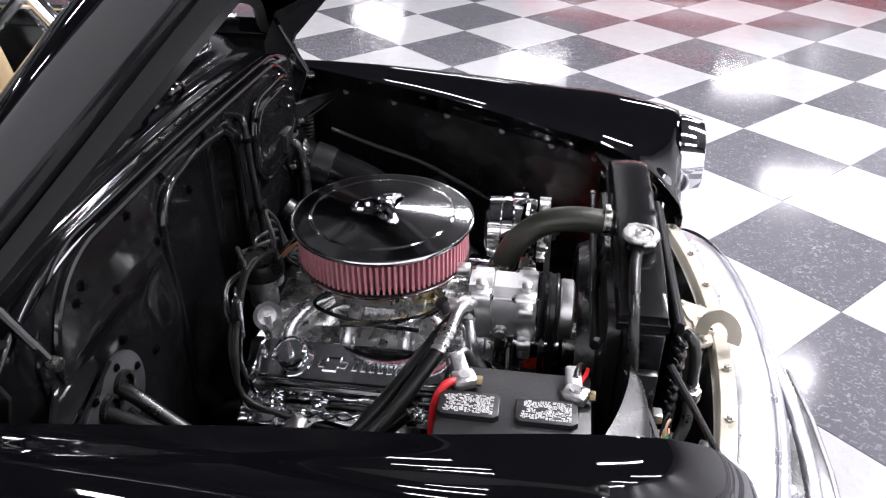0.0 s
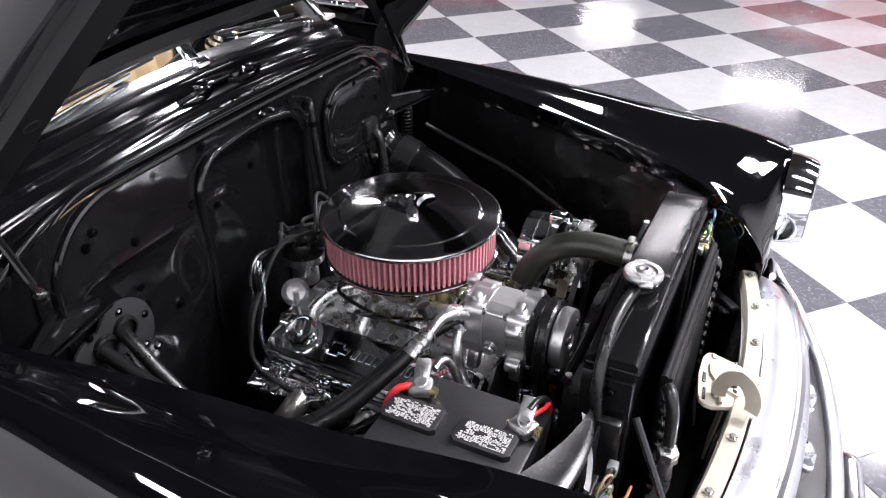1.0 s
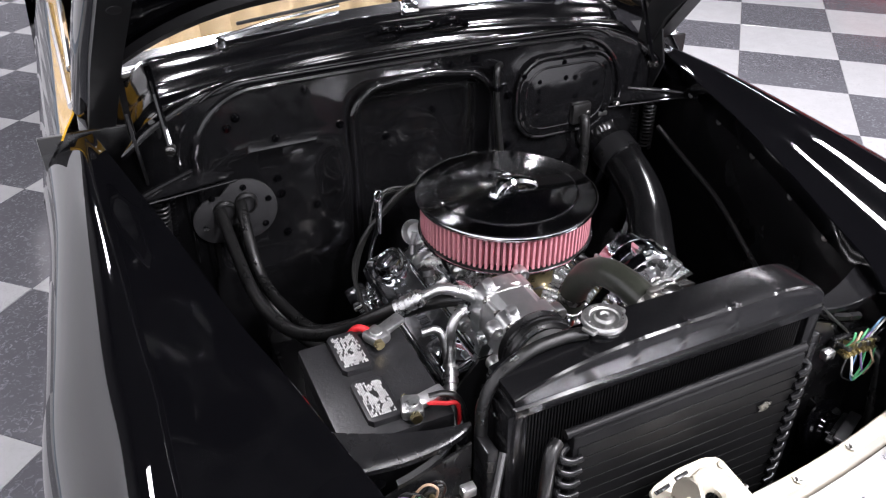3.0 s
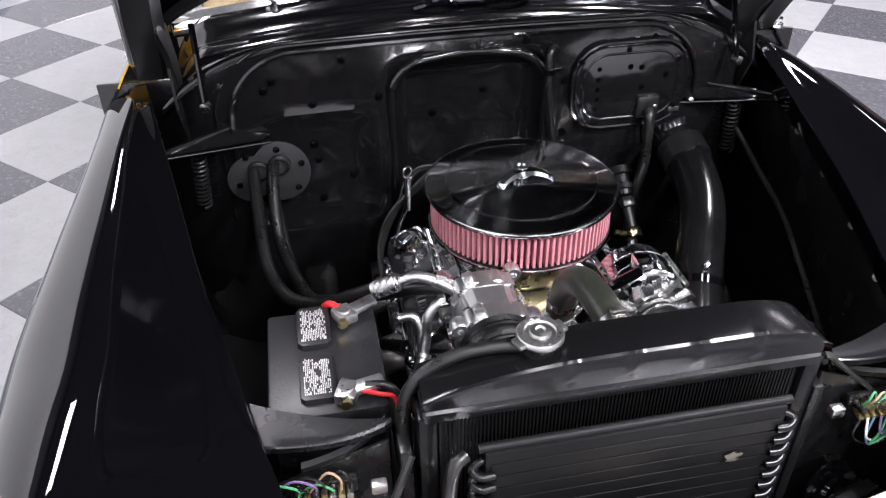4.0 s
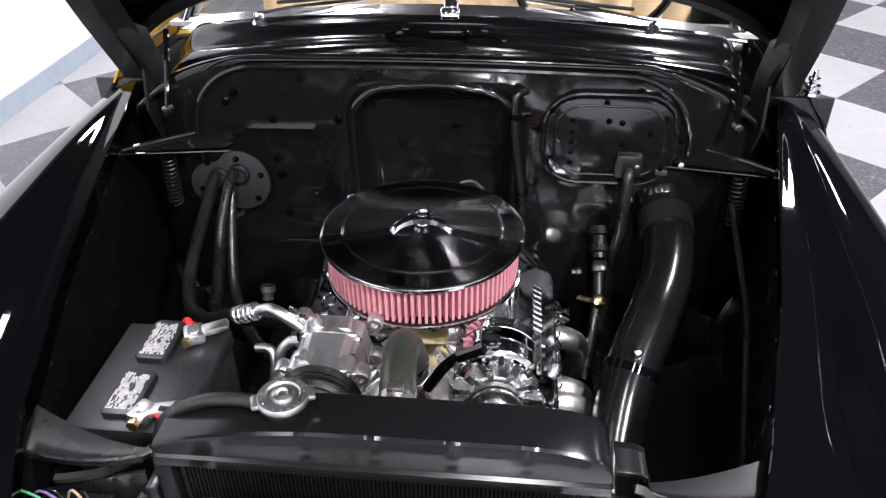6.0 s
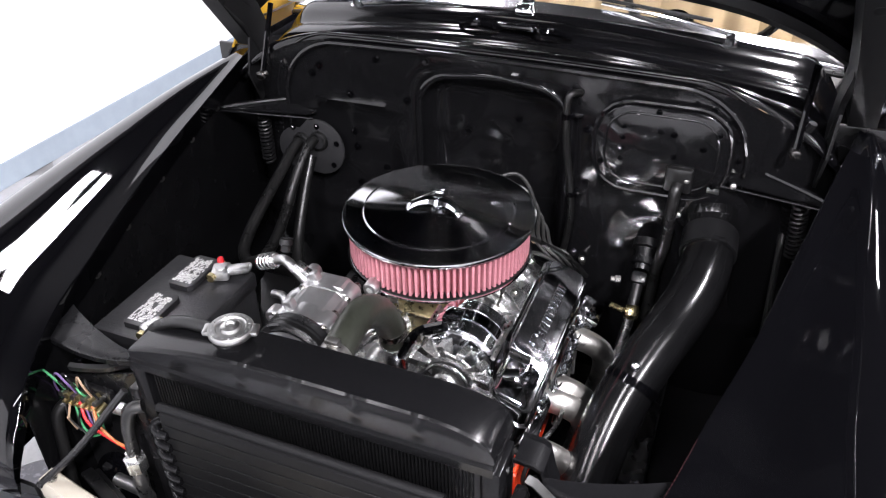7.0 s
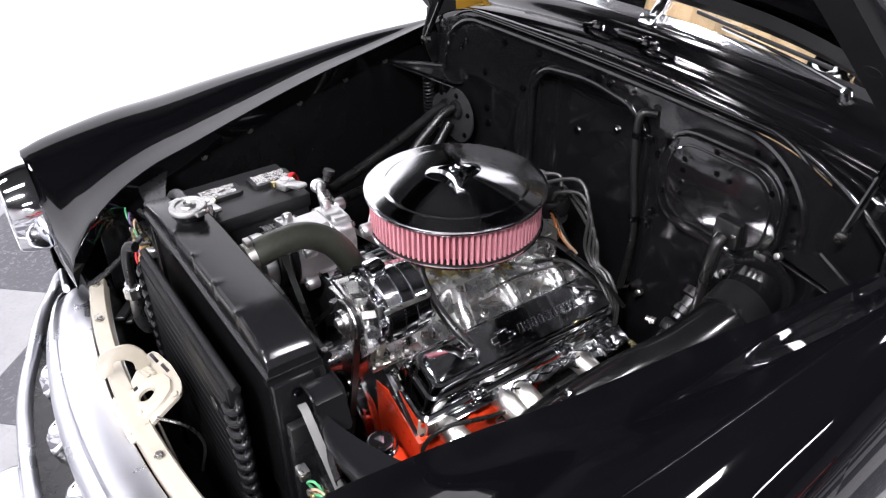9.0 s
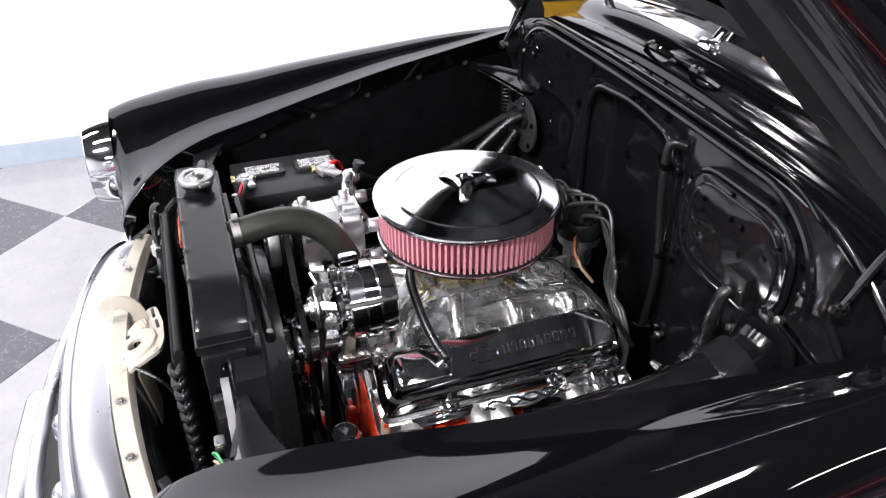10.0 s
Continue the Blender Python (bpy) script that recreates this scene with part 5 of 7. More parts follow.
for s in (-1, 1):
    # the passenger head's black likewise stands for shade
    head = part("cylinder_head", box(B(), cover_point(s, 0.0, -0.015, -0.045), (0.120, 0.484, 0.085), (0, s * 22, 0), 0.006), SATIN if s < 0 else ORANGE, eng, "cylinder head, coloured black for the bay's shade" if s < 0 else "orange cylinder head")
    cover = part("valve_cover", cover_loft(B(), s, [(0, 0.122, 0.486, 0.014), (0.004, 0.124, 0.488, 0.015), (0.007, 0.122, 0.486, 0.014), (0.009, 0.110, 0.474, 0.016), (0.050, 0.104, 0.466, 0.018), (0.056, 0.100, 0.460, 0.018), (0.058, 0.090, 0.448, 0.018), (0.060, 0.088, 0.446, 0.016), (0.072, 0.082, 0.438, 0.016), (0.076, 0.076, 0.430, 0.015)]), CHROME, eng, "bright chrome stamped valve cover")
    # stepped front pad and the raised side ribs
    part("front_pad", cover_loft(B(), s, [(0.074, 0.066, 0.10, 0.012), (0.079, 0.064, 0.098, 0.012), (0.081, 0.058, 0.090, 0.010)], -0.172), CHROME, cover)
    for a in (-0.0425, 0.0425, 0.0495):
        part("rib", tube(B(), [cover_point(s, a, -0.21, 0.068 if abs(a) < 0.045 else 0.052), cover_point(s, a, 0.19, 0.068 if abs(a) < 0.045 else 0.052)], 0.0032, 8, straight=True), CHROME, cover)
    # plain raised emblem and a row of raised bars
    bm = B()
    e0 = -0.055 if s > 0 else 0.055
    sg = 1 if s > 0 else -1
    plus = [(-0.020, -0.005), (-0.010, -0.005), (-0.012, -0.012), (0.008, -0.012), (0.009, -0.005), (0.020, -0.005), (0.023, 0.005), (0.012, 0.005), (0.013, 0.012), (-0.007, 0.012), (-0.008, 0.005), (-0.018, 0.005)]
    closed_tube(bm, [cover_point(s, -q * 1.2 + 0.004, e0 + sg * 1.3 * p, 0.0775) for p, q in plus], 0.0015, 6)
    part("emblem", bm, CHROME, cover, "plain raised emblem outline")
    for k in range(9):
        y = e0 + sg * (0.046 + 0.0170 * k)
        part("raised_bar", closed_tube(B(), [cover_point(s, 0.003 + q, y + sg * p, 0.0775) for p, q in ((-0.0062, 0.009), (0.0030, 0.009), (0.0062, -0.009), (-0.0030, -0.009))], 0.0013, 6), CHROME, cover)
    for y in (-0.13, 0.087) if s > 0 else (-0.20, -0.11, 0.08, 0.17):
        part("hold_down", box(B(), cover_point(s, 0.062, y, 0.012), (0.022, 0.034, 0.012), (0, s * 22, 0), 0.004), CHROME, cover)
        part("wing_bolt", turned(B(), cover_point(s, 0.062, y, 0.014), (s * math.sin(TILT), 0, math.cos(TILT)), [(0, 0), (0, 0.010), (0.010, 0.009), (0.012, 0.005), (0.022, 0.004), (0.023, 0)], 10), CHROME, cover)
    # wire loom: a long polished plate with a scroll edge
    bm = B()
    pts = []
    for k in range(25):
        t = k / 24
        pts.append((0.090 + 0.004 * math.sin(t * 22) + 0.016 * min(1, max(0, (t - 0.58) / 0.06)), -0.08 + 0.28 * t))
    slab(bm, [cover_point(s, 0.068, -0.08, 0.006), cover_point(s, 0.068, 0.20, 0.006)] + [cover_point(s, a, y, -0.004) for a, y in reversed(pts)], (s * math.sin(TILT), 0, math.cos(TILT)), 0.005, 0.001)
    loom = part("wire_loom", bm, POLISHED, eng, "chrome scroll-edged plug wire loom")
    for turn in (0.0, math.pi):
        part("scroll", tube(B(), [cover_point(s, 0.079 + 0.0075 * math.sin(k * 0.85 + turn), -0.066 + 0.0100 * k, 0.0085 + 0.0012 * math.cos(k * 0.85 + turn)) for k in range(22)], 0.0024, 6, 4), CHROME, loom)
    part("scroll_eye", closed_tube(B(), [cover_point(s, 0.076 + 0.008 * math.cos(a), -0.071 + 0.008 * math.sin(a), 0.008) for a in (2 * math.pi * k / 16 for k in range(16))], 0.0022, 6), CHROME, loom)
    part("plain_flange", box(B(), cover_point(s, 0.073, -0.145, 0.0015), (0.020, 0.120, 0.004), (0, s * 22, 0), 0.001), CHROME, loom)
    part("loom_end", box(B(), cover_point(s, 0.088, 0.195, 0.006), (0.050, 0.075, 0.018), (0, s * 22, 0), 0.006), CHROME, loom)
    for y in (-0.02, 0.06, 0.15, 0.20):
        part("loom_stud", turned(B(), cover_point(s, 0.082, y, 0.004), (s * math.sin(TILT), 0, math.cos(TILT)), [(0, 0), (0, 0.008), (0.008, 0.007), (0.010, 0)], 10), CHROME, loom)
    # header: primaries curve out and down into the collector
    for y in (-0.205, -0.075, -0.035, 0.12):
        p0 = Vector((s * 0.225, y, 0.545))
        header = part("header_tube", tube(B(), [p0, p0 + Vector((s * 0.035, -0.004, 0.008)), p0 + Vector((s * 0.068, 0.006, -0.012)), p0 + Vector((s * 0.082, 0.03, -0.055)), p0 + Vector((s * 0.080, 0.06, -0.13)), p0 + Vector((s * 0.06, 0.11, -0.24))], 0.0245, 16, 5), HEADER, eng, "silver-coated exhaust header tube")
        part("flange", box(B(), p0 + Vector((s * 0.004, 0, 0)), (0.010, 0.085, 0.062), (0, s * 10, 0), 0.003), HEADER, header)
        part("header_bolt", turned(B(), p0 + Vector((s * 0.010, 0.052, 0.0)), (s, 0, 0.2), [(-0.004, 0), (-0.004, 0.0085), (0.012, 0.0085), (0.012, 0)], 6), ORANGE, header)
    part("gasket", box(B(), (s * 0.222, -0.03, 0.548), (0.004, 0.46, 0.075), (0, s * 8, 0), 0.001), CREAM, eng)

# oil filler cap on one cover, vent grommet and hose on the other
oc = cover_point(-1, -0.004, 0.135, 0.074)
nrm = (-math.sin(TILT), 0, math.cos(TILT))
cap = part("oil_cap", turned(B(), oc, nrm, [(0, 0), (0, 0.041), (0.004, 0.041), (0.006, 0.033), (0.022, 0.034), (0.028, 0.031), (0.030, 0.026), (0.027, 0.024), (0.027, 0)], 36), CHROME, eng, "chrome twist oil filler cap")
part("cap_grip", box(B(), Vector(oc) + Vector(nrm) * 0.030, (0.030, 0.012, 0.006), (0, -22, 30), 0.002), CHROME, cap)
gp = cover_point(1, 0.004, -0.131, 0.076)
nrp = (math.sin(TILT), 0, math.cos(TILT))
part("vent_grommet", turned(B(), gp, nrp, [(0, 0), (0, 0.017), (0.004, 0.017), (0.005, 0.013), (0.009, 0.013), (0.010, 0.010), (0.014, 0.010), (0.015, 0.007), (0.024, 0.006), (0.024, 0)], 20), CHROME, eng, "chrome vent valve")
vent = thing("vent_hose", "black vent hose from valve cover to carburettor", "hose", gp)
part("hose", tube(B(), [Vector(gp) + Vector((0.004, 0, 0.020)), Vector(gp) + Vector((-0.025, -0.012, 0.040)), Vector(gp) + Vector((-0.075, -0.022, 0.075)), (0.085, -0.155, 0.79), (0.055, -0.12, 0.80)], 0.0085, 12), RUBBER, vent)

bm = B()
rows = []
for y, w, zt_ in ((-0.255, 0.075, 0.655), (-0.235, 0.10, 0.675), (-0.16, 0.105, 0.688), (-0.11, 0.085, 0.705), (0.07, 0.085, 0.705), (0.12, 0.105, 0.688), (0.21, 0.10, 0.670), (0.235, 0.075, 0.650)):
    rows.append([(-w, y, 0.61), (-w * 1.02, y, 0.64), (-w * 0.72, y, zt_ - 0.006), (-w * 0.5, y, zt_), (w * 0.5, y, zt_), (w * 0.72, y, zt_ - 0.006), (w * 1.02, y, 0.64), (w, y, 0.61)])
V = skin(bm, rows)
bm.faces.new(V[0][::-1])
bm.faces.new(V[-1])
intake = part("intake_manifold", bm, PALE, eng, "polished aluminium intake manifold")
for s in (-1, 1):
    for y in (-0.19, -0.07, 0.05, 0.17):
        part("runner", tube(B(), [(s * 0.035, y * 0.6, 0.70), (s * 0.07, y * 0.85, 0.692), (s * 0.105, y, 0.665), (s * 0.13, y, 0.632)], 0.017, 12), PALE, intake)
        add_bolt((s * 0.118, y + 0.045, 0.655), (s * 0.5, 0, 0.85), intake, 1.0, False)
part("thermostat_housing", tube(B(), [(0.002, -0.225, 0.665), (0.002, -0.226, 0.71), (0.003, -0.235, 0.745), (0.004, -0.25, 0.77)], lambda t: 0.030 - 0.006 * t, 16), POLISHED, eng)

carb = thing("carburettor", "yellow-zinc four-barrel carburettor under the air cleaner", "carburettor", (0, -0.02, 0.705))
part("base", box(B(), (0, -0.02, 0.714), (0.135, 0.16, 0.018), bevel=0.004), CAST, carb)
part("body", box(B(), (0, -0.02, 0.742), (0.115, 0.14, 0.042), bevel=0.010), BRASS, carb)
for y in (-0.105, 0.068):
    part("float_bowl", box(B(), (0, y, 0.742), (0.10, 0.035, 0.05), bevel=0.010), BRASS, carb)
for s in (-1, 1):
    part("lever", slab(B(), [(s * 0.066, -0.05, 0.735), (s * 0.066, -0.02, 0.755), (s * 0.066, 0.02, 0.735), (s * 0.066, 0.0, 0.715)], (s, 0, 0), 0.004, 0.001), BRASS, carb)
    part("throttle_shaft", turned(B(), (s * 0.055, -0.04, 0.728), (s, 0, 0), [(0, 0), (0, 0.010), (0.014, 0.010), (0.015, 0.005), (0.028, 0.005), (0.028, 0)], 12), STEEL, carb)
    part("choke_housing", turned(B(), (s * 0.058, 0.035, 0.752), (s, 0, 0), [(0, 0), (0, 0.019), (0.012, 0.019), (0.013, 0.015), (0.020, 0.014), (0.020, 0)], 20), BRASS, carb)
part("throttle_rod", tube(B(), [(0.075, -0.02, 0.745), (0.085, 0.10, 0.752), (0.088, 0.17, 0.760)], 0.003, 8), STEEL, carb)
part("return_spring", coil(B(), (0.075, 0.02, 0.735), (0.090, 0.16, 0.742), 0.006, 0.0012, 22, 5, 8), STEEL, carb)
part("cable_bracket", slab(B(), [(0.075, 0.165, 0.70), (0.105, 0.165, 0.70), (0.105, 0.165, 0.775), (0.075, 0.165, 0.775)], (0, 1, 0), 0.004, 0.001), STEEL, carb)
part("fuel_line", tube(B(), [(-0.05, -0.12, 0.745), (-0.10, -0.15, 0.76), (-0.15, -0.17, 0.77), (-0.175, -0.19, 0.80)], 0.005, 8), STEEL, carb)
part("fuel_pipe", tube(B(), [(-0.045, -0.135, 0.742), (-0.08, -0.12, 0.715), (-0.115, -0.03, 0.705), (-0.12, 0.06, 0.695)], 0.007, 8), CHROME, carb)
part("vacuum_line", tube(B(), [(-0.05, 0.08, 0.735), (-0.09, 0.12, 0.715), (-0.115, 0.02, 0.70), (-0.13, -0.10, 0.705)], 0.0045, 8), RUBBER, carb)

for x, y, z, r in ((0.062, 0.075, 0.738, 0.011), (0.070, -0.085, 0.730, 0.010), (0.058, -0.115, 0.748, 0.009), (-0.060, -0.075, 0.735, 0.010), (0.085, 0.045, 0.722, 0.008)):
    part("fitting", turned(B(), (x - 0.01, y, z), (1 if x > 0 else -1, 0.2, 0.1), [(0, 0), (0, r), (0.012, r), (0.013, r * 0.7), (0.022, r * 0.7), (0.023, r * 0.45), (0.032, r * 0.4), (0.032, 0)], 6), BRASS if y > 0 else CAST, carb)
part("kickdown_bracket", slab(B(), [(0.066, 0.09, 0.705), (0.066, 0.20, 0.715), (0.066, 0.20, 0.738), (0.066, 0.13, 0.748), (0.066, 0.09, 0.73)], (1, 0, 0), 0.003, 0.001), CAST, carb)
part("vacuum_pot", turned(B(), (0.078, 0.105, 0.742), (0.8, 0.5, 0.3), [(0, 0), (0, 0.018), (0.004, 0.021), (0.014, 0.020), (0.020, 0.010), (0.026, 0.005), (0.026, 0)], 20), CAST, carb)
part("rear_fuel_hose", tube(B(), [(0.07, 0.10, 0.752), (0.115, 0.13, 0.77), (0.16, 0.17, 0.735), (0.205, 0.215, 0.68), (0.235, 0.25, 0.62)], 0.005, 8), RUBBER, carb)

# ---- air cleaner ----
AX, AY, AZ = -0.006, -0.010, 0.0056
air = thing("air_cleaner", "round smoked chrome air cleaner with a pleated red filter", "air cleaner", (AX, AY, AZ + 0.765))
lid = part("lid", turned(B(), (AX, AY, AZ + 0.883), (0, 0, 1), [(-0.010, 0.1745), (-0.0095, 0.1780), (-0.006, 0.1792), (-0.001, 0.1790), (0.0008, 0.1782), (0.0014, 0.1765), (0.0017, 0.1745), (0.0020, 0.171), (0.0043, 0.1450), (0.0046, 0.1425), (0.0051, 0.1412), (0.0064, 0.1396), (0.0070, 0.1382), (0.0070, 0.1366), (0.0072, 0.1352), (0.0076, 0.1320), (0.0160, 0.034), (0.0163, 0.030), (0.0166, 0.02), (0.0166, 0)], 160), SPUN, air, "smoked chrome domed lid")
part("rim", turned(B(), (AX, AY, AZ + 0.874), (0, 0, 1), [(0, 0.1725), (-0.001, 0.1770), (0.003, 0.1798), (0.006, 0.1796), (0.008, 0.1785)], 128), CHROME, air, "bright rolled rim")
bm = B()
N = 96
rows = []
for z in (0.808, 0.873):
    row = []
    for k in range(N):
        for j, r in enumerate((0.1705, 0.1705, 0.1520, 0.1520)):
            a = 2 * math.pi * (k + (0.0, 0.40, 0.56, 0.84)[j]) / N
            row.append((AX + r * math.cos(a), AY + r * math.sin(a), AZ + z))
    rows.append(row)
skin(bm, rows, closed=True)
part("filter", bm, GAUZE, air, "pleated red cotton filter", smooth=20)
part("filter_core", turned(B(), (AX, AY, AZ + 0.806), (0, 0, 1), [(0, 0), (0, 0.1505), (0.069, 0.1505), (0.069, 0)], 64), GAUZE_SHADED, air)
for z in (0.802, 0.870):
    part("filter_ring", turned(B(), (AX, AY, AZ + z), (0, 0, 1), [(0, 0.158), (0, 0.1725), (0.006, 0.1725), (0.006, 0.158)], 96), RED if z > 0.83 else RUBBER, air)
part("base_pan", turned(B(), (AX, AY, AZ + 0.779), (0, 0, 1), [(0, 0), (0, 0.07), (0.008, 0.12), (0.014, 0.160), (0.020, 0.1745), (0.024, 0.1755), (0.025, 0.172)], 96), CHROME_DARK, air)
part("rim_bead", closed_tube(B(), [(AX + 0.1786 * math.cos(a), AY + 0.1786 * math.sin(a), AZ + 0.8822) for a in (2 * math.pi * k / 96 for k in range(96))], 0.0017), WORN, lid, "bright rolled rim")
# three-armed wing nut
bm = B()
turned(bm, (AX, AY, AZ + 0.896), (0, 0, 1), [(0, 0), (0, 0.017), (0.006, 0.016), (0.016, 0.013), (0.021, 0.012), (0.023, 0.008), (0.020, 0.006), (0.020, 0)], 24)
nut = part("wing_nut", bm, CHROME, air, "three-armed chrome spinner nut")
for k in range(3):
    a = radians(95 + 120 * k)
    c, sn = math.cos(a), math.sin(a)
    bm = B()
    rows = []
    for r, z, w, h in ((0.006, 0.9125, 0.024, 0.008), (0.016, 0.9125, 0.019, 0.008), (0.026, 0.912, 0.0135, 0.008), (0.037, 0.910, 0.0105, 0.007), (0.049, 0.907, 0.0095, 0.006), (0.058, 0.902, 0.009, 0.006), (0.061, 0.897, 0.009, 0.005)):
        rows.append([(AX + c * r - sn * w * p, AY + sn * r + c * w * p, AZ + z + h * q) for p, q in ((-1, -0.5), (-0.7, 0.35), (0, 0.6), (0.7, 0.35), (1, -0.5))])
    V = skin(bm, rows, closed=True)
    bm.faces.new(V[0])
    bm.faces.new(V[-1][::-1])
    part("arm", bm, CHROME, nut)

# ---- accessories on the front of the engine ----
alt = thing("alternator", "polished chrome alternator with a front fan", "alternator", (0.12, -0.27, 0.72))
AC = (0.138, 0.797)
part("rear_case", turned(B(), (AC[0], -0.203, AC[1]), (0, -1, 0), [(0, 0), (0, 0.045), (0.003, 0.057), (0.008, 0.066), (0.033, 0.068), (0.036, 0.063)], 40), WORN, alt)
part("stator_band", turned(B(), (AC[0], -0.239, AC[1]), (0, -1, 0), [(0, 0.063), (0.001, 0.0685), (0.022, 0.0685), (0.023, 0.063)], 40), CHROME, alt)
part("front_case", turned(B(), (AC[0], -0.262, AC[1]), (0, -1, 0), [(0, 0.063), (0.002, 0.0675), (0.026, 0.066), (0.036, 0.056), (0.040, 0.040), (0.040, 0)], 40), WORN, alt)
for k in range(12):
    a = 2 * math.pi * k / 12
    part("case_slot", box(B(), (AC[0] + 0.058 * math.cos(a), -0.303, AC[1] + 0.058 * math.sin(a)), (0.010, 0.012, 0.020), (0, -math.degrees(a), 0), 0.003), SATIN if k % 2 else CHROME, alt)
fan = part("fan", turned(B(), (AC[0], -0.318, AC[1]), (0, -1, 0), [(0, 0), (0, 0.040), (0.002, 0.042), (0.004, 0.040), (0.004, 0)], 36), PALE, alt)
for k in range(12):
    a = 2 * math.pi * k / 12
    c, sn = math.cos(a), math.sin(a)
    bm = B()
    V = []
    for dy in (0.0, -0.024):
        for r, w in ((0.030, 0.003), (0.066, 0.011), (0.070, -0.001), (0.034, -0.003)):
            V.append(bm.verts.new((AC[0] + c * r - sn * (w - dy * 0.25), -0.314 + dy * (1 if r > 0.05 else 0.5), AC[1] + sn * r + c * (w - dy * 0.25))))
    for q in ((0, 1, 2, 3), (7, 6, 5, 4), (0, 4, 5, 1), (1, 5, 6, 2), (2, 6, 7, 3), (3, 7, 4, 0)):
        bm.faces.new([V[k_] for k_ in q])
    part("fan_vane", bm, PALE, fan, smooth=20)
part("pulley", turned(B(), (AC[0], -0.324, AC[1]), (0, -1, 0), [(0, 0.02), (0.001, 0.037), (0.004, 0.038), (0.010, 0.029), (0.016, 0.038), (0.019, 0.037), (0.021, 0.022), (0.028, 0.020), (0.029, 0.010), (0.036, 0.009), (0.036, 0)], 36), PALE, alt)
part("upper_ear", box(B(), (AC[0] - 0.012, -0.275, AC[1] + 0.075), (0.030, 0.034, 0.024), bevel=0.006), CHROME, alt)
part("bracket", tube(B(), [(AC[0] - 0.02, -0.29, AC[1] + 0.07), (AC[0] - 0.07, -0.285, AC[1] + 0.035), (0.03, -0.27, 0.76)], 0.009, 8), GLOSS, alt)
for a in (30, 150, 270):
    part("through_bolt", rod(B(), (AC[0] + 0.071 * math.cos(radians(a)), -0.30, AC[1] + 0.071 * math.sin(radians(a))), (AC[0] + 0.071 * math.cos(radians(a)), -0.21, AC[1] + 0.071 * math.sin(radians(a))), 0.004, 8), STEEL, alt)
lower = thing("alternator_bracket", "bright steel bracket under the alternator", "bracket", (0.17, -0.26, 0.66))
part("arm", box(B(), (0.160, -0.262, 0.690), (0.018, 0.105, 0.014), (0, 15, 0), 0.004), STEEL, lower)
part("arm", box(B(), (0.150, -0.29, 0.715), (0.016, 0.02, 0.08), (0, 20, 0), 0.004), CREAM, lower)
for y in (-0.30, -0.27, -0.24):
    add_bolt((0.162, y, 0.698), (0.2, 0, 1), lower, 1.1, False)

comp = thing("ac_compressor", "polished aluminium air-conditioning compressor", "compressor", (-0.129, -0.27, 0.74))
CC = (-0.126, 0.784)
bm = B()
rows = []
case = [(-0.026, 0.056), (0.026, 0.056), (0.046, 0.040), (0.054, 0.014), (0.052, -0.030), (0.030, -0.056), (-0.030, -0.056), (-0.052, -0.030), (-0.054, 0.014), (-0.046, 0.040)]
for y, k in ((-0.200, 0.97), (-0.232, 1.0), (-0.235, 0.94), (-0.243, 0.94), (-0.246, 1.0), (-0.296, 0.97)):
    rows.append([(CC[0] + a * k, y, CC[1] + b * k) for a, b in case])
skin(bm, rows, closed=True)
bmesh.ops.bevel(bm, geom=[e for e in bm.edges if len(e.link_faces) == 2 and e.calc_face_angle(0) > 0.4], offset=0.003, segments=2, affect="EDGES")
part("middle_case", bm, SATIN_ALU, comp, smooth=24)
for y in (-0.180, -0.306):
    for a, b in ((-0.060, 0.030), (0.060, 0.030), (-0.056, -0.046), (0.056, -0.046)):
        ear = part("bolt_ear", turned(B(), (CC[0] + a, y + 0.013, CC[1] + b), (0, -1, 0), [(0, 0), (0, 0.012), (0.003, 0.014), (0.022, 0.014), (0.025, 0.012), (0.025, 0.006), (0.018, 0.005), (0.018, 0)], 16), SATIN_ALU, comp)
for y, name in ((-0.206, "rear_head"), (-0.288, "front_head")):
    bm = B()
    pts = []
    for k in range(60):
        a = 2 * math.pi * k / 60
        r = 0.057 + 0.010 * max(0, -math.cos(4 * a)) ** 2
        pts.append((CC[0] + r * math.cos(a), y, CC[1] + r * math.sin(a)))
    slab(bm, pts, (0, -1, 0), 0.030 if y > -0.2 else 0.036, 0.003)
    hd = part(name, bm, SATIN_ALU, comp)
    for k in range(4):
        a = 2 * math.pi * (k + 0.5) / 4
        add_bolt((CC[0] + 0.060 * math.cos(a), y + 0.004, CC[1] + 0.060 * math.sin(a)), (0, 1, 0), hd, 0.8, False)
        add_bolt((CC[0] + 0.060 * math.cos(a), y - (0.030 if y > -0.2 else 0.036), CC[1] + 0.060 * math.sin(a)), (0, -1, 0), hd, 0.8, False)
for k in range(4):
    a = 2 * math.pi * (k + 0.5) / 4
    part("case_boss", rod(B(), (CC[0] + 0.055 * math.cos(a), -0.222, CC[1] + 0.055 * math.sin(a)), (CC[0] + 0.055 * math.cos(a), -0.288, CC[1] + 0.055 * math.sin(a)), 0.007, 12), SATIN_ALU, comp)
part("service_plug", turned(B(), (CC[0] - 0.056, -0.262, CC[1] - 0.018), (-1, 0, -0.25), [(0, 0), (0, 0.013), (0.008, 0.013), (0.009, 0.009), (0.014, 0.009), (0.014, 0)], 16), CAST, comp)
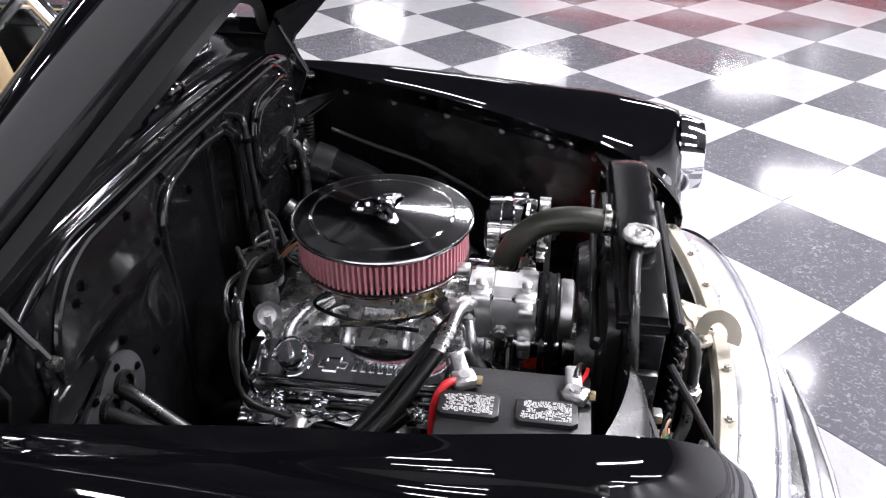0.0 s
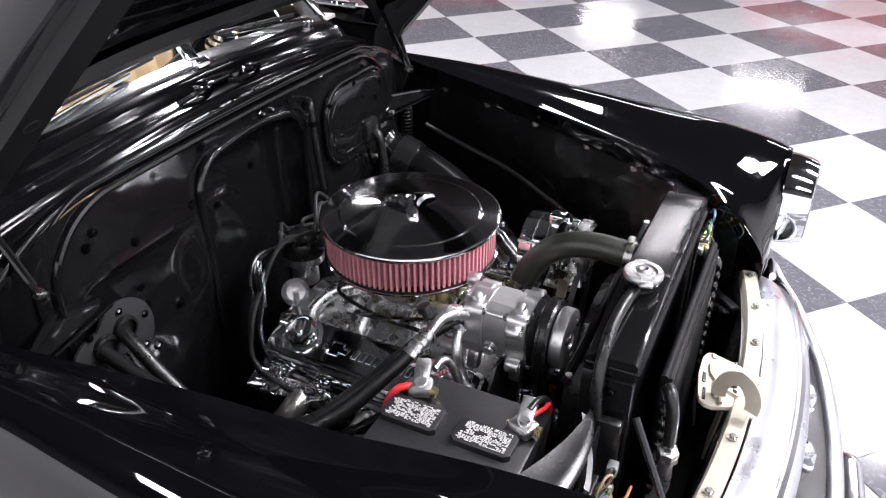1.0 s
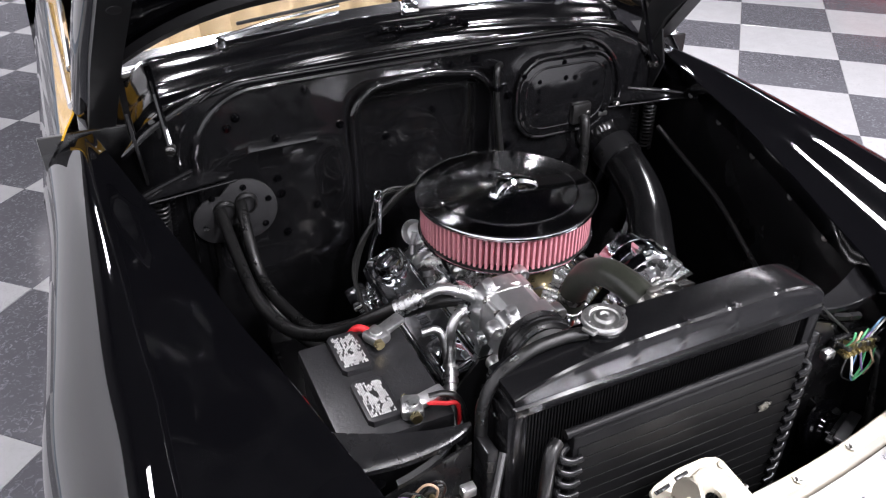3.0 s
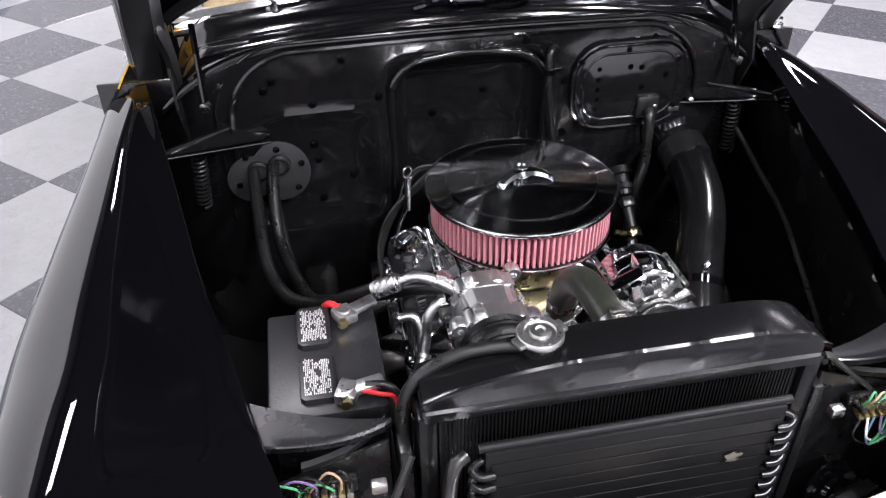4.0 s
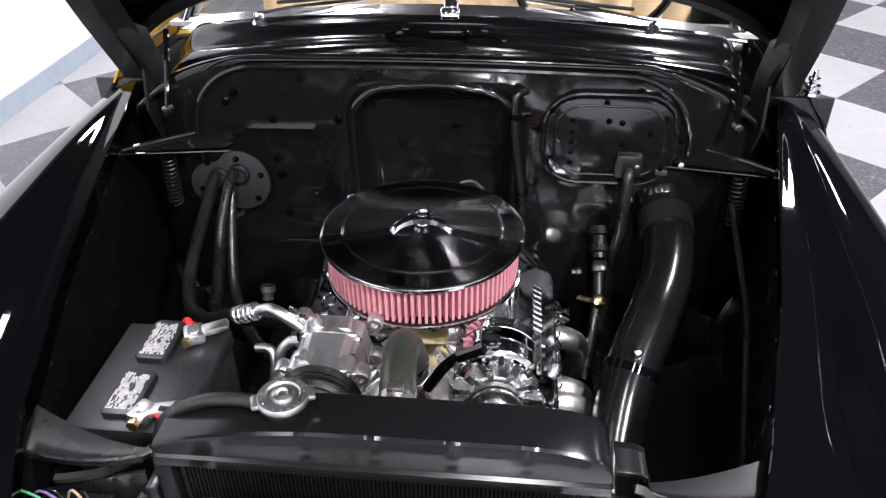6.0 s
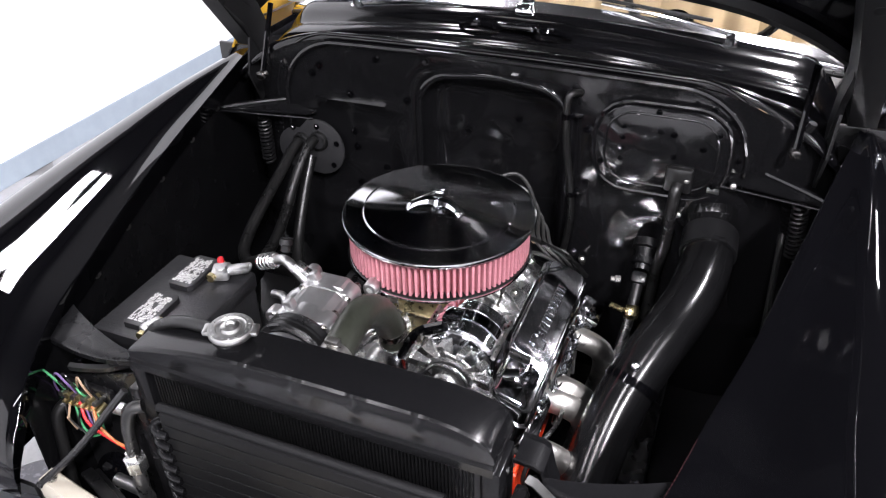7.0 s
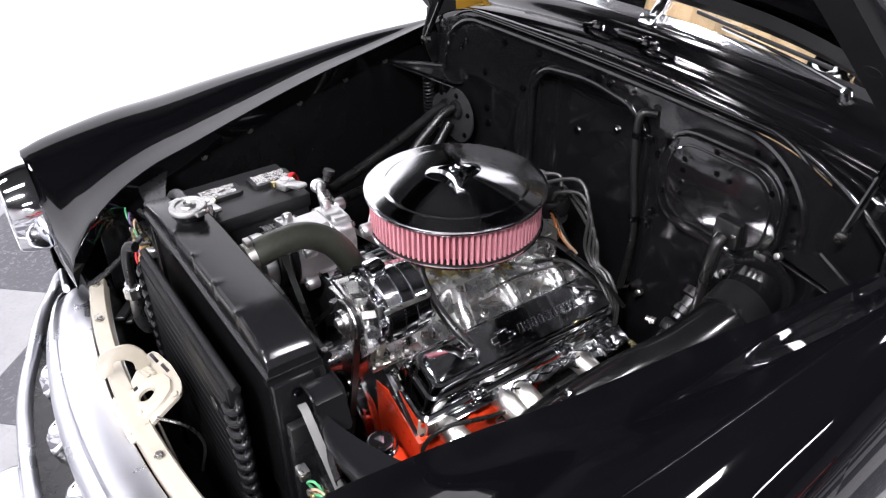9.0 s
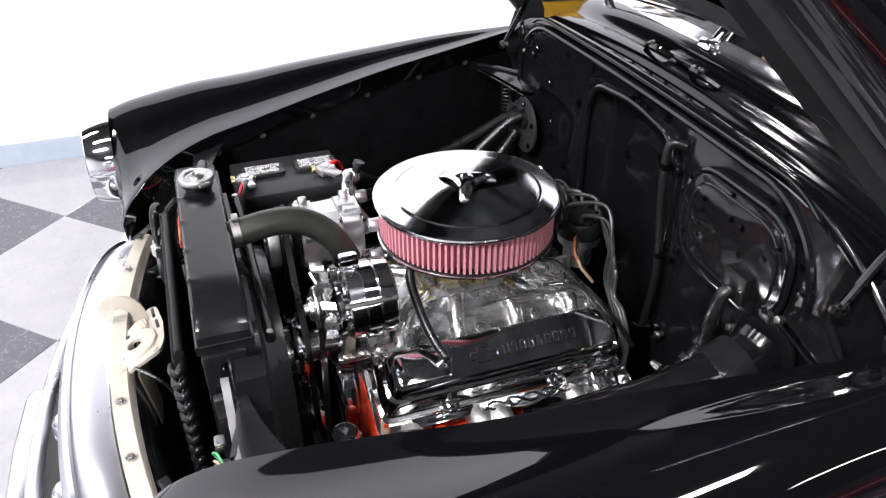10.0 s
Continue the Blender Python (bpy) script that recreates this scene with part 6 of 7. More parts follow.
for y in (-0.222, -0.305):
    part("mount_ear", box(B(), (CC[0] - 0.028, y, CC[1] + 0.058), (0.018, 0.018, 0.022), (0, -20, 0), 0.005), SATIN_ALU, comp)
    part("lower_ear", box(B(), (CC[0] - 0.035, y, CC[1] - 0.075), (0.024, 0.024, 0.036), (0, 20, 0), 0.006), CAST, comp)
clutch = part("clutch_pulley", turned(B(), (CC[0], -0.327, CC[1]), (0, -1, 0), [(0, 0.03), (0, 0.064), (0.004, 0.066), (0.010, 0.058), (0.016, 0.066), (0.020, 0.066), (0.026, 0.058), (0.032, 0.066), (0.036, 0.064), (0.037, 0.055)], 48), SATIN, comp, "black grooved clutch pulley")
part("clutch_disc", turned(B(), (CC[0], -0.366, CC[1]), (0, -1, 0), [(0, 0.054), (0.004, 0.056), (0.022, 0.055), (0.025, 0.050), (0.025, 0.020), (0.019, 0.018), (0.019, 0.010), (0.024, 0.009), (0.024, 0)], 48), SATIN_ALU, comp, "machined aluminium clutch disc")
for k in range(3):
    a = 2 * math.pi * k / 3 + 0.5
    part("disc_rivet", turned(B(), (CC[0] + 0.036 * math.cos(a), -0.390, CC[1] + 0.036 * math.sin(a)), (0, -1, 0), [(0, 0), (0, 0.008), (0.004, 0.007), (0.005, 0)], 12), SATIN, comp)
part("port_block", box(B(), (CC[0] - 0.052, -0.204, CC[1] + 0.014), (0.030, 0.026, 0.036), bevel=0.008), POLISHED, comp)
# added dark plate: covers the engine's front where only darkness shows
part("bracket", slab(B(), [(-0.262, -0.276, 0.50), (-0.262, -0.276, 0.66), (-0.20, -0.276, 0.735), (-0.04, -0.276, 0.735), (-0.02, -0.276, 0.64), (-0.075, -0.276, 0.56), (-0.075, -0.276, 0.48)], (0, -1, 0), 0.006, 0.001), SATIN, comp, "black plate added under the compressor to darken the engine's front")
# drive belts
belt = thing("drive_belts", "black ribbed rubber drive belts", "belt", (0, -0.34, 0.6))


def belt_loop(y, wheels, name):
    """A belt round wheels (x, z, r), given in anticlockwise order."""
    pts = []
    m = len(wheels)
    for i in range(m):
        x0, z0, r0 = wheels[i - 1]
        x1, z1, r1 = wheels[i]
        x2, z2, r2 = wheels[(i + 1) % m]
        a_in = math.atan2(z1 - z0, x1 - x0) - math.pi / 2
        a_out = math.atan2(z2 - z1, x2 - x1) - math.pi / 2
        while a_out < a_in:
            a_out += 2 * math.pi
        k = max(2, int((a_out - a_in) / 0.25))
        for j in range(k + 1):
            a = a_in + (a_out - a_in) * j / k
            pts.append((x1 + r1 * math.cos(a), z1 + r1 * math.sin(a)))
    bm = B()
    prof = [(-0.006, 0.0), (0.006, 0.0), (0.004, -0.008), (-0.004, -0.008)]
    rows = []
    q = len(pts)
    for i in range(q + 1):
        x, z = pts[i % q]
        xa, za = pts[(i - 1) % q]
        xb, zb = pts[(i + 1) % q]
        d = Vector((xb - xa, zb - za)).normalized()
        nx, nz = d.y, -d.x
        rows.append([(x + nx * o, y + py, z + nz * o) for py, o in prof])
    skin(bm, rows, closed=True)
    part(name, bm, RUBBER, belt)


belt_loop(-0.354, [(0, 0.40, 0.084), (0.0, 0.60, 0.076), (CC[0], CC[1], 0.064)], "compressor_belt")
belt_loop(-0.338, [(0, 0.40, 0.084), (AC[0], AC[1], 0.036), (0.0, 0.60, 0.074)], "alternator_belt")

ps = thing("power_steering_pump", "orange pump with a chrome filler cap", "pump", (0.19, -0.32, 0.40))
part("reservoir", turned(B(), (0.193, -0.318, 0.40), (0, 0, 1), [(0, 0), (0, 0.045), (0.08, 0.048), (0.10, 0.035), (0.11, 0.018), (0.125, 0.018)], 24), ORANGE, ps)
cap = part("cap", turned(B(), (0.193, -0.322, 0.522), (0, 0, 1), [(0, 0), (0, 0.026), (0.003, 0.028), (0.016, 0.028), (0.020, 0.025), (0.021, 0)], 28), CHROME, ps, "knurled chrome filler cap")
part("cap_inset", turned(B(), (0.193, -0.322, 0.5432), (0, 0, 1), [(0, 0.022), (0.001, 0.021), (0.001, 0)], 24), SATIN, cap, "black cap inset")
part("cap_mark", slab(B(), [(0.184, -0.332, 0.5445), (0.205, -0.322, 0.5445), (0.190, -0.313, 0.5445), (0.183, -0.320, 0.5445)], (0, 0, 1), 0.001), CHROME, cap)
part("neck", turned(B(), (0.193, -0.320, 0.50), (0, 0, 1), [(0, 0.02), (0.02, 0.02), (0.022, 0.03), (0.026, 0.03), (0.026, 0)], 20), CHROME, ps)

# upper radiator hose with its clamps
uh = thing("radiator_hose", "olive-black rubber upper radiator hose with steel clamps", "hose", (0, -0.35, 0.85))
part("hose", tube(B(), [(0.012, -0.462, 0.893), (0.010, -0.43, 0.898), (0.006, -0.385, 0.902), (0.002, -0.34, 0.896), (0.002, -0.30, 0.872), (0.003, -0.272, 0.838), (0.004, -0.252, 0.795), (0.004, -0.245, 0.765)], 0.0245, 20, 6), HOSE, uh)
part("clamp", turned(B(), (0.011, -0.437, 0.897), (0.02, -1, -0.08), [(0, 0.0245), (0, 0.0262), (0.014, 0.0262), (0.014, 0.0245)], 28), STEEL, uh, "bright worm-drive clamp")
part("clamp_screw", box(B(), (0.011, -0.444, 0.926), (0.022, 0.012, 0.010), bevel=0.003), STEEL, uh)
part("clamp", turned(B(), (0.004, -0.249, 0.785), (0, -0.2, 1), [(0, 0.0245), (0, 0.0262), (0.014, 0.0262), (0.014, 0.0245)], 28), STEEL, uh)
part("outlet_stub", rod(B(), (0.013, -0.462, 0.892), (0.011, -0.452, 0.894), 0.022, 20), RADIATOR, uh)

oh = thing("overflow_hose", "black rubber overflow hose round the radiator tank", "hose", (-0.28, -0.5, 0.7))
part("hose", tube(B(), [(-0.142, -0.490, 0.930), (-0.175, -0.484, 0.929), (-0.225, -0.480, 0.920), (-0.272, -0.480, 0.895), (-0.298, -0.482, 0.855), (-0.304, -0.486, 0.80), (-0.305, -0.49, 0.65), (-0.305, -0.49, 0.42)], 0.0095, 12), RUBBER, oh)

# ---- distributor and plug wires ----
dist = thing("distributor", "black distributor cap with plug wires", "distributor", (-0.02, 0.255, 0.66))
part("body", turned(B(), (-0.02, 0.255, 0.66), (0, 0, 1), [(0, 0), (0, 0.03), (0.05, 0.03), (0.055, 0.045), (0.075, 0.046), (0.08, 0.04)], 24), CAST, dist)
part("cap", turned(B(), (-0.02, 0.255, 0.735), (0, 0, 1), [(0, 0.048), (0.02, 0.048), (0.035, 0.042), (0.042, 0.02), (0.042, 0)], 28), SATIN, dist)
for k in range(8):
    a = 2 * math.pi * k / 8
    part("tower", rod(B(), (-0.02 + 0.032 * math.cos(a), 0.255 + 0.032 * math.sin(a), 0.755), (-0.02 + 0.036 * math.cos(a), 0.255 + 0.036 * math.sin(a), 0.780), 0.007, 10), SATIN, dist)
wires = thing("plug_wires", "grey-black spark plug wires", "cable", (0.1, 0.2, 0.7))
for s in (-1, 1):
    for k in range(4):
        a = radians(60 * (k - 1.5)) if s > 0 else radians(180 + 60 * (k - 1.5))
        x0, y0 = -0.02 + 0.036 * math.cos(a), 0.255 + 0.036 * math.sin(a)
        w = 0.008 * k
        if s > 0:
            line = [(x0, y0, 0.778), (x0 + 0.012, y0 + 0.003, 0.812 - 0.012 * k), (0.060 + 0.012 * k, 0.262, 0.838 - 0.030 * k), (0.104 + 0.010 * k, 0.256, 0.785 - 0.020 * k), (0.108 + 0.014 * k, 0.250, 0.700 - 0.006 * k), (0.156 + 0.010 * k, 0.250, 0.645 + 0.008 * k), (0.196 + 0.008 * k, 0.248, 0.606 + 0.004 * k), (0.203 + 0.007 * k, 0.240, 0.552 - 0.005 * k), (0.236, 0.214 - 0.004 * k, 0.522 - 0.006 * k), (0.262, 0.12 - 0.075 * k, 0.52)]
            part("plug_wire", tube(B(), line, 0.0042, 8, 5), GREY_WIRE, wires)
            continue
        part("plug_wire", tube(B(), [(x0, y0, 0.778), (x0 + s * 0.015, y0 + 0.003, 0.800), (s * (0.085 + 1.2 * w), 0.262 - w, 0.790 + 0.004 * k), (s * (0.15 + w), 0.262 - w, 0.745 + 0.004 * k), (s * (0.215 + w), 0.255 - w, 0.685), (s * (0.255 + 0.4 * w), 0.225 - w, 0.60), (s * 0.258, 0.17 - 0.06 * k, 0.535), (s * 0.262, 0.12 - 0.075 * k, 0.52)], 0.0042, 8, 5), GREY_WIRE, wires)
cable = thing("throttle_cable", "grey throttle cable and steel rod beside the carburettor", "cable", (0.101, -0.043, 0.71))
part("cable", tube(B(), [(0.11, 0.152, 0.71), (0.132, 0.184, 0.7), (0.167, 0.2, 0.68), (0.179, 0.232, 0.64)], 0.0048, 8), GREY_WIRE, cable)
part("end_ferrule", tube(B(), [(0.101, 0.112, 0.71), (0.11, 0.152, 0.71)], 0.0065, 10, straight=True), CHROME, cable, "bright cable ferrule")
part("rod", tube(B(), [(0.117, -0.023, 0.705), (0.112, 0.035, 0.705), (0.119, 0.108, 0.705), (0.133, 0.168, 0.705)], 0.0028, 8), STEEL, cable)
# short plug lead curving round the front header
part("plug_wire", tube(B(), [(0.272, -0.06, 0.54), (0.278, -0.14, 0.565), (0.262, -0.225, 0.575), (0.25, -0.265, 0.54), (0.262, -0.27, 0.50)], 0.0045, 8), RUBBER, wires)
coilw = thing("ignition_leads", "thin coloured ignition leads", "cable", (0.05, 0.24, 0.72))
for col, dz, dx in (("orange", 0.0, 0.0), ("black", 0.012, 0.01), ("tan", -0.008, 0.02)):
    part("lead", tube(B(), [(0.01, 0.235, 0.745 + dz), (0.05 + dx, 0.205, 0.765 + dz), (0.085 + dx, 0.19, 0.75 + dz), (0.10 + dx, 0.215, 0.705)], 0.003, 6), WIRE_COLORS[col], coilw)

stick = thing("dipstick", "chrome transmission dipstick tube with a ring handle", "dipstick", (-0.19, 0.24, 0.6))
part("tube", tube(B(), [(-0.188, 0.238, 0.775), (-0.190, 0.240, 0.72), (-0.215, 0.235, 0.64), (-0.235, 0.18, 0.55), (-0.235, 0.12, 0.46)], 0.006, 10), CHROME, stick)
part("sleeve", rod(B(), (-0.190, 0.240, 0.70), (-0.187, 0.237, 0.778), 0.0085, 14), CHROME, stick)
part("ring", closed_tube(B(), [(-0.187 + 0.010 * math.cos(a), 0.237 + 0.004 * math.cos(a), 0.797 + 0.012 * math.sin(a)) for a in (2 * math.pi * k / 16 for k in range(16))], 0.0025), CHROME, stick)
part("stopper", turned(B(), (-0.187, 0.237, 0.776), (0, 0, 1), [(0, 0), (0, 0.010), (0.008, 0.010), (0.010, 0.005), (0.010, 0)], 16), CHROME, stick)
for k, dx in enumerate((0.0, 0.012)):
    part("rear_lead", tube(B(), [(-0.205 + dx, 0.25, 0.72), (-0.185 + dx, 0.265, 0.765), (-0.14, 0.275, 0.785 - 0.01 * k), (-0.06, 0.275, 0.765)], 0.004, 8), RUBBER, stick)

dish = thing("vacuum_cup", "clear plastic vacuum cup on a bracket", "cup", (-0.125, 0.20, 0.66))
dd = Vector((-0.72, -0.55, 0.42))
part("cup", turned(B(), Vector((-0.112, 0.215, 0.694)) - dd * 0.012, dd, [(0.0, 0.008), (0.004, 0.022), (0.016, 0.030), (0.018, 0.030), (0.016, 0.027), (0.007, 0.020), (0.004, 0)], 32), CAST, dish)
part("stem", tube(B(), [Vector((-0.112, 0.215, 0.694)), (-0.118, 0.21, 0.672), (-0.125, 0.20, 0.645)], 0.007, 10), CAST, dish)

# ---- air-conditioning lines ----
lines = thing("ac_hoses", "thick black air-conditioning hoses with crimped aluminium fittings", "hose", (-0.4, 0.1, 0.6))
part("suction_hose", tube(B(), [(-0.515, 0.318, 0.792), (-0.515, 0.285, 0.782), (-0.512, 0.22, 0.755), (-0.506, 0.13, 0.722), (-0.492, 0.05, 0.702), (-0.458, -0.03, 0.700), (-0.400, -0.09, 0.722), (-0.345, -0.137, 0.770), (-0.300, -0.168, 0.805)], 0.0130, 14), RUBBER, lines)
part("discharge_hose", tube(B(), [(-0.470, 0.318, 0.805), (-0.474, 0.285, 0.790), (-0.477, 0.22, 0.737), (-0.470, 0.16, 0.690), (-0.445, 0.07, 0.672), (-0.415, -0.02, 0.682), (-0.355, -0.075, 0.716), (-0.285, -0.125, 0.758), (-0.225, -0.165, 0.790), (-0.180, -0.198, 0.805)], 0.0125, 14), RUBBER, lines)
part("heater_hose", tube(B(), [(-0.480, 0.31, 0.76), (-0.475, 0.26, 0.70), (-0.45, 0.16, 0.60), (-0.38, 0.05, 0.56), (-0.30, -0.02, 0.55), (-0.25, -0.10, 0.60)], 0.0135, 12), RUBBER, lines)


def fitting(a, b, r, name="crimp_fitting"):
    a, b = Vector(a), Vector(b)
    L = (b - a).length
    prof = [(0, 0)]
    for k in range(4):
        t = L * k / 4
        prof += [(t, r), (t + L * 0.14, r), (t + L * 0.16, r * 0.86), (t + L * 0.23, r * 0.86)]
    prof += [(L, r * 0.8), (L, 0)]
    part(name, turned(B(), a, b - a, prof, 18), CAST, lines, "crimped aluminium fitting")


fitting((-0.305, -0.167, 0.80), (-0.262, -0.184, 0.826), 0.0160)
part("elbow", tube(B(), [(-0.262, -0.184, 0.826), (-0.235, -0.192, 0.838), (-0.205, -0.204, 0.832), (-0.168, -0.212, 0.806)], 0.0095, 12), CAST, lines)
part("port_nut", turned(B(), (-0.208, -0.199, 0.835), (1, 0, -0.45), [(0, 0), (0, 0.0145), (0.018, 0.0145), (0.020, 0.011), (0.032, 0.011), (0.032, 0)], 6), PALE, lines)
part("port_valve", turned(B(), (-0.245, -0.172, 0.842), (0, 0.4, 1), [(0, 0), (0, 0.009), (0.012, 0.009), (0.014, 0.013), (0.024, 0.012), (0.025, 0)], 14), SATIN, lines)
part("small_pipe", tube(B(), [(-0.182, -0.205, 0.790), (-0.205, -0.208, 0.785), (-0.222, -0.215, 0.765), (-0.226, -0.222, 0.735), (-0.235, -0.240, 0.705)], 0.009, 12), CAST, lines)
part("pipe_nut", turned(B(), (-0.185, -0.205, 0.790), (-1, 0, -0.1), [(0, 0), (0, 0.012), (0.016, 0.012), (0.016, 0)], 6), CAST, lines)
fitting((-0.235, -0.240, 0.705), (-0.250, -0.275, 0.672), 0.014)
part("lower_hose", tube(B(), [(-0.250, -0.275, 0.672), (-0.262, -0.31, 0.64), (-0.275, -0.37, 0.60), (-0.28, -0.42, 0.55)], 0.011, 12), RUBBER, lines)
part("second_pipe", tube(B(), [(-0.27, -0.195, 0.755), (-0.245, -0.20, 0.758), (-0.235, -0.212, 0.742), (-0.236, -0.228, 0.71), (-0.24, -0.25, 0.66)], 0.008, 10), CAST, lines)

plate = thing("hose_plate", "dark grey oval bulkhead plate on the firewall", "plate", (-0.49, 0.32, 0.70))
bm = B()
outline = [(-0.462 + 0.070 * math.cos(a), 0.783 + 0.073 * math.sin(a)) for a in (radians(d) for d in range(-112, 115, 14))] + [(-0.520 + 0.055 * math.cos(a), 0.770 + 0.056 * math.sin(a)) for a in (radians(d) for d in range(80, 290, 14))]
slab(bm, [(x, 0.326, z) for x, z in outline], (0, -1, 0), 0.006, 0.0015)
body = part("plate", bm, material("plate_grey", (0.016, 0.016, 0.017), 0.5, grain=0.15, scale=40), plate)
for a in (20, 75, 130, 200, 255, 320):
    r = 0.055
    add_bolt((-0.480 + 1.35 * r * math.cos(radians(a)), 0.319, 0.780 + 1.1 * r * math.sin(radians(a))), (0, -1, 0), body, 0.75, True)
for x, z in ((-0.505, 0.792), (-0.458, 0.802)):
    part("grommet", turned(B(), (x, 0.322, z), (0, -1, 0), [(0, 0.025), (0.010, 0.024), (0.012, 0.018)], 24), RUBBER, plate)

# liquid line with its nut at the radiator's edge
liq = thing("liquid_line", "aluminium refrigerant line with a hexagon nut", "pipe", (-0.26, -0.6, 0.6))
part("pipe", tube(B(), [(-0.262, -0.596, 0.715), (-0.263, -0.598, 0.66), (-0.275, -0.585, 0.62), (-0.31, -0.565, 0.60), (-0.37, -0.56, 0.60)], 0.0105, 12), CAST, liq)
part("nut", turned(B(), (-0.262, -0.596, 0.714), (0, 0, 1), [(0, 0), (0, 0.017), (0.022, 0.017), (0.024, 0.012), (0.034, 0.012), (0.034, 0)], 6), PALE, liq)
part("upper_hose", tube(B(), [(-0.261, -0.595, 0.745), (-0.258, -0.592, 0.80), (-0.250, -0.585, 0.83), (-0.235, -0.575, 0.835)], 0.010, 12), RUBBER, liq)

# ---- driver's side of the bay ----
hd = thing("heater_duct", "large black air duct hose with a clamp band", "duct", (0.45, 0.1, 0.6))
DUCT = [(.464, .334, .790), (.469, .306, .768), (.474, .225, .738), (.463, .140, .706), (.438, .070, .676), (.412, .015, .642), (.390, -.036, .608), (.371, -.090, .572), (.355, -.16, .52), (.345, -.25, .45)]
part("duct", tube(B(), DUCT, 0.051, 24, 8), DUCT_BLACK, hd)
part("clamp_band", turned(B(), (.4735, .238, .743), (-0.04, 0.94, 0.33), [(0, 0.051), (0, 0.0560), (0.052, 0.0560), (0.054, 0.051)], 36), SATIN, hd, "black clamp band")
part("lower_clamp", turned(B(), (.392, -.030, .612), (-0.30, -0.70, -0.64), [(0, 0.051), (0, 0.0545), (0.016, 0.0545), (0.016, 0.051)], 36), GLOSS, hd)
part("clamp_screw", box(B(), (.392, -.048, .662), (0.016, 0.03, 0.014), (-45, 0, 0), 0.004), CHROME, hd)
part("inlet_flange", slab(B(), [(.462 + 0.075 * math.cos(a), .330, .792 + 0.062 * math.sin(a)) for a in (2 * math.pi * k / 28 for k in range(28))], (0, -1, 0), 0.006, 0.0015), APRON, hd)
for x, z in ((0.405, 0.858), (0.494, 0.862), (0.40, 0.775)):
    part("thumb_screw", turned(B(), (x, 0.322, z), (0, -1, 0.3), [(0, 0), (0, 0.007), (0.012, 0.006), (0.014, 0)], 10), STEEL, hd)
part("clip_tag", box(B(), (0.458, 0.322, 0.842), (0.024, 0.004, 0.012), (10, 0, -6), 0.001), CAST, hd)

cable = thing("grommet_box", "black square grommet with a cable on the access panel", "grommet", (0.388, 0.33, 0.858))
part("boot", box(B(), (0.388, 0.321, 0.857), (0.056, 0.022, 0.056), bevel=0.008), RUBBER, cable)
part("boot_lip", closed_tube(B(), [(0.388 + a, 0.328, 0.857 + b) for a, b in rounded(0.066, 0.066, 0.012)], 0.004), RUBBER, cable)
part("cable", tube(B(), [(0.388, 0.308, 0.852), (0.387, 0.294, 0.838), (0.386, 0.286, 0.79), (0.385, 0.283, 0.72), (0.375, 0.29, 0.64), (0.37, 0.28, 0.52)], 0.012, 12), RUBBER, cable)

tubeline = thing("vacuum_tube", "black tube clipped to the firewall", "tube", (0.16, 0.32, 0.6))
part("tube", tube(B(), [(0.168, 0.345, 1.005), (0.150, 0.325, 1.006), (0.146, 0.320, 0.98), (0.150, 0.320, 0.90), (0.165, 0.322, 0.80), (0.172, 0.322, 0.72), (0.16, 0.32, 0.60)], 0.008, 10), RUBBER, tubeline)
for z, x in ((0.955, 0.148), (0.775, 0.168)):
    part("clip", turned(B(), (x, 0.321, z), (0, 0, 1), [(0, 0.008), (0, 0.0115), (0.012, 0.0115), (0.012, 0.008)], 16), GLOSS, tubeline)
    part("clip_tab", box(B(), (x + 0.018, 0.332, z + 0.006), (0.026, 0.010, 0.010), bevel=0.002), GLOSS, tubeline)

shaft = thing("steering_shaft", "steel steering shaft with bright universal joints", "shaft", (0.34, 0.25, 0.45))
part("column_end", turned(B(), (0.347, 0.332, 0.688), (-0.01, -0.79, -0.61), [(0, 0), (0, 0.030), (0.018, 0.030), (0.020, 0.020), (0.040, 0.019), (0.042, 0.024), (0.056, 0.024), (0.058, 0.018), (0.070, 0.017), (0.070, 0)], 20), SHEET, shaft, "dark column end")
part("joint_yoke", box(B(), (0.346, 0.262, 0.634), (0.034, 0.028, 0.034), (38, 0, 0), 0.008), SATIN, shaft)
part("upper_shaft", rod(B(), (0.346, 0.268, 0.636), (0.346, 0.205, 0.582), 0.012, 12), SATIN, shaft)
part("brass_joint", box(B(), (0.346, 0.206, 0.582), (0.032, 0.028, 0.042), (38, 0, 8), 0.008), BRASS, shaft)
part("set_bolt", turned(B(), (0.328, 0.206, 0.584), (-1, 0, 0.3), [(0, 0), (0, 0.007), (0.03, 0.006), (0.03, 0)], 8), BRASS, shaft)
part("lower_shaft", rod(B(), (0.345, 0.20, 0.57), (0.325, 0.14, 0.42), 0.011, 12), PALE, shaft)
part("clamp_bolt", turned(B(), (0.306, 0.266, 0.618), (-1, -0.3, 0.1), [(0, 0), (0, 0.009), (0.010, 0.009), (0.011, 0.006), (0.020, 0.006), (0.020, 0)], 6), STEEL, shaft)
part("plug_tip", turned(B(), (0.205, 0.335, 0.605), (0.3, -1, 0.2), [(0, 0), (0, 0.008), (0.014, 0.008), (0.016, 0.004), (0.03, 0.004), (0.03, 0)], 12), STEEL, shaft)
sender = thing("sender_lead", "black lead ending in a bright eyelet", "cable", (0.17, 0.32, 0.58))
part("lead", tube(B(), [(0.10, 0.27, 0.62), (0.14, 0.30, 0.595), (0.178, 0.336, 0.602)], 0.004, 8), RUBBER, sender)
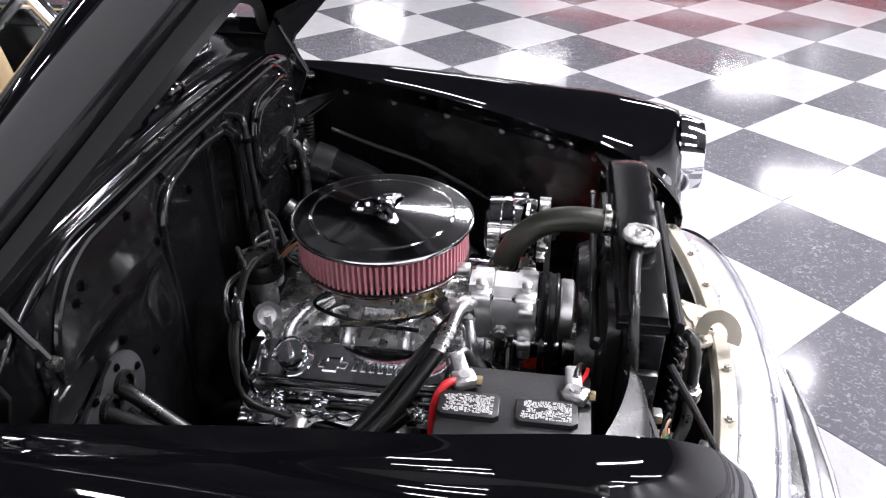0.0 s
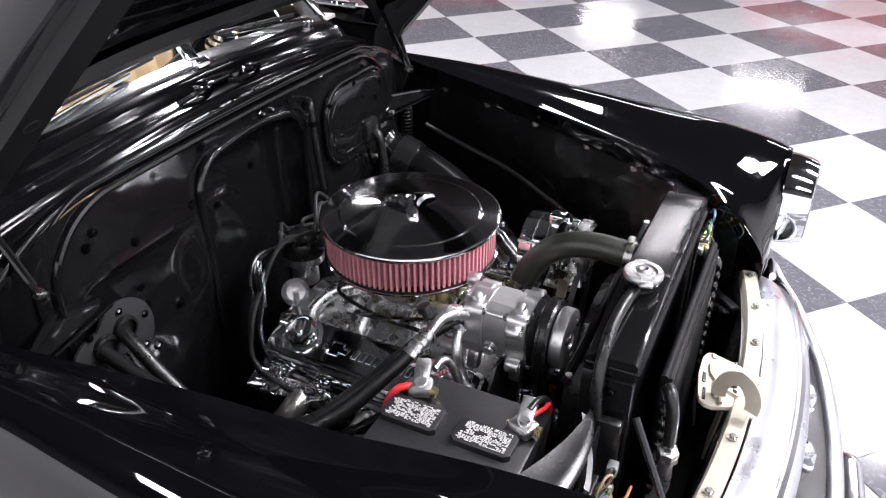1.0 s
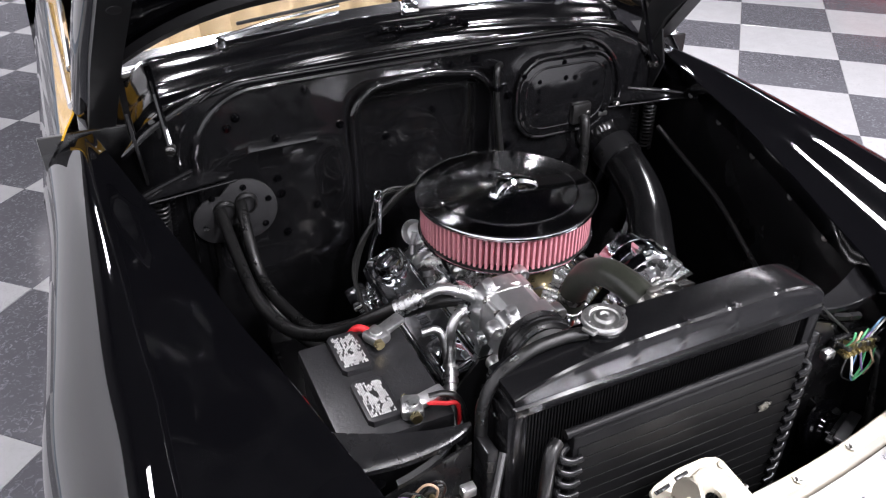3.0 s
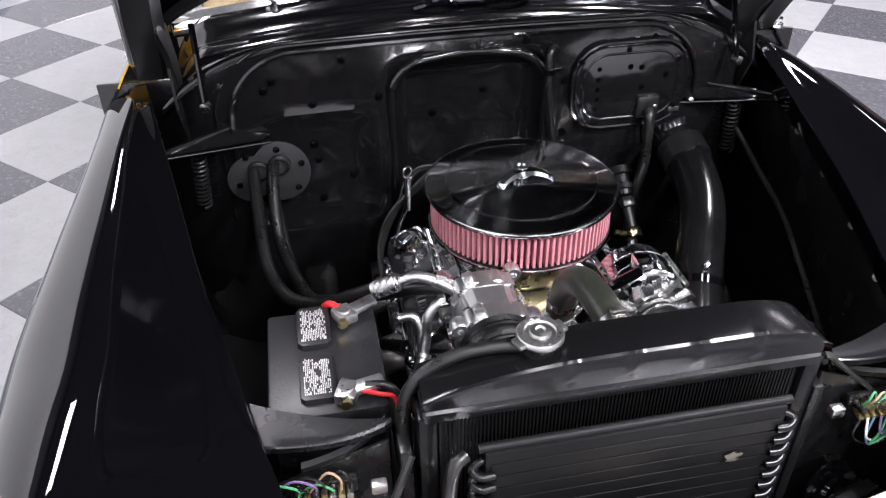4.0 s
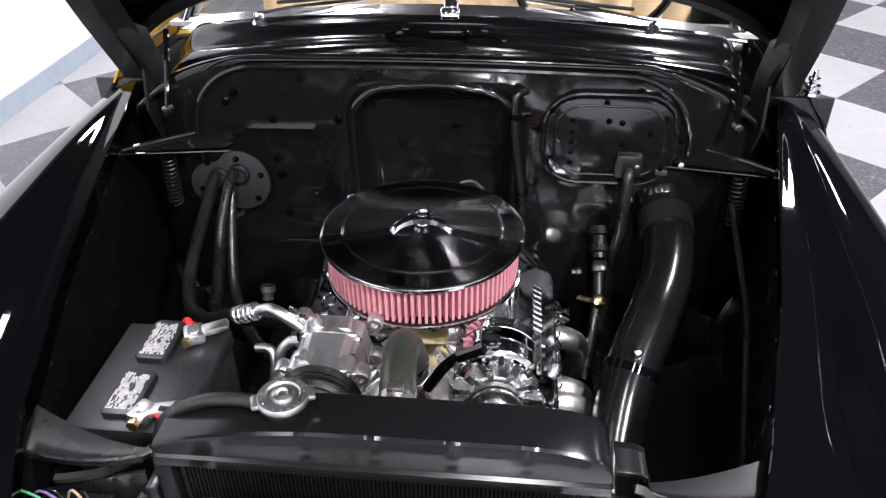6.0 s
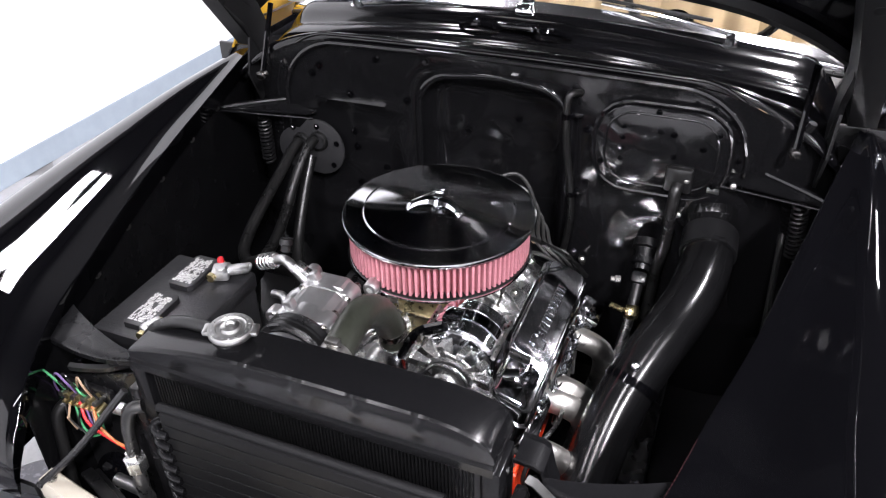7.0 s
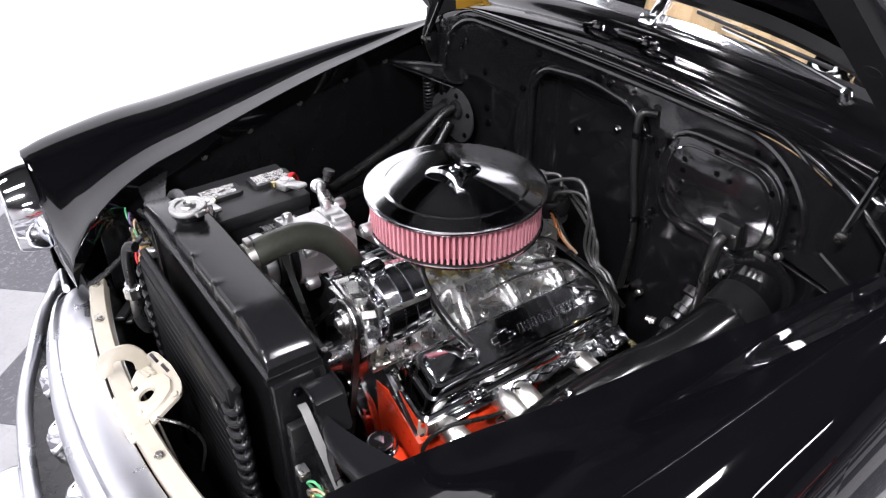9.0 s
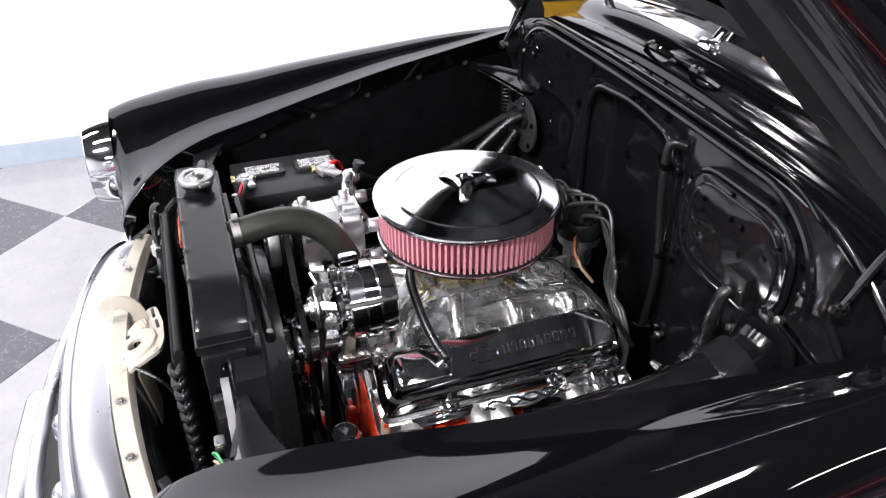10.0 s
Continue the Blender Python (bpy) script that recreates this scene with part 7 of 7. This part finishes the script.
part("eyelet", turned(B(), (0.178, 0.336, 0.602), (0, -1, 0.3), [(-0.004, 0), (-0.004, 0.010), (0.006, 0.009), (0.008, 0)], 14), CHROME, sender)

# ---- lamp wiring and horns beside the radiator ----
for s in (-1, 1):
    jb = thing("terminal_block", "row of lamp terminals with coloured wires", "wiring", (s * 0.42, -0.51, 0.73), "lamp terminals")
    for k in range(7):
        x = s * (0.385 + 0.0115 * k)
        part("terminal", turned(B(), (x, -0.520, 0.745 + 0.002 * math.sin(k)), (0, -1, 0.2), [(0, 0), (0, 0.005), (0.022, 0.005), (0.022, 0)], 8), BRASS if k % 2 else STEEL, jb)
        part("terminal_low", turned(B(), (x, -0.522, 0.733), (0, -1, -0.2), [(0, 0), (0, 0.0045), (0.020, 0.0045), (0.020, 0)], 8), BRASS, jb)
    part("strip", box(B(), (s * 0.42, -0.512, 0.740), (0.092, 0.012, 0.030), bevel=0.003), SATIN, jb)
    cols = ["green", "tan", "green", "violet", "blue", "white", "black"] if s > 0 else ["black", "tan", "green", "black", "violet", "black", "green"]
    random.seed(3 + s)
    for k, c in enumerate(cols):
        x = s * (0.385 + 0.0115 * k)
        up = random.uniform(0.012, 0.034)
        part("wire_up", tube(B(), [(x, -0.530, 0.747), (x, -0.540, 0.752 + up), (x + s * (0.014 + 0.004 * k), -0.532, 0.757 + up), (x + s * (0.045 + 0.004 * k), -0.520, 0.735), (s * 0.49, -0.51, 0.69)], 0.0019, 6), WIRE_COLORS[c], jb)
        part("wire_down", tube(B(), [(x, -0.540, 0.731), (x + s * random.uniform(-0.012, 0.004), -0.552, 0.712), (x + s * 0.004, -0.550, 0.69 + 0.003 * k), (s * (0.43 + 0.004 * k), -0.540, 0.668)] if k % 2 else [(x, -0.540, 0.731), (x - s * 0.01, -0.548, 0.70), (s * 0.41, -0.548, 0.675), (s * 0.445, -0.535, 0.668 + 0.003 * k), (s * 0.46, -0.52, 0.70)], 0.0019, 6), WIRE_COLORS[cols[-k - 1]], jb)
    part("loom_sleeve", tube(B(), [(s * 0.46, -0.52, 0.72), (s * 0.475, -0.545, 0.70), (s * 0.47, -0.56, 0.64), (s * 0.455, -0.58, 0.57), (s * 0.44, -0.60, 0.48)], 0.010, 10), RUBBER, jb)
    if s < 0:
        part("red_wire", tube(B(), [(-0.425, -0.535, 0.735), (-0.40, -0.552, 0.715), (-0.36, -0.556, 0.70), (-0.32, -0.556, 0.685)], 0.0026, 6), RED, jb)
        part("orange_wire", tube(B(), [(-0.40, -0.535, 0.735), (-0.375, -0.552, 0.715), (-0.345, -0.556, 0.695), (-0.32, -0.558, 0.695)], 0.0026, 6), WIRE_COLORS["orange"], jb)
    part("connector", box(B(), (s * 0.345, -0.53, 0.745), (0.022, 0.016, 0.018), bevel=0.003), CAST, jb)
    horn = thing("horn", "black round electric horn", "horn", (s * 0.38, -0.56, 0.50), "horns")
    hc = (s * 0.385, -0.545, 0.560)
    part("shell", turned(B(), hc, (s * 0.15, -1, 0.35), [(-0.03, 0), (-0.03, 0.03), (-0.01, 0.052), (0.0, 0.060), (0.004, 0.060), (0.006, 0.052), (0.010, 0.050), (0.012, 0.040), (0.018, 0.036), (0.020, 0.026), (0.028, 0.022), (0.030, 0)], 36), GLOSS, horn)
    part("contact_cover", turned(B(), Vector(hc) + Vector((s * 0.15, -1, 0.35)).normalized() * 0.028, (s * 0.15, -1, 0.35), [(0, 0.014), (0.010, 0.013), (0.012, 0.006), (0.016, 0.005), (0.016, 0)], 16), GLOSS, horn)
    part("bracket", box(B(), (s * 0.40, -0.52, 0.52), (0.03, 0.06, 0.16), bevel=0.004), SATIN, horn)
    strut = thing("nose_strut", "black painted nose strut", "strut", (s * 0.36, -0.58, 0.62), "nose struts")
    part("bar", box(B(), (s * 0.36, -0.600, 0.628), (0.15, 0.020, 0.008), (0, s * 18, s * 25), 0.003), SATIN, strut)
    part("bar", box(B(), (s * 0.36, -0.585, 0.612), (0.15, 0.014, 0.008), (0, s * 18, s * 25), 0.003), SATIN, strut)

# loose wire along the driver's inner fender
lead = thing("fender_lead", "thin black lead along the inner fender", "cable", (0.6, -0.1, 0.6))
part("lead", tube(B(), [(0.600, 0.27, 0.80), (0.596, 0.15, 0.76), (0.590, 0.02, 0.72), (0.570, -0.12, 0.66), (0.55, -0.25, 0.60), (0.53, -0.36, 0.56)], 0.006, 8), RUBBER, lead)


# ---- floor tiles: the nearest are single parts, the rest joined ----
def tile_mesh(name, mat):
    me = bpy.data.meshes.new(name)
    bm = B()
    h = T / 2 - 0.0007
    top = [bm.verts.new((x * (h - 0.0012), y * (h - 0.0012), 0.0)) for x, y in ((-1, -1), (1, -1), (1, 1), (-1, 1))]
    low = [bm.verts.new((x * h, y * h, -0.0016)) for x, y in ((-1, -1), (1, -1), (1, 1), (-1, 1))]
    bot = [bm.verts.new((x * h, y * h, -0.004)) for x, y in ((-1, -1), (1, -1), (1, 1), (-1, 1))]
    bm.faces.new(top)
    for a, b in ((low, top), (bot, low)):
        for i in range(4):
            bm.faces.new((a[i], a[(i + 1) % 4], b[(i + 1) % 4], b[i]))
    bm.to_mesh(me)
    bm.free()
    me.materials.append(mat)
    return me


TILES = {0: tile_mesh("tile", TILE_WHITE), 1: tile_mesh("tile", TILE_BLACK)}
ct, st = math.cos(TURN), math.sin(TURN)


def tile_center(i, j):
    u, v = TU + (i + 0.5) * T, TV + (j + 0.5) * T
    return ct * u - st * v, st * u + ct * v


def uv_of(x, y):
    return math.floor((ct * x + st * y - TU) / T), math.floor((-st * x + ct * y - TV) / T)


PARITY = sum(uv_of(2.80, -1.78)) % 2
cells = []
for i in range(-40, 41):
    for j in range(-40, 41):
        x, y = tile_center(i, j)
        if XW - 0.3 < x < XE + 0.3 and YS - 0.3 < y < YN + 0.3:
            cells.append(((x - 1.2) ** 2 + (y - 0.6) ** 2, i, j, x, y))
cells.sort()
far = {0: B(), 1: B()}
for n, (d, i, j, x, y) in enumerate(cells):
    kind = 0 if (i + j) % 2 == PARITY else 1
    turn = random.choice((0, 90, 180, 270))
    m = pose(x, y, random.uniform(-0.0003, 0.0003), random.uniform(-0.06, 0.06), random.uniform(-0.06, 0.06), math.degrees(TURN) + turn)
    inside = XW + 0.45 < x < XE - 0.45 and YS + 0.45 < y < YN - 0.45
    if n < 300:
        ob = new("tile", TILES[kind])
        ob.parent = floor
        ob.matrix_local = m
    else:
        b = far[kind]
        k = len(b.verts)
        b.from_mesh(TILES[kind])
        b.verts.ensure_lookup_table()
        bmesh.ops.transform(b, matrix=m, verts=b.verts[k:])
for kind, mat in ((0, TILE_WHITE), (1, TILE_BLACK)):
    part("tiles_beyond", far[kind], mat, floor, "white tiles" if kind == 0 else "black tiles", smooth=0, kind="stuff")
